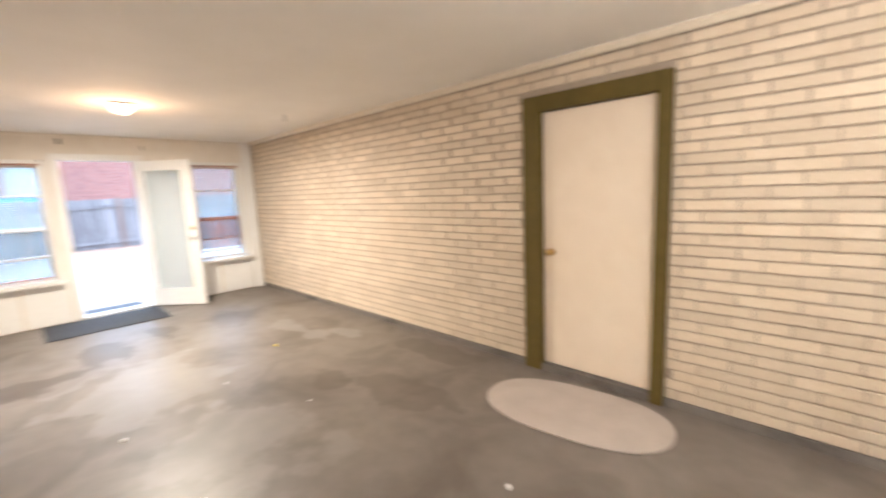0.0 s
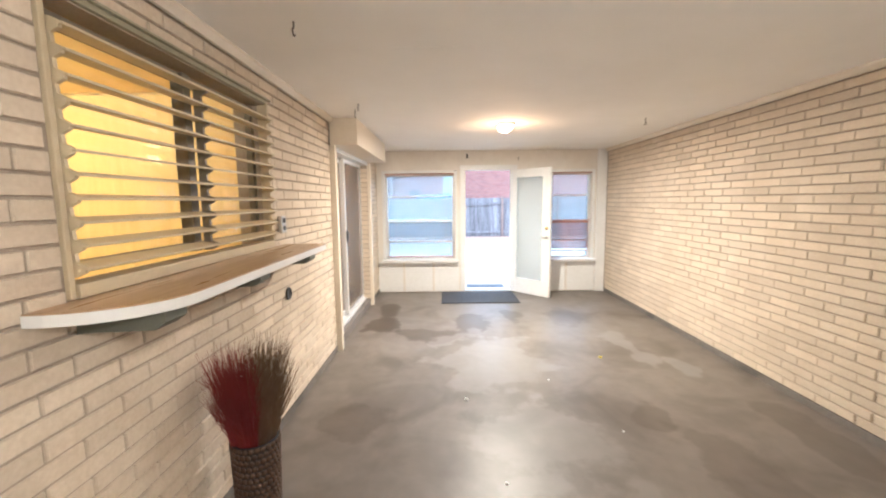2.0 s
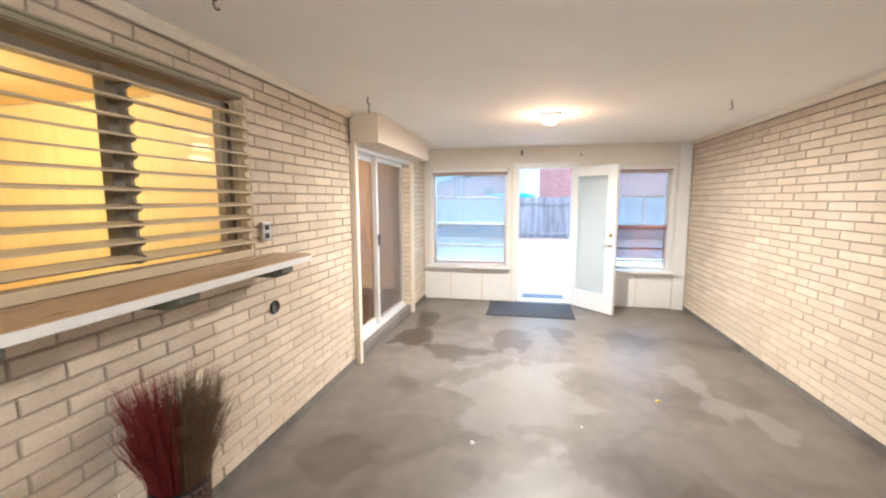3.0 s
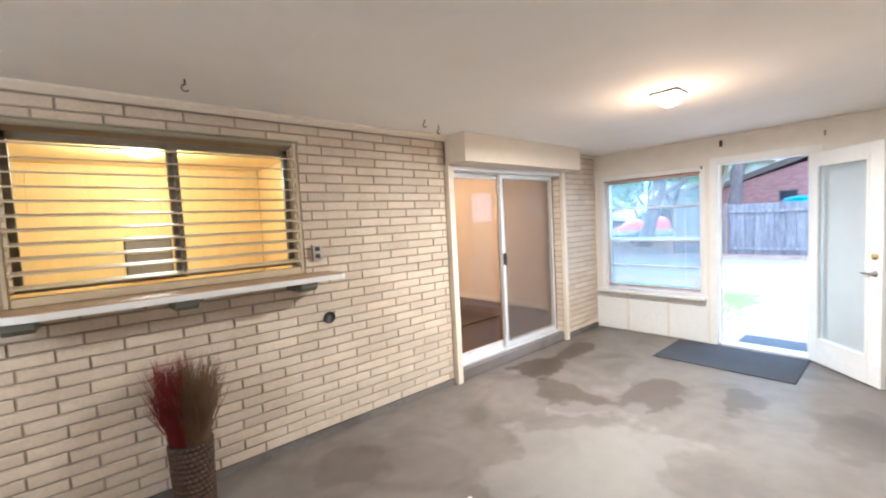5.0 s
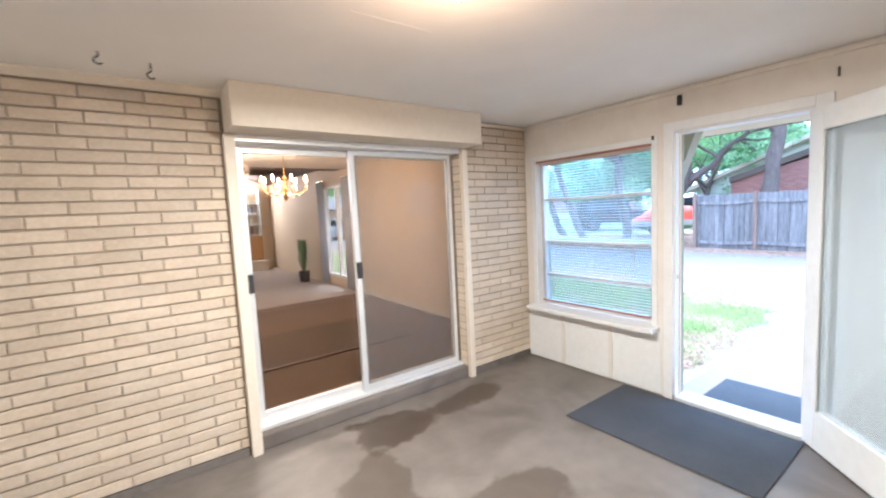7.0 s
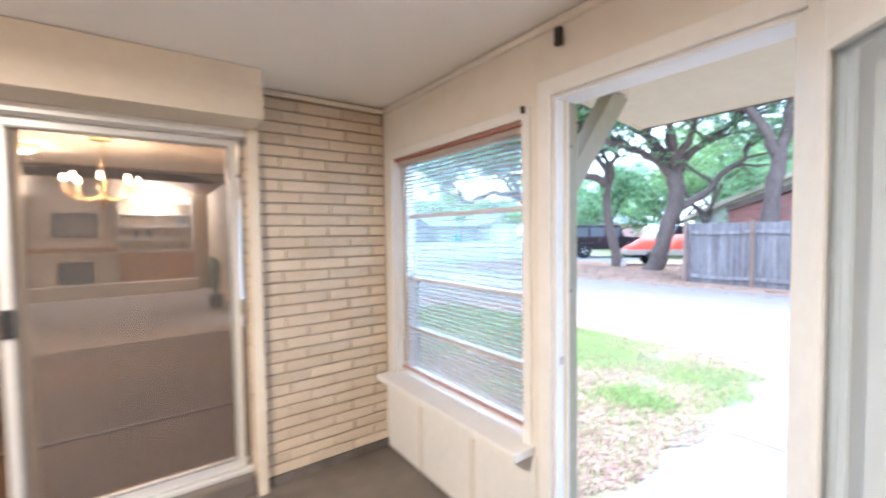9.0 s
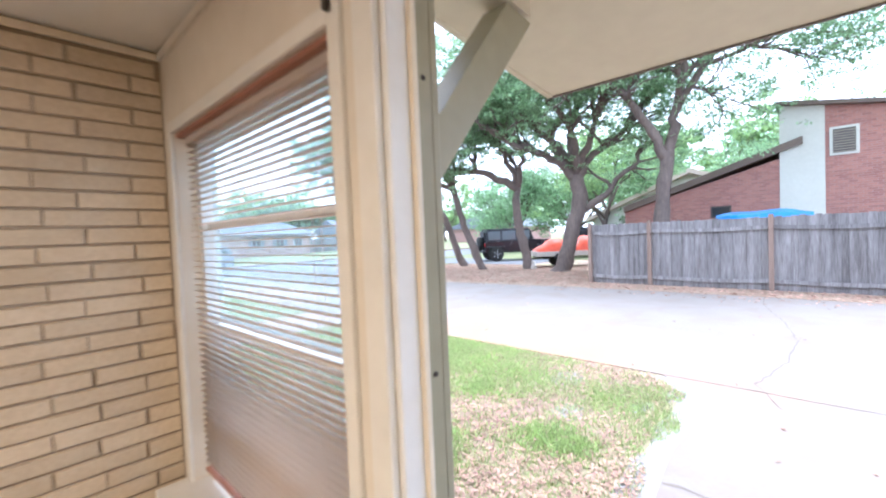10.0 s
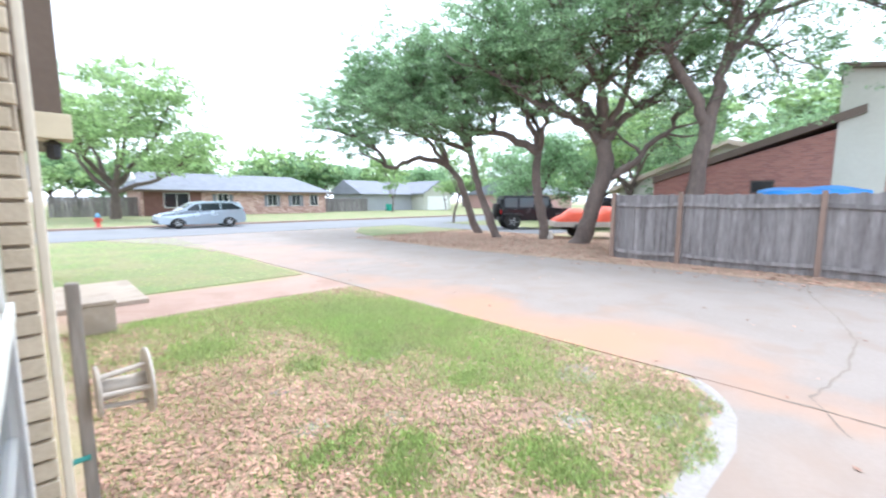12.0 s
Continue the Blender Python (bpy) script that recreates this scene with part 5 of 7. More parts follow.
structure("far_drive", boxes((-27.5, -23.8, -19.6, -9.0, GROUND - 0.05, -0.084)), ASPHALT, "neighbour's grey driveway")
structure("kerb_far", boxes((-160, 120, -27.5, -27.2, GROUND - 0.05, 0.03), bevel=0.02), WALKMAT, "concrete street kerb")
structure("lawn_far", boxes((-160, 120, -140, -27.5, GROUND - 0.05, -0.04)), LAWN, "green lawn across the street")
structure("lawn_front", prism([(-10.85, -7.0), (-10.8, -12), (-10.1, -15.9), (-8.4, -19.2), (25, -19.2), (25, -8.45), (-6.95, -8.45), (-8.05, -7.0)], "z", GROUND - 0.05, -0.085), LAWN, "front lawn between walk and street")


def crack(pts, w, name):
    bm = bmesh.new()
    prev = None
    rng = random.Random(len(pts))
    fine = []
    for (ax, ay), (bx, by) in zip(pts, pts[1:]):
        n = max(2, int(math.hypot(bx - ax, by - ay) / 0.12))
        for i in range(n):
            t = i / n
            fine.append((ax + (bx - ax) * t + rng.uniform(-0.016, 0.016), ay + (by - ay) * t + rng.uniform(-0.016, 0.016)))
    for x, y in fine:
        ww = w * rng.uniform(0.5, 1.3)
        cur = (bm.verts.new((x - ww, y - ww, -0.0855)), bm.verts.new((x + ww, y + ww, -0.0855)))
        if prev:
            bm.faces.new((prev[0], cur[0], cur[1], prev[1]))
        prev = cur
    structure(name, bm, CRACK, "thin dark crack in the concrete")


crack([(-10.62, 1.5), (-11.2, 1.25), (-12.2, 1.45), (-13.4, 1.5), (-14.6, 1.3), (-16.2, 0.9), (-17.8, 0.8)], 0.011, "crack_1")
crack([(-10.99, 0.86), (-10.99, 1.8), (-10.99, 4.0)], 0.011, "crack_2")
crack([(-11.0, -6.4), (-13.5, -6.9), (-17.9, -7.4)], 0.012, "crack_3")
crack([(-8.9, 0.98), (-8.9, 4.0)], 0.010, "crack_4")


def scatter(name, count, region, density, shape, material, label, seed):
    """Many small blades or leaves strewn over the ground as one piece of stuff."""
    rng = np.random.default_rng(seed)
    x0, x1, y0, y1 = region
    verts, faces = [], []
    made = 0
    while made < count:
        x, y = rng.uniform(x0, x1), rng.uniform(y0, y1)
        if rng.random() > density(x, y):
            continue
        made += 1
        k = len(verts)
        v, f = shape(rng, x, y)
        verts += v
        faces += [tuple(i + k for i in q) for q in f]
    me = bpy.data.meshes.new(name)
    me.from_pydata(verts, [], faces)
    me.materials.append(material)
    return tagged(new(name, me), label, name.replace("_", " "), kind="stuff")


def green(x, y):
    g = noise.noise(Vector((x * 0.55, y * 0.55, 3.7))) + 0.5 * noise.noise(Vector((x * 1.7, y * 1.7, 9.1)))
    g += 0.25 * min(1.0, max(0.0, (-1.5 - y) / 3)) - 0.35 * min(1.0, max(0.0, (x + 8.2) / 1.4)) + 0.3 * math.exp(-((x + 9.2) ** 2 + (y + 0.9) ** 2) / 0.5)
    for cx, cy, r in CLUMPS:
        g += 0.9 * math.exp(-((x - cx) ** 2 + (y - cy) ** 2) / (r * r))
    return g


CLUMPS = [(-7.94, -0.82, 0.16), (-8.47, -0.54, 0.2), (-8.95, 0.1, 0.22), (-9.54, -2.73, 0.4), (-9.26, -2.1, 0.25), (-7.98, -3.35, 0.4), (-9.52, -0.97, 0.15), (-8.57, -2.25, 0.2), (-8.22, -0.88, 0.15), (-8.96, 0.4, 0.15), (-8.19, -0.35, 0.18), (-9.9, -3.6, 0.6)]


def path_edge(x):
    """Where the porch path meets the lawn."""
    edge = sorted(path_pts[:8])
    return float(np.interp(x, [p[0] for p in edge], [p[1] for p in edge]))


def in_lawn(x, y):
    edge = path_edge(x) - 0.12 + 0.05 * math.sin(x * 7) + 0.12 * noise.noise(Vector((x * 2.3, y * 2.3, 5.0)))
    return -10.95 < x < -6.95 and -5.15 < y < edge


def blade(h0, h1, w):
    def make(rng, x, y):
        v, f = [], []
        for b in range(4):
            a, h = rng.uniform(0, 6.28), rng.uniform(h0, h1)
            px, py = x + rng.normal(0, 0.03), y + rng.normal(0, 0.03)
            lx, ly = math.cos(a) * h * rng.uniform(0.3, 0.9), math.sin(a) * h * rng.uniform(0.3, 0.9)
            k = len(v)
            v += [(px - w * math.sin(a), py + w * math.cos(a), GROUND), (px + w * math.sin(a), py - w * math.cos(a), GROUND), (px + lx, py + ly, GROUND + h)]
            f.append((k, k + 1, k + 2))
        return v, f
    return make


def litter(s0, s1, z):
    def make(rng, x, y):
        s, a, t = rng.uniform(s0, s1), rng.uniform(0, 6.28), rng.uniform(-0.5, 0.5)
        ca, sa = math.cos(a) * s, math.sin(a) * s
        zz = z + 0.004
        return [(x - ca, y - sa, zz), (x + sa * 0.45, y - ca * 0.45, zz + abs(t) * s * 0.5), (x + ca, y + sa, zz + 0.006), (x - sa * 0.45, y + ca * 0.45, zz + abs(t) * s)], [(0, 1, 2, 3)]
    return make


scatter("grass", 34000, (-10.95, -6.95, -5.15, 1.0), lambda x, y: (0.16 + 0.8 * max(0.0, min(1.0, 1.1 * green(x, y) + 0.05))) * in_lawn(x, y), blade(0.02, 0.06, 0.0035), GRASS, "patchy green and straw grass blades", 1)
scatter("fallen_leaves", 36000, (-10.95, -6.95, -5.15, 1.0), lambda x, y: max(0.22, min(1.0, 0.6 - 1.0 * green(x, y))) * in_lawn(x, y), litter(0.008, 0.026, GROUND + 0.01), LITTER, "dry brown fallen leaves on the lawn", 2)
scatter("grass", 3400, (-10.6, -7.2, -4.6, 0.9), lambda x, y: min(1.0, sum(math.exp(-((x - cx) ** 2 + (y - cy) ** 2) / (r * r)) for cx, cy, r in CLUMPS)) * in_lawn(x, y), blade(0.025, 0.065, 0.008), GRASS, "bright green grass tufts in the lawn", 11)
scatter("grass", 16000, (-10.9, 4, -19, -7.0), lambda x, y: 1.0 if (x < -8.1 or y < -8.5) else 0.0, blade(0.02, 0.06, 0.004), GRASS, "short grass of the front lawn", 3)
scatter("fallen_leaves", 24000, (-23.5, -16.4, -14, 5), lambda x, y: (0.9 if x < -17.3 + 0.1 * max(0, -3.4 - y) else 0.12), litter(0.025, 0.055, -0.084), LITTER, "brown fallen leaves under the oaks", 4)
scatter("fallen_leaves", 140, (-17.9, -7.0, -10, 4), lambda x, y: 0.5 if x < -11 or y > 1 else 0.0, litter(0.02, 0.04, -0.088), LITTER, "stray dry leaves on the concrete", 5)

# pale bare soil along the path edge
SAND = mat("pale_sand", (0.36, 0.335, 0.32), (0.255, 0.225, 0.20), 0.95, 25, 4, 0.7, 0.4)


def patch(x, y, rx, ry, seed, name="bare_soil"):
    bm = bmesh.new()
    c = bm.verts.new((x, y, GROUND + 0.006))
    ring = []
    for i in range(28):
        a = 2 * math.pi * i / 28
        r = 1 + 0.45 * noise.noise(Vector((math.cos(a) * 1.5, math.sin(a) * 1.5, seed)))
        ring.append(bm.verts.new((x + rx * r * math.cos(a), y + ry * r * math.sin(a), GROUND + 0.001)))
    for i in range(28):
        bm.faces.new((c, ring[i], ring[(i + 1) % 28]))
    structure(name, bm, SAND, "pale bare sandy soil in the lawn")


for i, (x, y, rx, ry) in enumerate(((-10.3, -0.35, 0.28, 0.16), (-9.55, 0.05, 0.2, 0.13), (-10.0, 0.55, 0.16, 0.1), (-8.6, -0.9, 0.13, 0.08), (-8.1, -1.2, 0.14, 0.1), (-8.2, -1.9, 0.1, 0.07), (-10.6, 0.72, 0.35, 0.1), (-9.7, 0.84, 0.55, 0.09), (-8.8, 0.86, 0.5, 0.1), (-9.3, -2.0, 0.35, 0.2))):
    patch(x, y, rx, ry, i * 3.3)

bm = bmesh.new()
prev = None
for i in range(90):
    x = -10.93 + i * 0.045
    y = path_edge(x)
    near = 0.10 + 0.11 * noise.noise(Vector((x * 1.9, 2.0, 7.0))) + 0.06 * noise.noise(Vector((x * 9.0, 4.0, 1.0)))
    cur = [bm.verts.new((x, y - near, GROUND + 0.001)), bm.verts.new((x, y - near * 0.5, GROUND + 0.014)), bm.verts.new((x, y + 0.012, GROUND + 0.0135))]
    if prev:
        for k in (0, 1):
            bm.faces.new((prev[k], cur[k], cur[k + 1], prev[k + 1]))
    prev = cur
structure("sand_edge", bm, SAND, "pale washed sand along the path edge")

blk = thing("concrete_block", "pale beige concrete block standing beside the front walk", "block", (-7.27, -5.02, GROUND))
part("core", boxes((-0.17, 0.17, -0.17, 0.17, 0, 0.36), bevel=0.015), STOOP, blk)
part("cap", boxes((-0.19, 0.19, -0.19, 0.19, 0.36, 0.41), bevel=0.012), STOOP, blk, "slightly wider pale cap")

# ---------------------------------------------------------------- hose reel post
hp = thing("hose_reel_post", "grey weathered post carrying an empty white hose reel", "hose reel", (-6.935, -1.29, GROUND))
part("post", boxes((-0.028, 0.028, -0.028, 0.028, 0, 1.2), bevel=0.008), GREYWOOD, hp)
part("reel_drum", lathe([(0, -0.06), (0.055, -0.06), (0.05, -0.2), (0.055, -0.27), (0, -0.27)], (0, 0, 0.62), 20, "X"), PLASTICW, hp, smooth=True)
part("flange", lathe([(0, -0.05), (0.13, -0.05), (0.135, -0.062), (0.12, -0.068), (0, -0.066)], (0, 0, 0.62), 24, "X"), PLASTICW, hp)
part("flange", lathe([(0, -0.26), (0.17, -0.262), (0.18, -0.268), (0.175, -0.28), (0, -0.278)], (0, 0, 0.62), 24, "X"), PLASTICW, hp)
for i in range(5):
    a = 2 * math.pi * i / 5
    part("drum_rib", cyl(bmesh.new(), (-0.06, 0.08 * math.cos(a), 0.62 + 0.08 * math.sin(a)), (-0.27, 0.11 * math.cos(a), 0.62 + 0.11 * math.sin(a)), 0.014, seg=8), PLASTICW, hp)
part("tap", tube(bmesh.new(), [Vector((0.0, 0.03, 0.30)), Vector((0.06, 0.05, 0.31)), Vector((0.10, 0.05, 0.28))], [0.014, 0.014, 0.012], 8), mat("green_hose", (0.05, 0.30, 0.26)), hp, "short green hose end")

# ---------------------------------------------------------------- fence
fence = thing("wood_fence", "grey weathered board fence with brown posts", "fence", (-18.4, 0, GROUND))
FY0, FY1 = -3.45, 10.0
pk = mesh_of("picket", prism([(-0.073, 0), (0.073, 0), (0.073, 1.74), (0.05, 1.765), (-0.05, 1.765), (-0.073, 1.74)], "x", -0.03, -0.012), FENCEWOOD)
rng = random.Random(8)
side = 1
y = FY0 + 0.07
while y < FY1:
    o = new("picket", pk)
    o.parent = fence
    side = -side
    o.location = (side * 0.010 - 0.012 + rng.uniform(-0.003, 0.003), y, rng.uniform(-0.02, 0.015))
    o.rotation_euler = (rng.uniform(-0.003, 0.003), 0, 0)
    y += 0.1375
for z in (0.24, 1.52):
    for a, b in ((-3.45, -1.77), (-1.77, 0.88), (0.88, 3.4), (3.4, 5.9), (5.9, 8.4), (8.4, 10.0)):
        sag = rng.uniform(0.015, 0.05)
        low = [(a + 0.05 + (b - a - 0.1) * k / 8, z - sag * math.sin(math.pi * k / 8)) for k in range(9)]
        part("rail", prism([(u, v - 0.045) for u, v in low] + [(u, v + 0.045) for u, v in low[::-1]], "x", -0.012, 0.03), FENCEWOOD, fence)
for yy in (-3.45, -1.77, 0.88, 3.4, 5.9, 8.4):
    part("post", boxes((-0.012, 0.085, yy - 0.048, yy + 0.048, 0, 1.82), bevel=0.005), FENCEPOST, fence, "brown fence post")
fr2 = thing("fence_return", "weathered board fence running back from the corner", "fence", (-18.45, -3.5, GROUND))
for i in range(22):
    o = new("picket", pk)
    o.parent = fr2
    o.location = (-0.1 - i * 0.145, 0.0, rng.uniform(-0.02, 0.015))
    o.rotation_euler = (0, 0, radians(90))
for z in (0.24, 1.52):
    part("rail", boxes((-3.2, -0.04, 0.03, 0.07, z - 0.045, z + 0.045), bevel=0.004), FENCEWOOD, fr2)

# covered boat behind the fence
boat = thing("covered_boat", "boat under a bright blue tarp behind the fence", "boat", (-21.6, 0.45, GROUND))
bm = bmesh.new()
secs = []
for i in range(13):
    u = i / 12
    yy = -1.15 + 2.3 * u
    hw = 0.9 * (1 - abs(2 * u - 1.05) ** 3 * 0.6)
    top = 1.90 + 0.10 * math.sin(u * math.pi) + 0.03 * math.sin(u * 11)
    secs.append([bm.verts.new((x * hw, yy, z)) for x, z in ((-1, 1.05), (-1.02, 1.55), (-0.6, top - 0.1), (0, top), (0.6, top - 0.1), (1.02, 1.55), (1, 1.05))])
for a, b in zip(secs, secs[1:]):
    for j in range(6):
        bm.faces.new((a[j], b[j], b[j + 1], a[j + 1]))
bm.faces.new(secs[0][::-1]), bm.faces.new(secs[-1])
part("tarp", bm, BLUETARP, boat, "blue tarp")
part("hull", boxes((-0.75, 0.75, -1.1, 1.1, 0.45, 1.1), bevel=0.1), WHITE, boat)
for yy in (-0.8, 0.7):
    part("stand", boxes((-0.6, 0.6, yy - 0.08, yy + 0.08, 0, 0.45)), DARKMETAL, boat)

# ---------------------------------------------------------------- neighbour's brick house
nb = thing("brick_house", "low red brick house with sloping brown roof behind the fence", "house", (-24, 0, GROUND))
part("wall", prism([(-4.3, 0), (12, 0), (12, 3.2), (0.7, 3.72), (-4.3, 2.3)], "x", -6.0, 0.0), REDBRICK, nb, "red brick gable wall")
part("siding", prism([(0.72, 0), (1.85, 0), (1.85, 5.24), (0.74, 5.46)], "x", -0.2, 0.03), SIDING, nb, "cream siding panel")
part("upper_wall", prism([(1.85, 3.0), (12, 3.0), (12, 3.25), (1.85, 5.23)], "x", -6.0, 0.015), REDBRICK, nb)
part("verge", prism([(-4.3, 2.26), (1.32, 4.12), (1.32, 4.36), (-4.3, 2.50)], "x", -6.3, 0.18), FASCIA, nb, "brown roof verge")
part("upper_verge", prism([(0.62, 5.475), (12, 3.26), (12, 3.38), (0.62, 5.6)], "x", -6.3, 0.25), FASCIA, nb)
w = part("window", boxes((0.0, 0.04, -1.25, -0.62, 1.85, 2.28), bevel=0.004), DARKMETAL, nb, "small dark window")
part("pane", boxes((0.04, 0.046, -1.2, -0.67, 1.9, 2.23)), CARGLASS, w)
# dark sheet paints the shade behind the vent slats; nothing is cut open
part("vent_shade_sheet", boxes((0.051, 0.054, 2.03, 2.54, 3.69, 4.43)), DARKMETAL, nb, "dark sheet for the shade between the vent slats")
v = part("gable_vent", boxes((0.015, 0.05, 1.95, 2.62, 3.62, 4.5), bevel=0.004), SIDING, nb, "louvred gable vent")
for i in range(9):
    part("vent_slat", boxes((0.053, 0.075, 2.02, 2.55, 3.7 + i * 0.08, 3.735 + i * 0.08)), GREYFRAME, v)

nb2 = thing("cream_house", "cream gabled house behind the oaks", "house", (-34, -8.2, GROUND))
part("wall", prism([(-1.5, 0), (9, 0), (9, 3.1), (4.3, 4.8), (-1.5, 2.45)], "x", -6, 0), SIDING, nb2)
part("roof", prism([(-2.0, 2.12), (4.3, 4.68), (9.6, 2.8), (9.6, 3.05), (4.3, 4.94), (-2.0, 2.38)], "x", -6.4, 0.4), mat("pale_roof_edge", (0.5, 0.42, 0.33), (0.4, 0.33, 0.26), 0.8, 10, 1, 0.5, 0.1), nb2)


def small_window(parent, x, z, w, h, y):
    w, h = w * 1.15, h * 1.1
    f = part("window", boxes((x - w / 2, x + w / 2, y - 0.02, y + 0.05, z, z + h), bevel=0.01), WHITE, parent, "white framed window")
    part("pane", boxes((x - w / 2 + 0.07, x - 0.03, y + 0.05, y + 0.06, z + 0.07, z + h - 0.07)), CARGLASS, f)
    part("pane", boxes((x + 0.03, x + w / 2 - 0.07, y + 0.05, y + 0.06, z + 0.07, z + h - 0.07)), CARGLASS, f)


h1 = thing("ranch_house", "long mottled brick house with a grey hip roof across the street", "house", (-23.5, -46, -0.04))
part("wall", boxes((-9.5, 9.5, -8, 0, 0, 2.6)), MIXBRICK, h1, "mottled red and cream brick wall")
bm = bmesh.new()
lo = [bm.verts.new(p) for p in ((-10.1, 0.7, 2.5), (10.1, 0.7, 2.5), (10.1, -8.7, 2.5), (-10.1, -8.7, 2.5))]
hi = [bm.verts.new(p) for p in ((-7.0, -4, 4.4), (9.0, -4, 4.4))]
for f in ((lo[0], lo[1], hi[1], hi[0]), (lo[1], lo[2], hi[1]), (lo[2], lo[3], hi[0], hi[1]), (lo[3], lo[0], hi[0]), (lo[3], lo[2], lo[1], lo[0])):
    bm.faces.new(f)
part("roof", bm, SHINGLE, h1, "grey shingle hip roof")
part("fascia", boxes((-10.12, 10.12, 0.68, 0.74, 2.32, 2.52)), FASCIA, h1)
part("gable_end", prism([(-7.8, 2.5), (-0.2, 2.5), (-4, 4.3)], "x", 9.4, 9.55), WHITE, h1, "white gable end")
small_window(h1, 6.6, 0.75, 1.9, 1.35, 0.0)
for x in (2.4, -2.8, -5.6, -7.9):
    small_window(h1, x, 0.85, 0.95, 1.25, 0.0)
for x in (1.6, 3.2, -2.1, -3.5, -4.9, -6.3):
    part("shutter", boxes((x - 0.2, x + 0.2, 0.0, 0.05, 0.82, 2.12), bevel=0.01), SHINGLE, h1)
# flat sheet on the wall; the recess's shade is put into its darker colour
part("porch_recess_shade", boxes((4.4, 9.3, 0.0, 0.02, 0.0, 2.45)), mat("shaded_recess_brick", (0.20, 0.10, 0.08), (0.12, 0.06, 0.05), 0.9, 12, 2, 0.8, 0.2), h1)

h2 = thing("garage_house", "grey house with a white gabled garage", "house", (-50, -50, -0.04))
part("wall", boxes((-9, 9, -8, 0, 0, 2.6)), mat("grey_siding", (0.38, 0.39, 0.41), None, 0.8, 10, 1, 0.5, 0.1), h2)
part("roof", prism([(-8.8, 2.45), (0.8, 2.45), (-4, 4.6)], "x", -9.6, 9.6), SHINGLE, h2)
part("garage_wall", prism([(-6.6, 0), (-0.6, 0), (-0.6, 2.6), (-3.6, 4.3), (-6.6, 2.6)], "y", 0.0, 3.0), SIDING, h2, "white gabled garage front")
part("garage_roof", prism([(-7.2, 2.45), (-3.6, 4.45), (0.0, 2.45), (0.0, 2.65), (-3.6, 4.7), (-7.2, 2.65)], "y", -4, 3.4), SHINGLE, h2)
gd = part("garage_door", boxes((-5.9, -1.3, 3.0, 3.06, 0, 2.2), bevel=0.01), WHITE, h2, "white garage door")
for i in range(3):
    part("door_panel", boxes((-5.8, -1.4, 3.06, 3.08, 0.1 + i * 0.7, 0.72 + i * 0.7), bevel=0.01), WHITE, gd)
h3 = thing("far_house", "pink brick house with a grey roof in the distance", "house", (-75, -44, -0.04))
part("wall", boxes((-6, 6, -10, 6, 0, 2.7)), mat("pink_brick", (0.45, 0.28, 0.25), None, 0.9, 10, 1, 0.5, 0.1), h3)
part("roof", prism([(-10.8, 2.6), (6.8, 2.6), (-2, 5.4)], "x", -6.6, 6.6), SHINGLE, h3)
h4 = thing("street_house", "pale house at the far end of the street", "house", (1.5, -48, -0.04))
part("wall", boxes((-8, 8, -8, 0, 0, 2.7)), SIDING, h4)
part("roof", prism([(-8.8, 2.6), (0.8, 2.6), (-4, 4.8)], "x", -8.6, 8.6), SHINGLE, h4)
for nm, x0, x1, y in (("street_fence", -14.0, -7.5, -47.5), ("street_fence", -41.0, -33.4, -48.5)):
    f = thing(nm, "grey board fence beside the ranch house", "fence", ((x0 + x1) / 2, y, -0.04), "far fences")
    n = int((x1 - x0) / 0.3)
    me = mesh_of("picket", boxes((-0.14, 0.14, -0.015, 0.015, 0, 1.8)), FENCEWOOD)
    for i in range(n):
        o = new("picket", me)
        o.parent = f
        o.location = (-(x1 - x0) / 2 + 0.15 + i * 0.3, 0, rng.uniform(-0.02, 0.02))
    part("rail", boxes((-(x1 - x0) / 2, (x1 - x0) / 2, 0.015, 0.05, 1.4, 1.5)), FENCEWOOD, f)

# ---------------------------------------------------------------- vehicles


def wheel(parent, x, y, r, w, rim_r, spokes=7):
    s = 1 if y > 0 else -1
    t = part("wheel", lathe([(r * 0.55, -w / 2), (r * 0.92, -w / 2), (r, -w / 2 + 0.03), (r, w / 2 - 0.03), (r * 0.92, w / 2), (r * 0.55, w / 2)], (x, y, r), 26, "Y"), TYRE, parent, "black tyre", True)
    part("rim", lathe([(0, s * 0.04), (rim_r * 0.8, s * 0.05), (rim_r, s * w * 0.46), (rim_r * 0.97, s * w * 0.5), (rim_r * 0.9, s * w * 0.42), (0.06, s * w * 0.36), (0, s * w * 0.38)], (x, y, r), 22, "Y"), RIM, t, smooth=True)
    for i in range(spokes):
        a = 2 * math.pi * i / spokes
        part("spoke", cyl(bmesh.new(), (x + 0.04 * math.cos(a), y + s * w * 0.42, r + 0.04 * math.sin(a)), (x + rim_r * 0.95 * math.cos(a), y + s * w * 0.46, r + rim_r * 0.95 * math.sin(a)), 0.026, 0.02, 6), RIM, t)


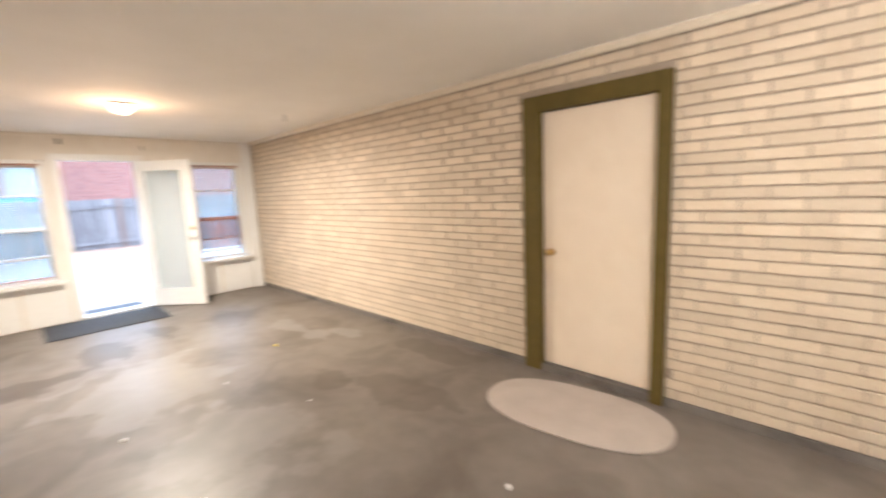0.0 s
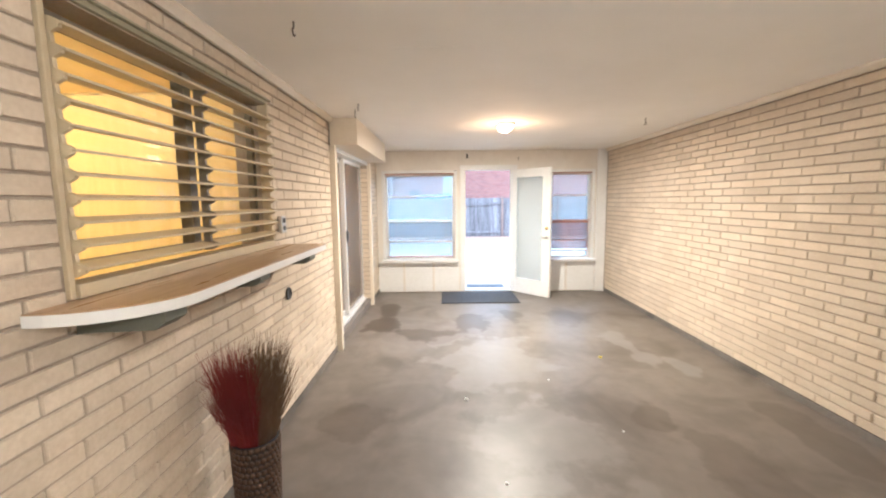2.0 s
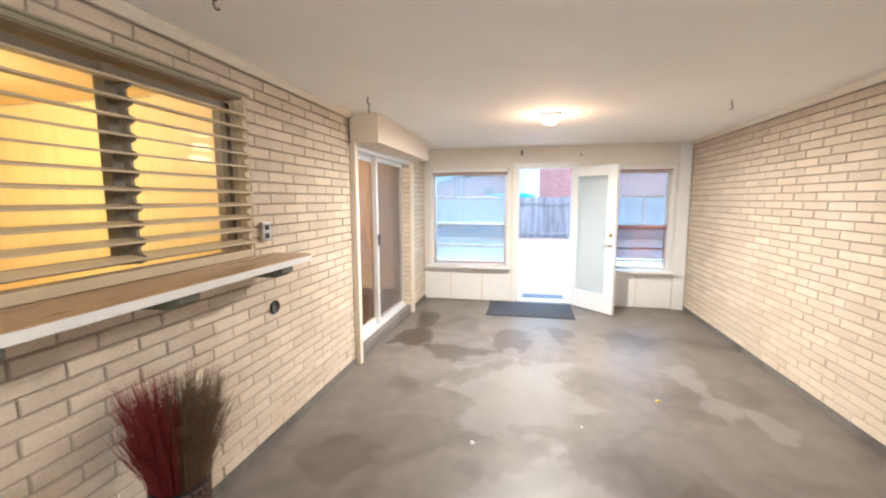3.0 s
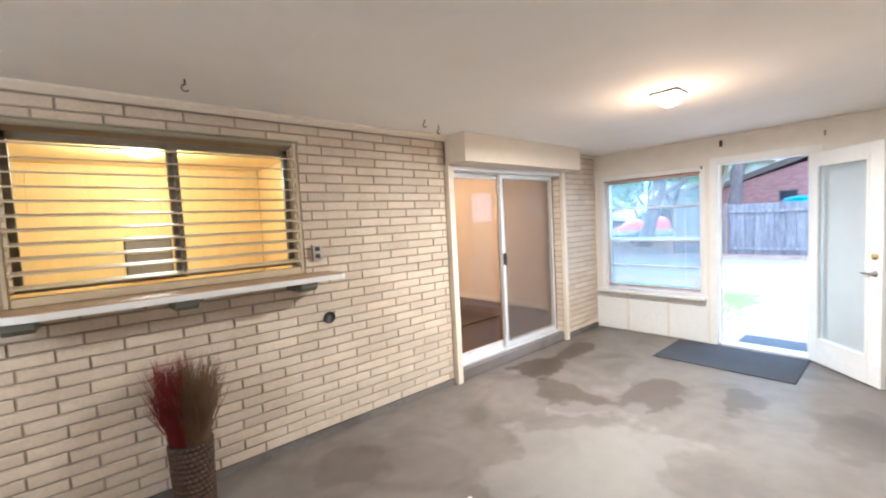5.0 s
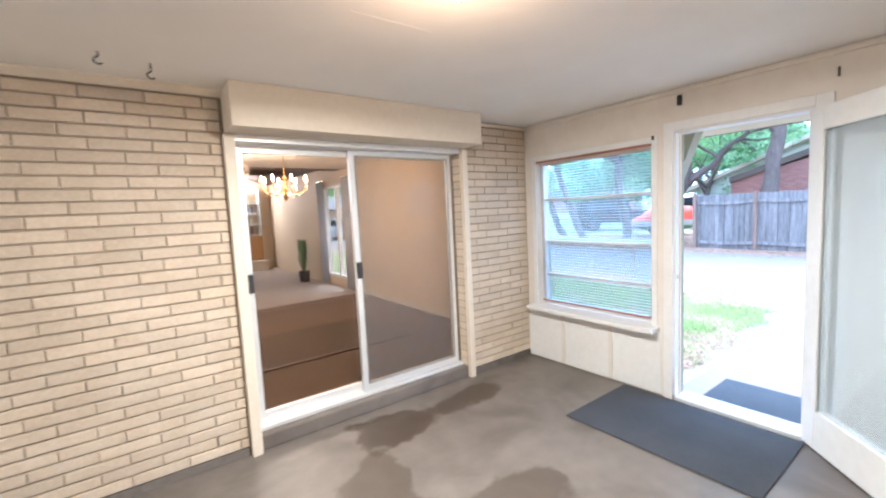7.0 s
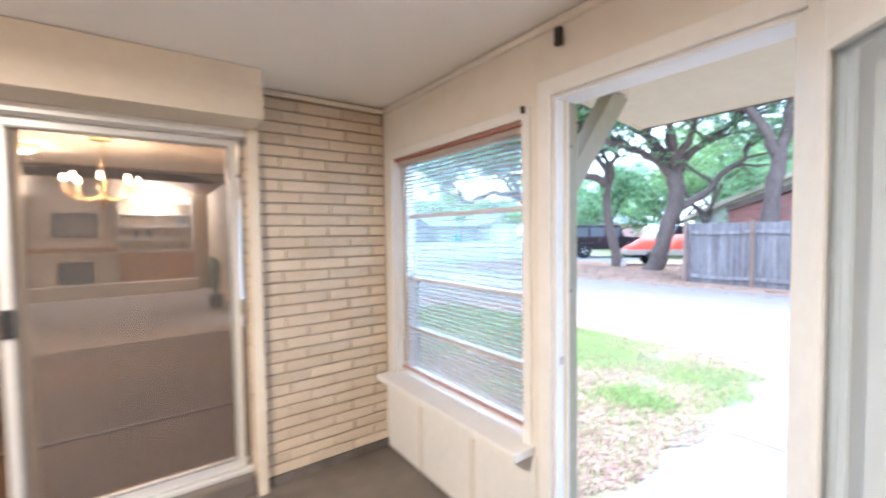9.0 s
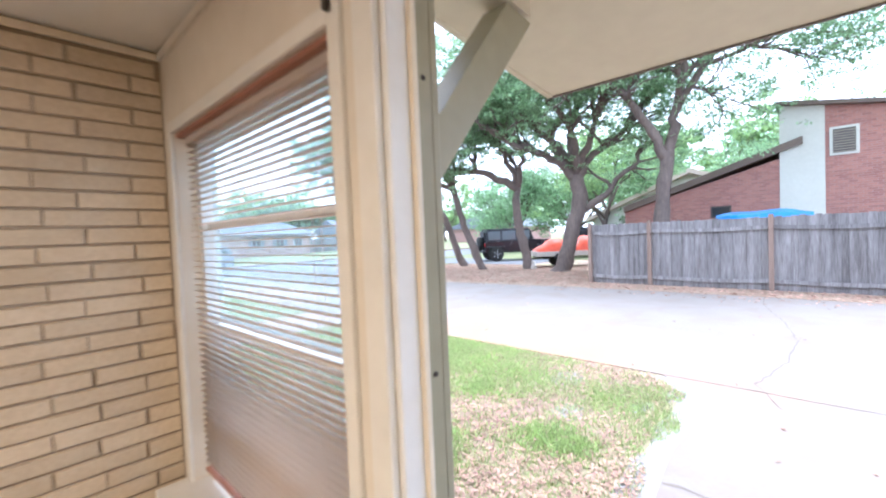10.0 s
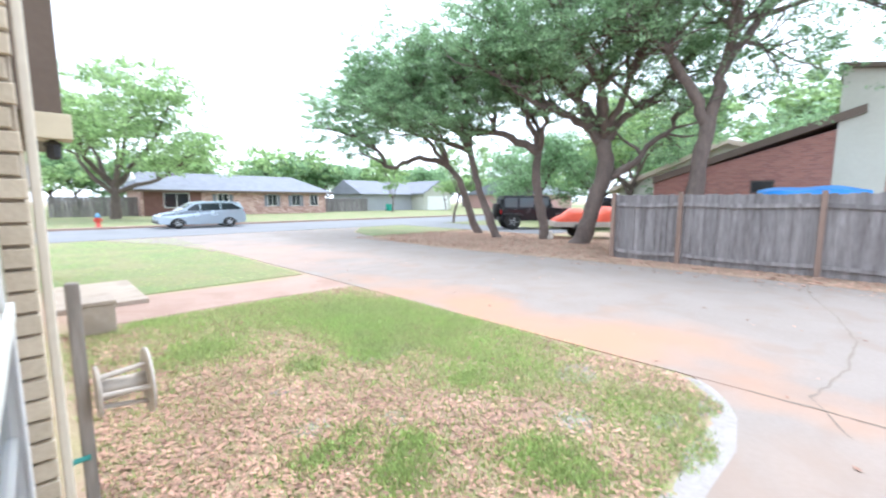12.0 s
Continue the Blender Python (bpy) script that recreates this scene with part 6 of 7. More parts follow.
def loft(outline, y_of, cap=True):
    """A car shell: a side outline of (x, z), mirrored at the half widths y_of(x, z), with soft shoulders."""
    bm = bmesh.new()
    rows = []
    for fy in (-1.0, -0.96, -0.8, 0.8, 0.96, 1.0):
        k = {1.0: 0.985, 0.96: 1.0, 0.8: 1.0}[abs(fy)]
        cx = sum(p[0] for p in outline) / len(outline)
        cz = sum(p[1] for p in outline) / len(outline)
        rows.append([bm.verts.new((cx + (x - cx) * k, fy * y_of(x, z), cz + (z - cz) * k)) for x, z in outline])
    n = len(outline)
    for a, b in zip(rows, rows[1:]):
        for i in range(n):
            bm.faces.new((a[i], a[(i + 1) % n], b[(i + 1) % n], b[i]))
    bm.faces.new(rows[0]), bm.faces.new(rows[-1][::-1])
    bmesh.ops.recalc_face_normals(bm, faces=bm.faces)
    return bm


van = thing("minivan", "silver blue minivan parked along the street", "van", (-13.8, -25.9, -0.085))
van.scale = (0.88, 0.88, 0.88)
body = [(2.55, 0.30), (2.60, 0.55), (2.52, 0.78), (2.2, 0.93), (1.45, 1.06), (0.55, 1.10), (-1.6, 1.16), (-2.45, 1.18), (-2.56, 0.9), (-2.6, 0.5), (-2.5, 0.30),
        (-1.98, 0.26), (-1.92, 0.45), (-1.72, 0.62), (-1.5, 0.68), (-1.28, 0.62), (-1.08, 0.45), (-1.02, 0.24), (1.08, 0.24), (1.14, 0.45), (1.34, 0.62), (1.55, 0.68), (1.78, 0.62), (1.96, 0.45), (2.02, 0.26)]
part("body", loft(body, lambda x, z: 0.97 - 0.10 * max(0, abs(x) - 1.7)), CARSILVER, van, smooth=False)
roofline = [(1.45, 1.05), (0.55, 1.62), (0.0, 1.72), (-1.4, 1.73), (-2.2, 1.66), (-2.48, 1.16)]
part("cabin", loft(roofline, lambda x, z: 0.92 - 0.28 * max(0, z - 1.1)), CARSILVER, van)
for s in (-1, 1):
    for gl_ in ([(1.12, 1.12), (0.52, 1.53), (0.28, 1.56), (0.28, 1.12)], [(0.2, 1.12), (0.2, 1.57), (-0.95, 1.6), (-0.95, 1.14)], [(-1.03, 1.14), (-1.03, 1.6), (-1.75, 1.58), (-2.2, 1.3), (-2.2, 1.18)]):
        bm = prism(gl_, "y", 0, 0.012)
        for v_ in bm.verts:
            v_.co.y = s * (0.925 - 0.28 * max(0, v_.co.z - 1.1) + v_.co.y)
        bmesh.ops.recalc_face_normals(bm, faces=bm.faces)
        part("side_window", bm, CARGLASS, van, "dark tinted side window")
    part("mirror", boxes((1.05, 1.2, s * 0.95, s * 1.12, 1.08, 1.2), bevel=0.03), CARSILVER, van)
    part("headlight", boxes((2.25, 2.5, s * 0.62, s * 0.88, 0.72, 0.84), bevel=0.03), RIM, van, "clear headlight")
    part("tail_light", boxes((-2.56, -2.42, s * 0.62, s * 0.86, 0.95, 1.15), bevel=0.02), REDLAMP, van)
    for x in (1.55, -1.5):
        wheel(van, x, s * 0.86, 0.34, 0.22, 0.24)
part("windscreen", prism([(1.42, 1.08), (0.6, 1.6), (0.63, 1.615), (1.46, 1.09)], "y", -0.74, 0.74), CARGLASS, van)
part("bumper", boxes((2.5, 2.62, -0.8, 0.8, 0.34, 0.5), bevel=0.03), BLACK, van)
part("door_handle", boxes((0.1, 0.26, 0.97, 0.985, 0.92, 0.95), bevel=0.005), CARSILVER, van)

jp = thing("offroad_car", "boxy black four-door off-road car parked by the oaks", "car", (-27.2, -11.7, -0.084))
jp.rotation_euler = (0, 0, radians(140))
jb = [(-2.05, 0.5), (-2.1, 1.1), (0.75, 1.12), (0.8, 1.2), (2.05, 1.12), (2.1, 0.62), (1.95, 0.5), (1.9, 0.78), (1.1, 0.8), (0.95, 0.5), (-0.95, 0.48), (-1.1, 0.8), (-1.85, 0.8), (-1.95, 0.5)]
part("body", prism(jb, "y", -0.78, 0.78), CARBLACK, jp)
part("cabin", loft([(0.85, 1.12), (0.6, 1.82), (0.4, 1.86), (-1.95, 1.86), (-2.06, 1.12)], lambda x, z: 0.78 - 0.08 * max(0, z - 1.1)), CARBLACK, jp)
for s in (-1, 1):
    for a, b in ((-1.9, -1.2), (-1.08, -0.3), (-0.18, 0.55)):
        part("side_window", boxes((a, b, s * 0.745, s * 0.785, 1.22, 1.72), bevel=0.004), JEEPGLASS, jp, "side window, sky reflection painted in as grey")
    for x in (-1.48, 1.5):
        part("fender", boxes((x - 0.55, x + 0.55, s * 0.76, s * 0.95, 0.80, 0.88), bevel=0.03), BLACK, jp)
        wheel(jp, x, s * 0.82, 0.42, 0.26, 0.26, 5)
    part("tail_light", boxes((-2.14, -2.08, s * 0.6, s * 0.76, 0.85, 1.05), bevel=0.01), REDLAMP, jp)
    part("headlight", lathe([(0, 0), (0.11, 0), (0.1, 0.04), (0, 0.05)], (2.08, s * 0.5, 0.95), 16, "X"), RIM, jp)
    part("mirror", boxes((0.55, 0.7, s * 0.8, s * 1.0, 1.2, 1.38), bevel=0.02), BLACK, jp)
part("rear_window", boxes((-2.1, -2.04, -0.55, 0.55, 1.25, 1.72), bevel=0.01), CARGLASS, jp)
part("spare_wheel", lathe([(0.1, -0.12), (0.40, -0.12), (0.42, -0.05), (0.42, 0.05), (0.40, 0.1), (0.1, 0.1)], (-2.24, 0.1, 1.0), 24, "X"), TYRE, jp, "rear-mounted spare tyre", True)
part("bumper", boxes((-2.25, -2.05, -0.75, 0.75, 0.5, 0.66), bevel=0.03), BLACK, jp)
part("bumper", boxes((2.05, 2.25, -0.75, 0.75, 0.5, 0.66), bevel=0.03), BLACK, jp)

pk2 = thing("pickup_truck", "dark grey pickup truck parked behind the off-road car", "pickup", (-30.0, -8.6, -0.1))
pk2.rotation_euler = (0, 0, radians(140))
part("body", prism([(-2.7, 0.45), (-2.7, 1.05), (2.2, 1.08), (2.65, 0.95), (2.7, 0.45)], "y", -0.92, 0.92), CARBLACK, pk2)
part("cabin", loft([(1.3, 1.08), (0.7, 1.75), (-0.7, 1.78), (-1.0, 1.06)], lambda x, z: 0.88 - 0.2 * max(0, z - 1.1)), CARBLACK, pk2)
for s in (-1, 1):
    part("side_window", boxes((-0.8, 0.75, s * 0.76, s * 0.86, 1.16, 1.6), bevel=0.01), CARGLASS, pk2)
    for x in (-1.7, 1.75):
        wheel(pk2, x, s * 0.84, 0.4, 0.26, 0.26, 5)

tr = thing("covered_trailer", "small grey trailer with an orange-red covered load under the oak", "trailer", (-23.7, -7.0, GROUND))
tr.rotation_euler = (0, 0, radians(132))
part("bed", boxes((-1.35, 1.35, -0.7, 0.7, 0.5, 0.72), bevel=0.02), PLASTICW, tr, "pale grey trailer bed")
bm = bmesh.new()
secs = []
for i in range(15):
    u = i / 14
    x = -1.25 + 2.5 * u
    h = 0.78 + 0.52 * max(math.exp(-((u - 0.36) / 0.26) ** 2), 1.15 * math.exp(-((u - 0.9) / 0.2) ** 2)) + 0.02 * math.sin(u * 31)
    secs.append([bm.verts.new((x, y_, z_)) for y_, z_ in ((-0.66, 0.70), (-0.62, 0.72 + (h - 0.72) * 0.55), (-0.3, h), (0.3, h - 0.02), (0.62, 0.72 + (h - 0.72) * 0.5), (0.66, 0.70))])
for a, b in zip(secs, secs[1:]):
    for j in range(5):
        bm.faces.new((a[j], a[j + 1], b[j + 1], b[j]))
bm.faces.new(secs[0]), bm.faces.new(secs[-1][::-1])
bmesh.ops.recalc_face_normals(bm, faces=bm.faces)
part("cover", bm, REDTARP, tr, "orange-red fabric cover", True)
for s in (-1, 1):
    wheel(tr, -0.2, s * 0.78, 0.27, 0.17, 0.16, 5)
    part("mudguard", prism([(-0.6, 0.42), (-0.5, 0.62), (0.1, 0.62), (0.2, 0.42), (0.14, 0.42), (0.06, 0.57), (-0.46, 0.57), (-0.54, 0.42)], "y", s * 0.70, s * 0.88), BLACK, tr)
part("drawbar", boxes((1.35, 2.2, -0.04, 0.04, 0.45, 0.52), bevel=0.01), DARKMETAL, tr)
part("jockey_stand", cyl(bmesh.new(), (2.1, 0, 0), (2.1, 0, 0.46), 0.03, seg=10), DARKMETAL, tr)
gn = solid("garden_ornament", lathe([(0, 0), (0.13, 0), (0.15, 0.08), (0.1, 0.18), (0.06, 0.24), (0.09, 0.3), (0.05, 0.37), (0, 0.38)], seg=16), PLASTICW, "small white garden ornament by the oak", "ornament", smooth=True)
gn.location = (-21.9, -7.5, GROUND)

hy = thing("fire_hydrant", "red fire hydrant with a blue top by the kerb", "hydrant", (-9.3, -28.2, -0.04))
part("barrel", lathe([(0, 0), (0.17, 0), (0.17, 0.05), (0.11, 0.07), (0.11, 0.5), (0.15, 0.52), (0.15, 0.56), (0, 0.56)], seg=16), HYDRANT, hy, smooth=True)
part("bonnet", lathe([(0.14, 0.56), (0.12, 0.68), (0.05, 0.75), (0.03, 0.82), (0, 0.82)], seg=16), HYBLUE, hy, "blue bonnet", True)
for s in (-1, 1):
    part("outlet_cap", lathe([(0, s * 0.10), (0.06, s * 0.10), (0.06, s * 0.2), (0, s * 0.2)], (0, 0, 0.42), 10, "X"), HYDRANT, hy)
bn = thing("wheeled_bin", "teal wheeled rubbish bin by the far garage", "bin", (-43.3, -46.5, -0.04))
part("bin_body", boxes((-0.3, 0.3, -0.35, 0.35, 0.05, 0.95), bevel=0.04), GREENBIN, bn)
part("lid", boxes((-0.33, 0.33, -0.4, 0.38, 0.95, 1.02), bevel=0.03), GREENBIN, bn)
for s in (-1, 1):
    part("wheel", lathe([(0, s * 0.28), (0.12, s * 0.28), (0.12, s * 0.34), (0, s * 0.34)], (0, -0.33, 0.12), 12, "X"), TYRE, bn)
tk = thing("white_truck", "white box truck in a drive across the street", "truck", (-3.8, -42.0, -0.04))
part("box", boxes((-1.2, 1.2, -3, 1.2, 0.7, 3.1), bevel=0.05), WHITE, tk)
part("cab", boxes((-1.1, 1.1, 1.2, 3.0, 0.5, 2.2), bevel=0.12), WHITE, tk)
part("windscreen", boxes((-0.95, 0.95, 2.96, 3.02, 1.3, 2.0), bevel=0.02), CARGLASS, tk)
for x in (-1.0, 1.0):
    for yy in (-2.0, 2.1):
        part("wheel", lathe([(0, -0.12), (0.4, -0.12), (0.42, 0), (0.4, 0.12), (0, 0.12)], (x, yy, 0.42), 18, "X"), TYRE, tk)

# ---------------------------------------------------------------- trees


def grow(rng, p, d, length, r0, r1, wander, lift, n=9):
    pts, rad = [p.copy()], [r0]
    q, v = p.copy(), d.normalized()
    for i in range(n):
        v = (v + Vector((rng.gauss(0, wander), rng.gauss(0, wander), rng.gauss(lift, wander)))).normalized()
        q = q + v * (length / n)
        pts.append(q.copy())
        rad.append(r0 + (r1 - r0) * (i + 1) / n)
    return pts, rad


def foliage(t, tips, seed, leaf_material, leaves, size, spread, sprays=5):
    """Leaves gathered in flat sprays round the twig ends, denser on the upper side."""
    g = np.random.default_rng(seed)
    pos = np.array([tuple(p) for p in tips])
    centre = pos[:, None, :] + g.normal(0, 1, (len(pos), sprays, 3)) * (spread * 0.8, spread * 0.8, spread * 0.34) + (0, 0, spread * 0.12)
    width = g.uniform(0.45, 1.0, (len(pos), sprays, 1)) * spread * 0.62
    pick, spray = g.integers(0, len(pos), leaves), g.integers(0, sprays, leaves)
    off = g.normal(0, 1, (leaves, 3))
    off *= (g.random((leaves, 1)) ** 0.4) / np.linalg.norm(off, axis=1)[:, None]
    off *= (1, 1, 0.42)
    c = centre[pick, spray] + off * width[pick, spray]
    a = g.normal(0, 1, (leaves, 3))
    a /= np.linalg.norm(a, axis=1)[:, None]
    b = np.cross(a, g.normal(0, 1, (leaves, 3)) + (0, 0, 1.2))
    b /= np.linalg.norm(b, axis=1)[:, None]
    s = g.uniform(0.6, 1.3, (leaves, 1)) * size
    v = np.stack([c - a * s, c + b * s * 0.45, c + a * s, c - b * s * 0.45], 1).reshape(-1)
    me = bpy.data.meshes.new("crown")
    me.vertices.add(leaves * 4)
    me.vertices.foreach_set("co", v.astype(np.float32))
    me.loops.add(leaves * 4)
    me.loops.foreach_set("vertex_index", np.arange(leaves * 4, dtype=np.int32))
    me.polygons.add(leaves)
    me.polygons.foreach_set("loop_start", np.arange(0, leaves * 4, 4, dtype=np.int32))
    me.update(calc_edges=True)
    me.materials.append(leaf_material)
    cr = new("crown", me)
    cr.parent = t
    tagged(cr, "dense small evergreen leaves", kind="stuff")


def branch_out(rng, bm, lp, lr, length, count, twig, tips, first=4, lift=0.25):
    n = len(lp) - 1
    for s in range(count):
        j = rng.randint(min(first, n - 1), n)
        dd = (lp[j] - lp[max(j - 2, 0)]).normalized()
        dd = (dd + Vector((rng.gauss(0, 0.65), rng.gauss(0, 0.65), rng.gauss(lift, 0.35)))).normalized()
        sp, sr = grow(rng, lp[j], dd, length * rng.uniform(0.7, 1.2), max(0.02, lr[j] * 0.7), 0.014, 0.24, 0.05, 7)
        tube(bm, sp, sr, 6)
        tips += [sp[5], sp[7]]
        for w_ in range(twig):
            kk = rng.randint(2, 7)
            d3 = (dd + Vector((rng.gauss(0, 0.8), rng.gauss(0, 0.8), rng.gauss(0.15, 0.5)))).normalized()
            tp, trr = grow(rng, sp[kk], d3, rng.uniform(0.6, 1.1), sr[kk] * 0.6, 0.007, 0.24, 0.03, 4)
            tube(bm, tp, trr, 4)
            tips.append(tp[4])


def oak(name, label, base, trunk_dir, trunk_len, r0, limbs, seed, leaf_material, leaves, size, spread=0.55, group="live oaks", sub=7, twig=2):
    rng = random.Random(seed)
    t = thing(name, label, "tree", base, group)
    pts, rad = grow(rng, Vector((0, 0, -0.15)), Vector(trunk_dir), trunk_len, r0, r0 * 0.62, 0.09, 0.02, 10)
    rad[0] *= 1.35
    part("trunk", tube(bmesh.new(), pts, rad, 12), BARK, t, "gnarled grey bark trunk", True)
    tips = []
    for f, az, el, length, rr in limbs:
        i = min(len(pts) - 1, int(f * (len(pts) - 1)))
        d = Vector((math.cos(radians(az)) * math.cos(radians(el)), math.sin(radians(az)) * math.cos(radians(el)), math.sin(radians(el))))
        lp, lr = grow(rng, pts[i], d, length, min(rr, rad[i] * 0.95), rr * 0.25, 0.17, 0.035, 12)
        bm = tube(bmesh.new(), lp, lr, 8)
        branch_out(rng, bm, lp, lr, length * 0.4, sub, twig, tips, 6)
        tips += [lp[-1], lp[-2]]
        part("limb", bm, BARK, t, "crooked grey limb", True)
    foliage(t, tips, seed, leaf_material, leaves, size, spread)
    return t


LFT, RGT, TO, AWAY = -45, 135, 46, 226
SIDE, NEAR = Vector((0.54, -0.84, 0)), Vector((0.84, 0.54, 0))


def bend(rng, way, r0, r1, wobble, step=0.28):
    """A crooked limb along a few turning points given as (towards the street, towards the porch, up)."""
    q = [SIDE * a + NEAR * b + Vector((0, 0, c)) for a, b, c in way]
    q = [q[0] * 2 - q[1]] + q + [q[-1] * 2 - q[-2]]
    pts = []
    for k in range(1, len(q) - 2):
        n = max(2, int((q[k + 1] - q[k]).length / step))
        for i in range(n):
            u = i / n
            p = 0.5 * (2 * q[k] + (q[k + 1] - q[k - 1]) * u + (2 * q[k - 1] - 5 * q[k] + 4 * q[k + 1] - q[k + 2]) * u * u + (3 * q[k] - q[k - 1] - 3 * q[k + 1] + q[k + 2]) * u ** 3)
            pts.append(p + Vector((rng.gauss(0, wobble), rng.gauss(0, wobble), rng.gauss(0, wobble))) * (1 if pts else 0))
    pts.append(q[-2])
    n = len(pts) - 1
    return pts, [(r0 + (r1 - r0) * i / n) * rng.uniform(0.9, 1.12) for i in range(n + 1)]


def gnarled_oak(label, base, trunk, r0, limbs, seed, leaves, size=0.055, spread=0.62):
    rng = random.Random(seed)
    t = thing("oak_tree", label, "tree", base, "live oaks")
    pts, rad = bend(rng, [(trunk[0][0], trunk[0][1], -0.15)] + trunk[1:], r0, r0 * 0.72, 0.02)
    rad[0] *= 1.4
    part("trunk", tube(bmesh.new(), pts, rad, 12), BARK, t, "gnarled grey bark trunk", True)
    tips = []
    for rr, count, way in limbs:
        lp, lr = bend(rng, way, rr, rr * 0.3, 0.035)
        bm = tube(bmesh.new(), lp, lr, 8)
        branch_out(rng, bm, lp, lr, 1.8, count + 3, 3, tips, int(len(lp) * 0.36), 0.25)
        tips += [lp[-1], lp[-2], lp[-3]]
        part("limb", bm, BARK, t, "crooked grey limb", True)
    foliage(t, tips, seed, LEAF, leaves, size, spread)


gnarled_oak("large live oak with a thick leaning trunk and many crooked limbs", (-21.44, -5.97, GROUND), [(0, 0, 0), (-0.4, 0, 1.3), (-0.75, 0, 2.7), (-0.7, 0, 3.8)], 0.34, [
    (0.15, 5, [(-0.75, 0, 2.3), (-1.5, 0.1, 2.75), (-2.2, 0.2, 3.5), (-2.9, 0.2, 4.1), (-3.0, 0.3, 4.7), (-3.8, 0.4, 4.95)]),
    (0.17, 9, [(-0.7, 0, 3.7), (-1.3, 0.3, 4.5), (-2.4, 0.6, 5.3), (-3.4, 0.6, 6.6)]),
    (0.20, 11, [(-0.7, 0, 3.7), (-0.3, 0, 4.3), (0.3, 0.2, 5.2), (1.2, 0.3, 6.0), (2.3, 0.4, 7.0)]),
    (0.18, 11, [(-0.7, 0, 3.6), (0.3, 0.3, 4.5), (1.6, 0.5, 5.0), (2.7, 0.6, 5.8), (4.0, 0.8, 6.5)]),
    (0.18, 12, [(-0.7, 0, 3.8), (-0.5, 0, 5.4), (-0.9, 0.2, 7.1), (-0.6, 0.2, 8.6)]),
    (0.15, 10, [(-0.7, 0, 3.8), (-0.4, 1.2, 5.2), (0.6, 2.2, 6.4), (1.4, 2.8, 7.6)]),
    (0.15, 10, [(-0.7, 0, 3.8), (-1.2, 1.3, 5.4), (-1.8, 2.2, 7.0), (-2.4, 2.6, 8.2)]),
    (0.14, 9, [(-0.7, 0, 3.8), (-0.2, -1.4, 5.4), (0.5, -2.6, 6.6), (1.8, -3.2, 7.4)])], 31, 92000)
gnarled_oak("live oak with a bent trunk and a long arching limb", (-21.93, -7.7, GROUND), [(0, 0, 0), (0.28, 0, 1.25), (0.5, 0, 2.65), (0.4, 0, 3.6)], 0.22, [
    (0.17, 10, [(0.4, 0, 3.5), (1.55, 0.2, 4.2), (2.7, 0.4, 4.45), (3.5, 0.5, 4.35), (4.6, 0.6, 4.9), (5.8, 0.7, 5.5)]),
    (0.14, 12, [(0.4, 0, 3.6), (0.8, 0.2, 4.8), (1.6, 0.3, 6.2), (2.3, 0.3, 7.4)]),
    (0.12, 10, [(0.4, 0, 3.6), (0.2, 0.9, 4.9), (0.9, 1.6, 6.2), (1.8, 2.1, 7.4)]),
    (0.12, 9, [(0.4, 0, 3.6), (0.6, -1.0, 5.0), (1.6, -1.8, 6.0), (3.0, -2.4, 6.9)])], 32, 60000)
gnarled_oak("live oak leaning towards the street with raised limbs", (-21.1, -9.56, GROUND), [(0, 0, 0), (0.64, 0, 1.45), (1.05, 0, 2.6), (1.3, 0, 3.8)], 0.19, [
    (0.13, 11, [(1.3, 0, 3.8), (1.9, 0.1, 4.7), (2.9, 0.2, 5.5), (3.9, 0.3, 6.3)]),
    (0.12, 9, [(1.3, 0, 3.7), (2.4, 0.3, 4.15), (3.4, 0.5, 4.4), (4.7, 0.6, 5.0)]),
    (0.11, 11, [(1.3, 0, 3.8), (1.2, 0.6, 5.0), (1.7, 1.0, 6.3), (2.4, 1.2, 7.2)]),
    (0.11, 9, [(1.3, 0, 3.8), (1.6, -0.9, 5.0), (2.6, -1.6, 6.2), (3.8, -2.0, 6.8)])], 33, 58000)
gnarled_oak("slender live oak with a low limb sweeping over the drive", (-22.39, -11.76, GROUND), [(0, 0, 0), (0.55, 0, 1.2), (1.0, 0, 2.6), (1.6, 0, 3.3)], 0.19, [
    (0.14, 9, [(1.6, 0, 3.3), (2.7, 0.2, 3.7), (3.8, 0.3, 3.4), (4.5, 0.3, 3.2), (5.2, 0.4, 4.1), (6.6, 0.5, 4.9), (8.6, 0.5, 5.3)]),
    (0.12, 12, [(1.6, 0, 3.3), (2.8, 0.2, 4.7), (4.4, 0.4, 5.6), (6.4, 0.5, 6.2)]),
    (0.11, 10, [(1.6, 0, 3.3), (2.2, 0.9, 4.8), (3.2, 1.6, 5.9), (4.4, 2.0, 6.6)]),
    (0.11, 9, [(1.6, 0, 3.3), (2.2, -1.0, 4.6), (3.6, -1.8, 5.6), (5.4, -2.2, 6.0)])], 34, 66000)
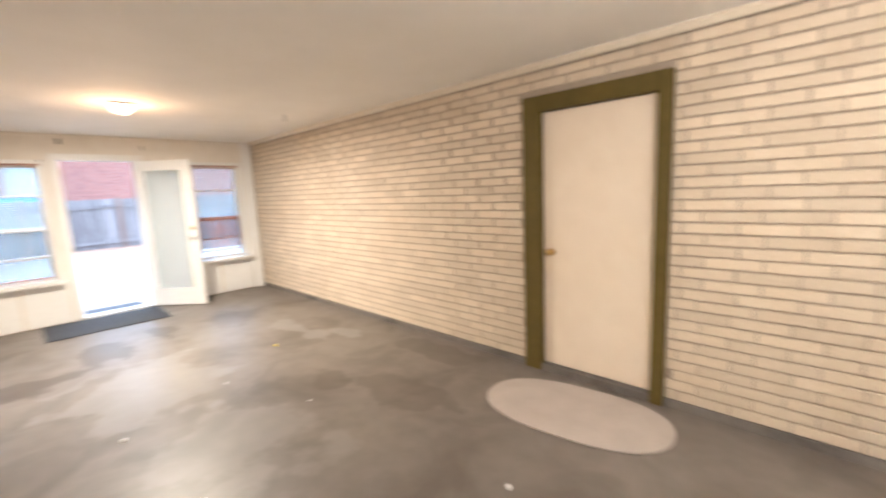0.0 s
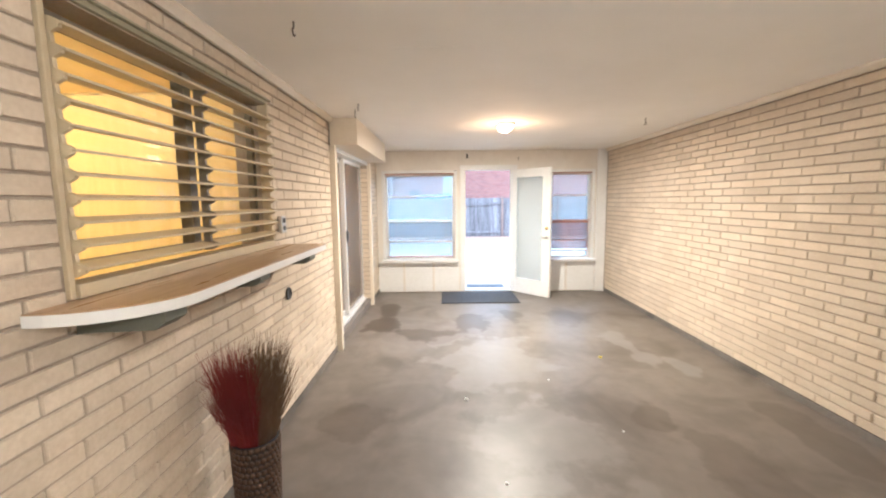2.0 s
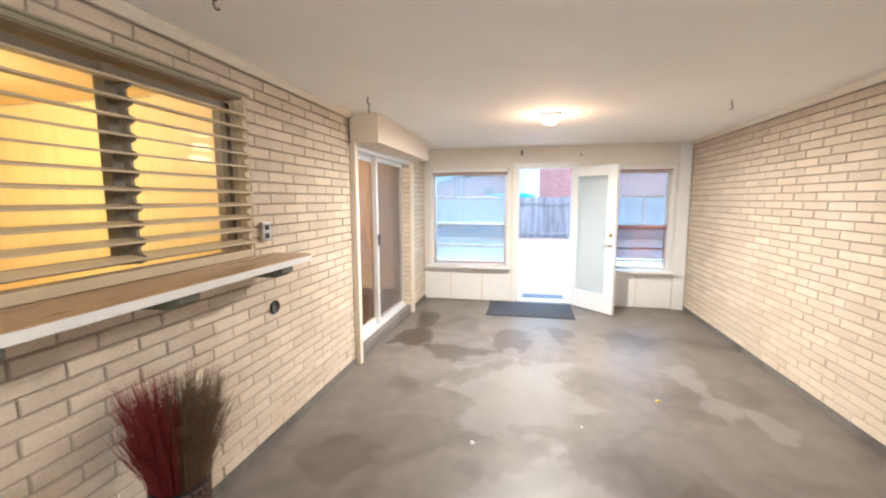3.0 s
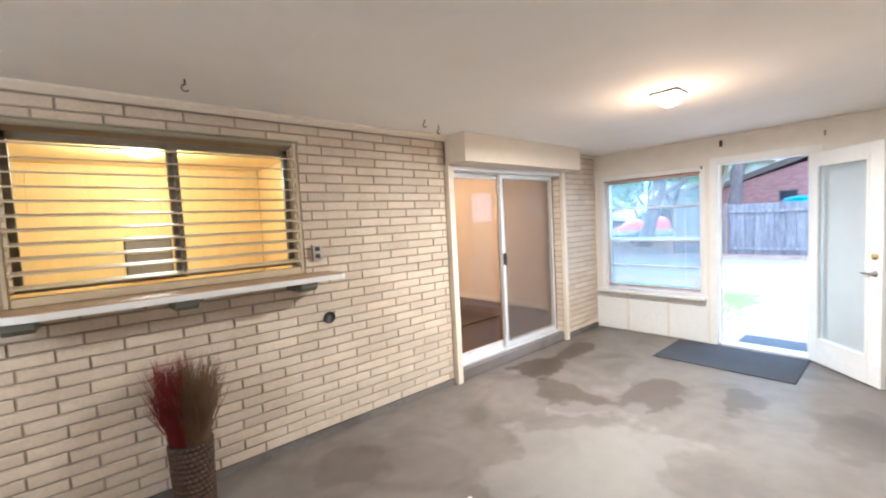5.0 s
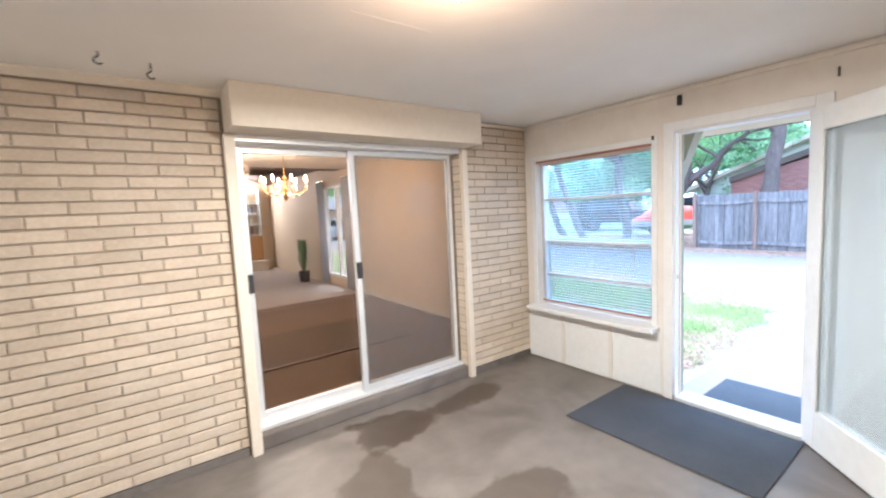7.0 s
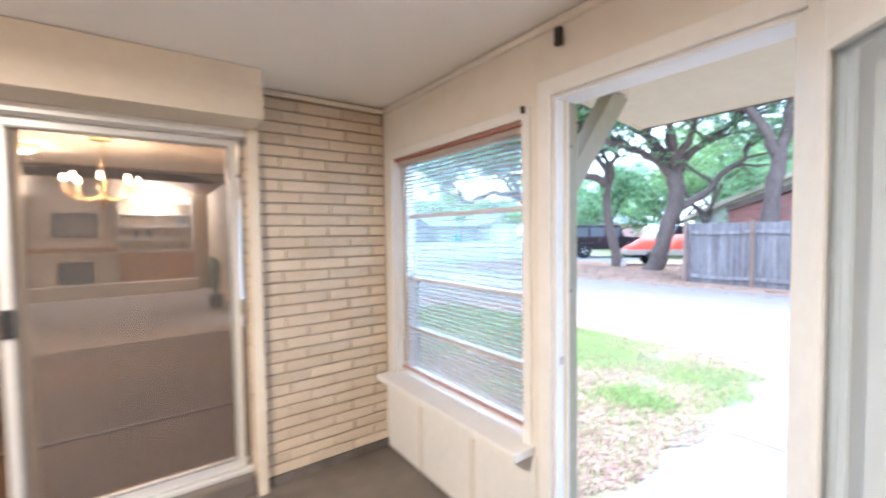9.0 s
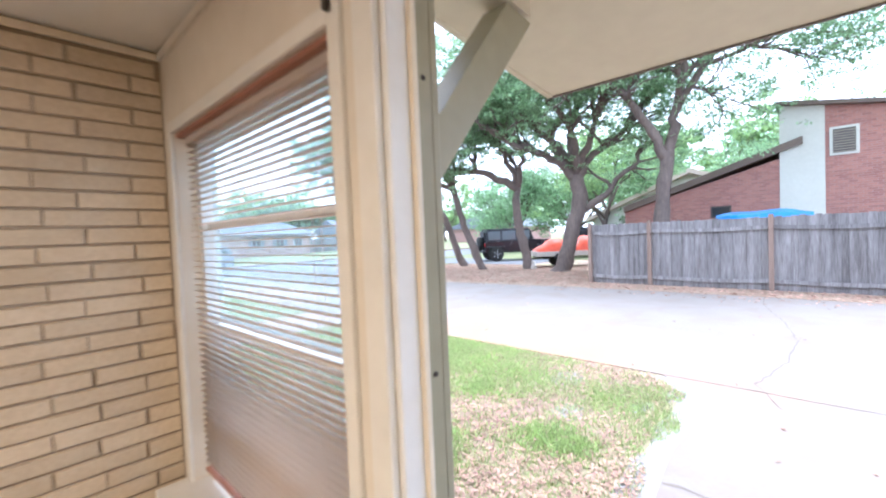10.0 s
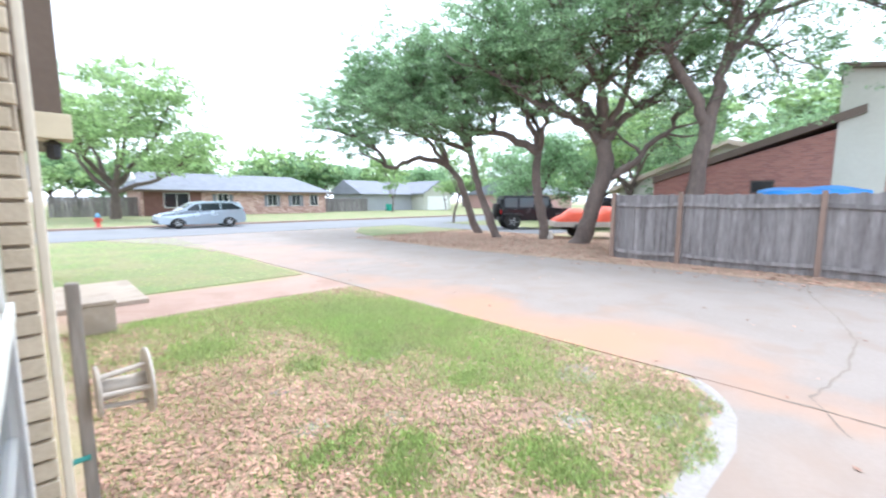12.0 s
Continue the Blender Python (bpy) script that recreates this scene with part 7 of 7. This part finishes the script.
gnarled_oak("tall live oak behind the board fence with a wide fork", (-21.1, -2.2, GROUND), [(0, 0, 0), (-0.05, 0, 1.5), (-0.1, 0, 2.8), (-0.3, 0, 4.1)], 0.27, [
    (0.17, 9, [(-0.2, 0, 3.9), (0.5, 0.1, 5.2), (1.2, 0.2, 6.3), (1.5, 0.2, 7.2), (2.4, 0.3, 7.9)]),
    (0.18, 9, [(-0.3, 0, 4.0), (-0.6, 0.1, 5.7), (-0.8, 0.2, 7.2), (-0.8, 0.3, 9.0)]),
    (0.09, 7, [(-0.75, 0.2, 7.0), (0.4, 0.3, 7.5), (1.5, 0.4, 8.0)]),
    (0.13, 8, [(-0.62, 0.1, 5.6), (-1.7, 0.3, 7.2), (-2.5, 0.4, 8.0), (-3.3, 0.5, 9.0)]),
    (0.08, 5, [(-1.4, 0.3, 6.7), (-2.8, 0.5, 7.2), (-4.0, 0.6, 7.4)]),
    (0.10, 6, [(-2.4, 0.4, 7.9), (-4.0, 0.8, 8.6), (-4.7, 1.2, 9.1)]),
    (0.09, 9, [(-0.8, 0.3, 8.4), (-2.4, 0.6, 9.3), (-3.8, 0.8, 9.7), (-4.7, 0.9, 10.0)]),
    (0.07, 7, [(-2.4, 0.5, 7.1), (-3.2, 0.5, 6.9), (-3.9, 0.6, 6.5)]),
    (0.06, 5, [(-0.65, 0.1, 6.0), (-1.3, 0.2, 6.0), (-1.6, 0.3, 5.5)]),
    (0.10, 9, [(0.9, 0.2, 5.9), (2.0, 0.6, 6.4), (3.0, 0.8, 6.3)]),
    (0.10, 8, [(-0.6, 0.1, 5.8), (-0.2, 1.4, 7.4), (0.4, 2.2, 8.6)])], 35, 66000)
oak("shade_tree", "broad light green tree across the street", (-11.5, -41.0, -0.04), (0.05, 0.0, 1), 2.8, 0.4,
    [(1.0, 180, 40, 7.5, 0.25), (1.0, 0, 45, 7.5, 0.25), (1.0, 90, 55, 7, 0.22), (1.0, 230, 65, 7.5, 0.22), (0.8, 160, 25, 7, 0.2), (0.8, 20, 28, 6.5, 0.2), (1.0, 300, 70, 7.5, 0.2)], 36, LEAFLIGHT, 27000, 0.15, 1.5, "street trees")
oak("thin_tree", "young slender street tree", (-28.1, -19.0, GROUND), (0.02, 0.02, 1), 2.2, 0.1,
    [(1.0, 0, 55, 2.6, 0.06), (1.0, 120, 55, 2.6, 0.06), (1.0, 240, 60, 2.8, 0.06), (0.8, 200, 40, 2.2, 0.05)], 37, LEAFLIGHT, 4500, 0.085, 0.5, "street trees", 4, 1)
oak("thin_tree", "small yard tree by the far house", (-40.5, -42, -0.04), (0.02, 0.02, 1), 2.0, 0.12,
    [(1.0, 0, 50, 4.0, 0.09), (1.0, 120, 55, 4.0, 0.09), (1.0, 240, 60, 4.5, 0.09)], 38, LEAFLIGHT, 4000, 0.16, 0.8, "street trees", 4, 1)
oak("thin_tree", "young tree before the white garage", (-52.5, -44, -0.04), (0.02, 0.02, 1), 1.6, 0.09,
    [(1.0, 0, 50, 2.6, 0.06), (1.0, 120, 55, 2.6, 0.06), (1.0, 240, 60, 2.8, 0.06)], 39, LEAFLIGHT, 2200, 0.15, 0.6, "street trees", 4, 1)
for bx, by, hgt, sd in ((-36.5, -17.0, 3.6, 61), (-39.0, -12.5, 4.4, 62), (-41.0, -22.5, 4.0, 63), (-37.0, -5.5, 4.6, 64)):
    oak("oak_tree", "leafy live oak in the yard behind the parked cars", (bx, by, -0.088), (0.05, -0.05, 1), 2.2, 0.2,
        [(1.0, LFT, 30, hgt, 0.13), (1.0, RGT, 35, hgt, 0.13), (1.0, TO, 45, hgt, 0.12), (1.0, AWAY, 60, hgt, 0.12), (0.7, LFT + 30, 12, hgt * 0.8, 0.1), (0.7, RGT + 25, 14, hgt * 0.8, 0.1)], sd, LEAF, 11000, 0.12, 1.0)
oak("oak_tree", "far live oak behind the parked cars", (-33.5, -9.5, GROUND), (0.05, -0.05, 1), 2.6, 0.22,
    [(1.0, LFT, 38, 5, 0.13), (1.0, RGT, 45, 5, 0.13), (1.0, TO, 55, 4.5, 0.12), (1.0, AWAY, 60, 4.5, 0.12), (0.8, LFT + 30, 25, 4.5, 0.1)], 40, LEAFLIGHT, 11000, 0.11, 0.8)
rng = random.Random(77)
for i in range(34):
    x = 22 - i * 4.4 + rng.uniform(-2, 2)
    y = -66 - rng.uniform(0, 14) + 0.12 * i * 2
    hgt = rng.uniform(3.6, 5.0)
    oak("far_tree", "distant green tree above the roofs", (x, y, -0.04), (0.02, 0, 1), 2.6, 0.3,
        [(1.0, rng.uniform(0, 60), 45, hgt, 0.18), (1.0, rng.uniform(100, 180), 45, hgt, 0.18), (1.0, rng.uniform(220, 300), 60, hgt, 0.18)], 100 + i, LEAF if i % 2 else LEAFLIGHT, 3200, 0.34, 2.1, "distant trees", 4, 1)
for i in range(7):
    oak("far_tree", "distant green tree behind the neighbour's roof", (-48 - rng.uniform(0, 10), -22 + i * 6.0, GROUND), (0.02, 0, 1), 2.6, 0.3,
        [(1.0, rng.uniform(0, 60), 45, 6.0, 0.18), (1.0, rng.uniform(100, 180), 45, 6.0, 0.18), (1.0, rng.uniform(220, 300), 60, 6.0, 0.18)], 140 + i, LEAFLIGHT, 7000, 0.26, 1.7, "distant trees", 4, 1)

# ---------------------------------------------------------------- bricks, one by one
COURSE, PITCH, JOINT, DEPTH = 0.0685, 0.285, 0.010, 0.022
_brick_cache = {}


def brick_verts(l, h, d=DEPTH, ins=0.003):
    return [(0, 0, 0), (l, 0, 0), (l, 0, h), (0, 0, h), (0, d * 0.75, 0), (l, d * 0.75, 0), (l, d * 0.75, h), (0, d * 0.75, h),
            (ins, d, ins), (l - ins, d, ins), (l - ins, d, h - ins), (ins, d, h - ins)]


BRICK_FACES = [(0, 4, 5, 1), (1, 5, 6, 2), (2, 6, 7, 3), (3, 7, 4, 0), (4, 8, 9, 5), (5, 9, 10, 6), (6, 10, 11, 7), (7, 11, 8, 4), (8, 11, 10, 9)]


def brick_mesh(l, material):
    key = (round(l, 2), material.name)
    if key not in _brick_cache:
        me = bpy.data.meshes.new("brick")
        me.from_pydata(brick_verts(max(0.02, key[0]), COURSE - JOINT), [], BRICK_FACES)
        me.materials.append(material)
        _brick_cache[key] = me
    return _brick_cache[key]


def lay_bricks(parent, place, u0, u1, z0, z1, holes, near, seed, label):
    """Lays a wall of bricks; place(u, w, z, m) gives world vertices, near(u) tells the single bricks."""
    rng = random.Random(seed)
    verts, faces, single = [], [], 0
    row, z = 0, z0
    while z + COURSE - JOINT <= z1 + 0.003:
        za, zb = z, z + COURSE - JOINT
        cuts = sorted((h[0], h[1]) for h in holes if h[2] < zb - 0.01 and h[3] > za + 0.01)
        spans, a = [], u0
        for c0, c1 in cuts:
            if c0 > a:
                spans.append((a, c0))
            a = max(a, c1)
        if a < u1:
            spans.append((a, u1))
        start = u0 - PITCH + (row % 2) * PITCH * 0.42 + rng.uniform(-0.02, 0.02)
        for s0, s1 in spans:
            u = start + math.floor((s0 - start) / PITCH) * PITCH
            while u < s1:
                a, b = max(u, s0 + 0.003), min(u + PITCH - JOINT, s1 - 0.003)
                u += PITCH
                if b - a < 0.03:
                    continue
                jy = rng.uniform(-0.002, 0.0015)
                jz = rng.uniform(-0.001, 0.001)
                if near(a) and single < 298:
                    single += 1
                    o = new("brick", brick_mesh(b - a, BRICK))
                    o.parent = parent
                    o.matrix_local = place(a, b, z + jz, jy)
                else:
                    m = place(a, b, z + jz, jy)
                    k = len(verts)
                    verts += [tuple(m @ Vector(v)) for v in brick_verts(b - a, COURSE - JOINT)]
                    faces += [tuple(i + k for i in f) for f in BRICK_FACES]
        z += COURSE
        row += 1
    me = bpy.data.meshes.new("brickwork")
    me.from_pydata(verts, [], faces)
    me.materials.append(BRICK_I)
    ob = new("brickwork", me)
    ob.parent = parent
    tagged(ob, label, kind="stuff")


wl_ob, wr_ob, pier_ob = bpy.data.objects["wall_left"], bpy.data.objects["wall_right"], bpy.data.objects["brick_pier"]
# the left wall faces +y, the right wall faces -y
lay_bricks(wl_ob, lambda a, b, z, j: Matrix.Translation((a, L - DEPTH + j, z)), E + 0.002, BACK, 0.06, CEILZ,
           [(WIN[0] - 0.012, WIN[1] + 0.012, WIN[2] - 0.02, WIN[3] + 0.025), (-5.795, -3.845, 0, 2.36)], lambda u: u < -5.7 or -3.9 < u < -2.45, 21, "cream brick courses of the house wall")
lay_bricks(wr_ob, lambda a, b, z, j: Matrix.Translation((b, R + DEPTH - j, z)) @ Matrix.Rotation(math.pi, 4, "Z"), E + 0.05, BACK, 0.06, CEILZ,
           [(BD[0] - 0.01, BD[1] + 0.01, 0, 2.14)], lambda u: -3.7 < u < -1.4, 22, "cream brick courses of the side wall")
# bricks on the outside of the pier: the side that faces the doorway
lay_bricks(pier_ob, lambda a, b, z, j: Matrix.Translation((a, -0.36 - DEPTH + j + 0.012, z)), -6.828, -6.757, -0.07, 2.3, [], lambda u: True, 23, "cream brick pier courses")
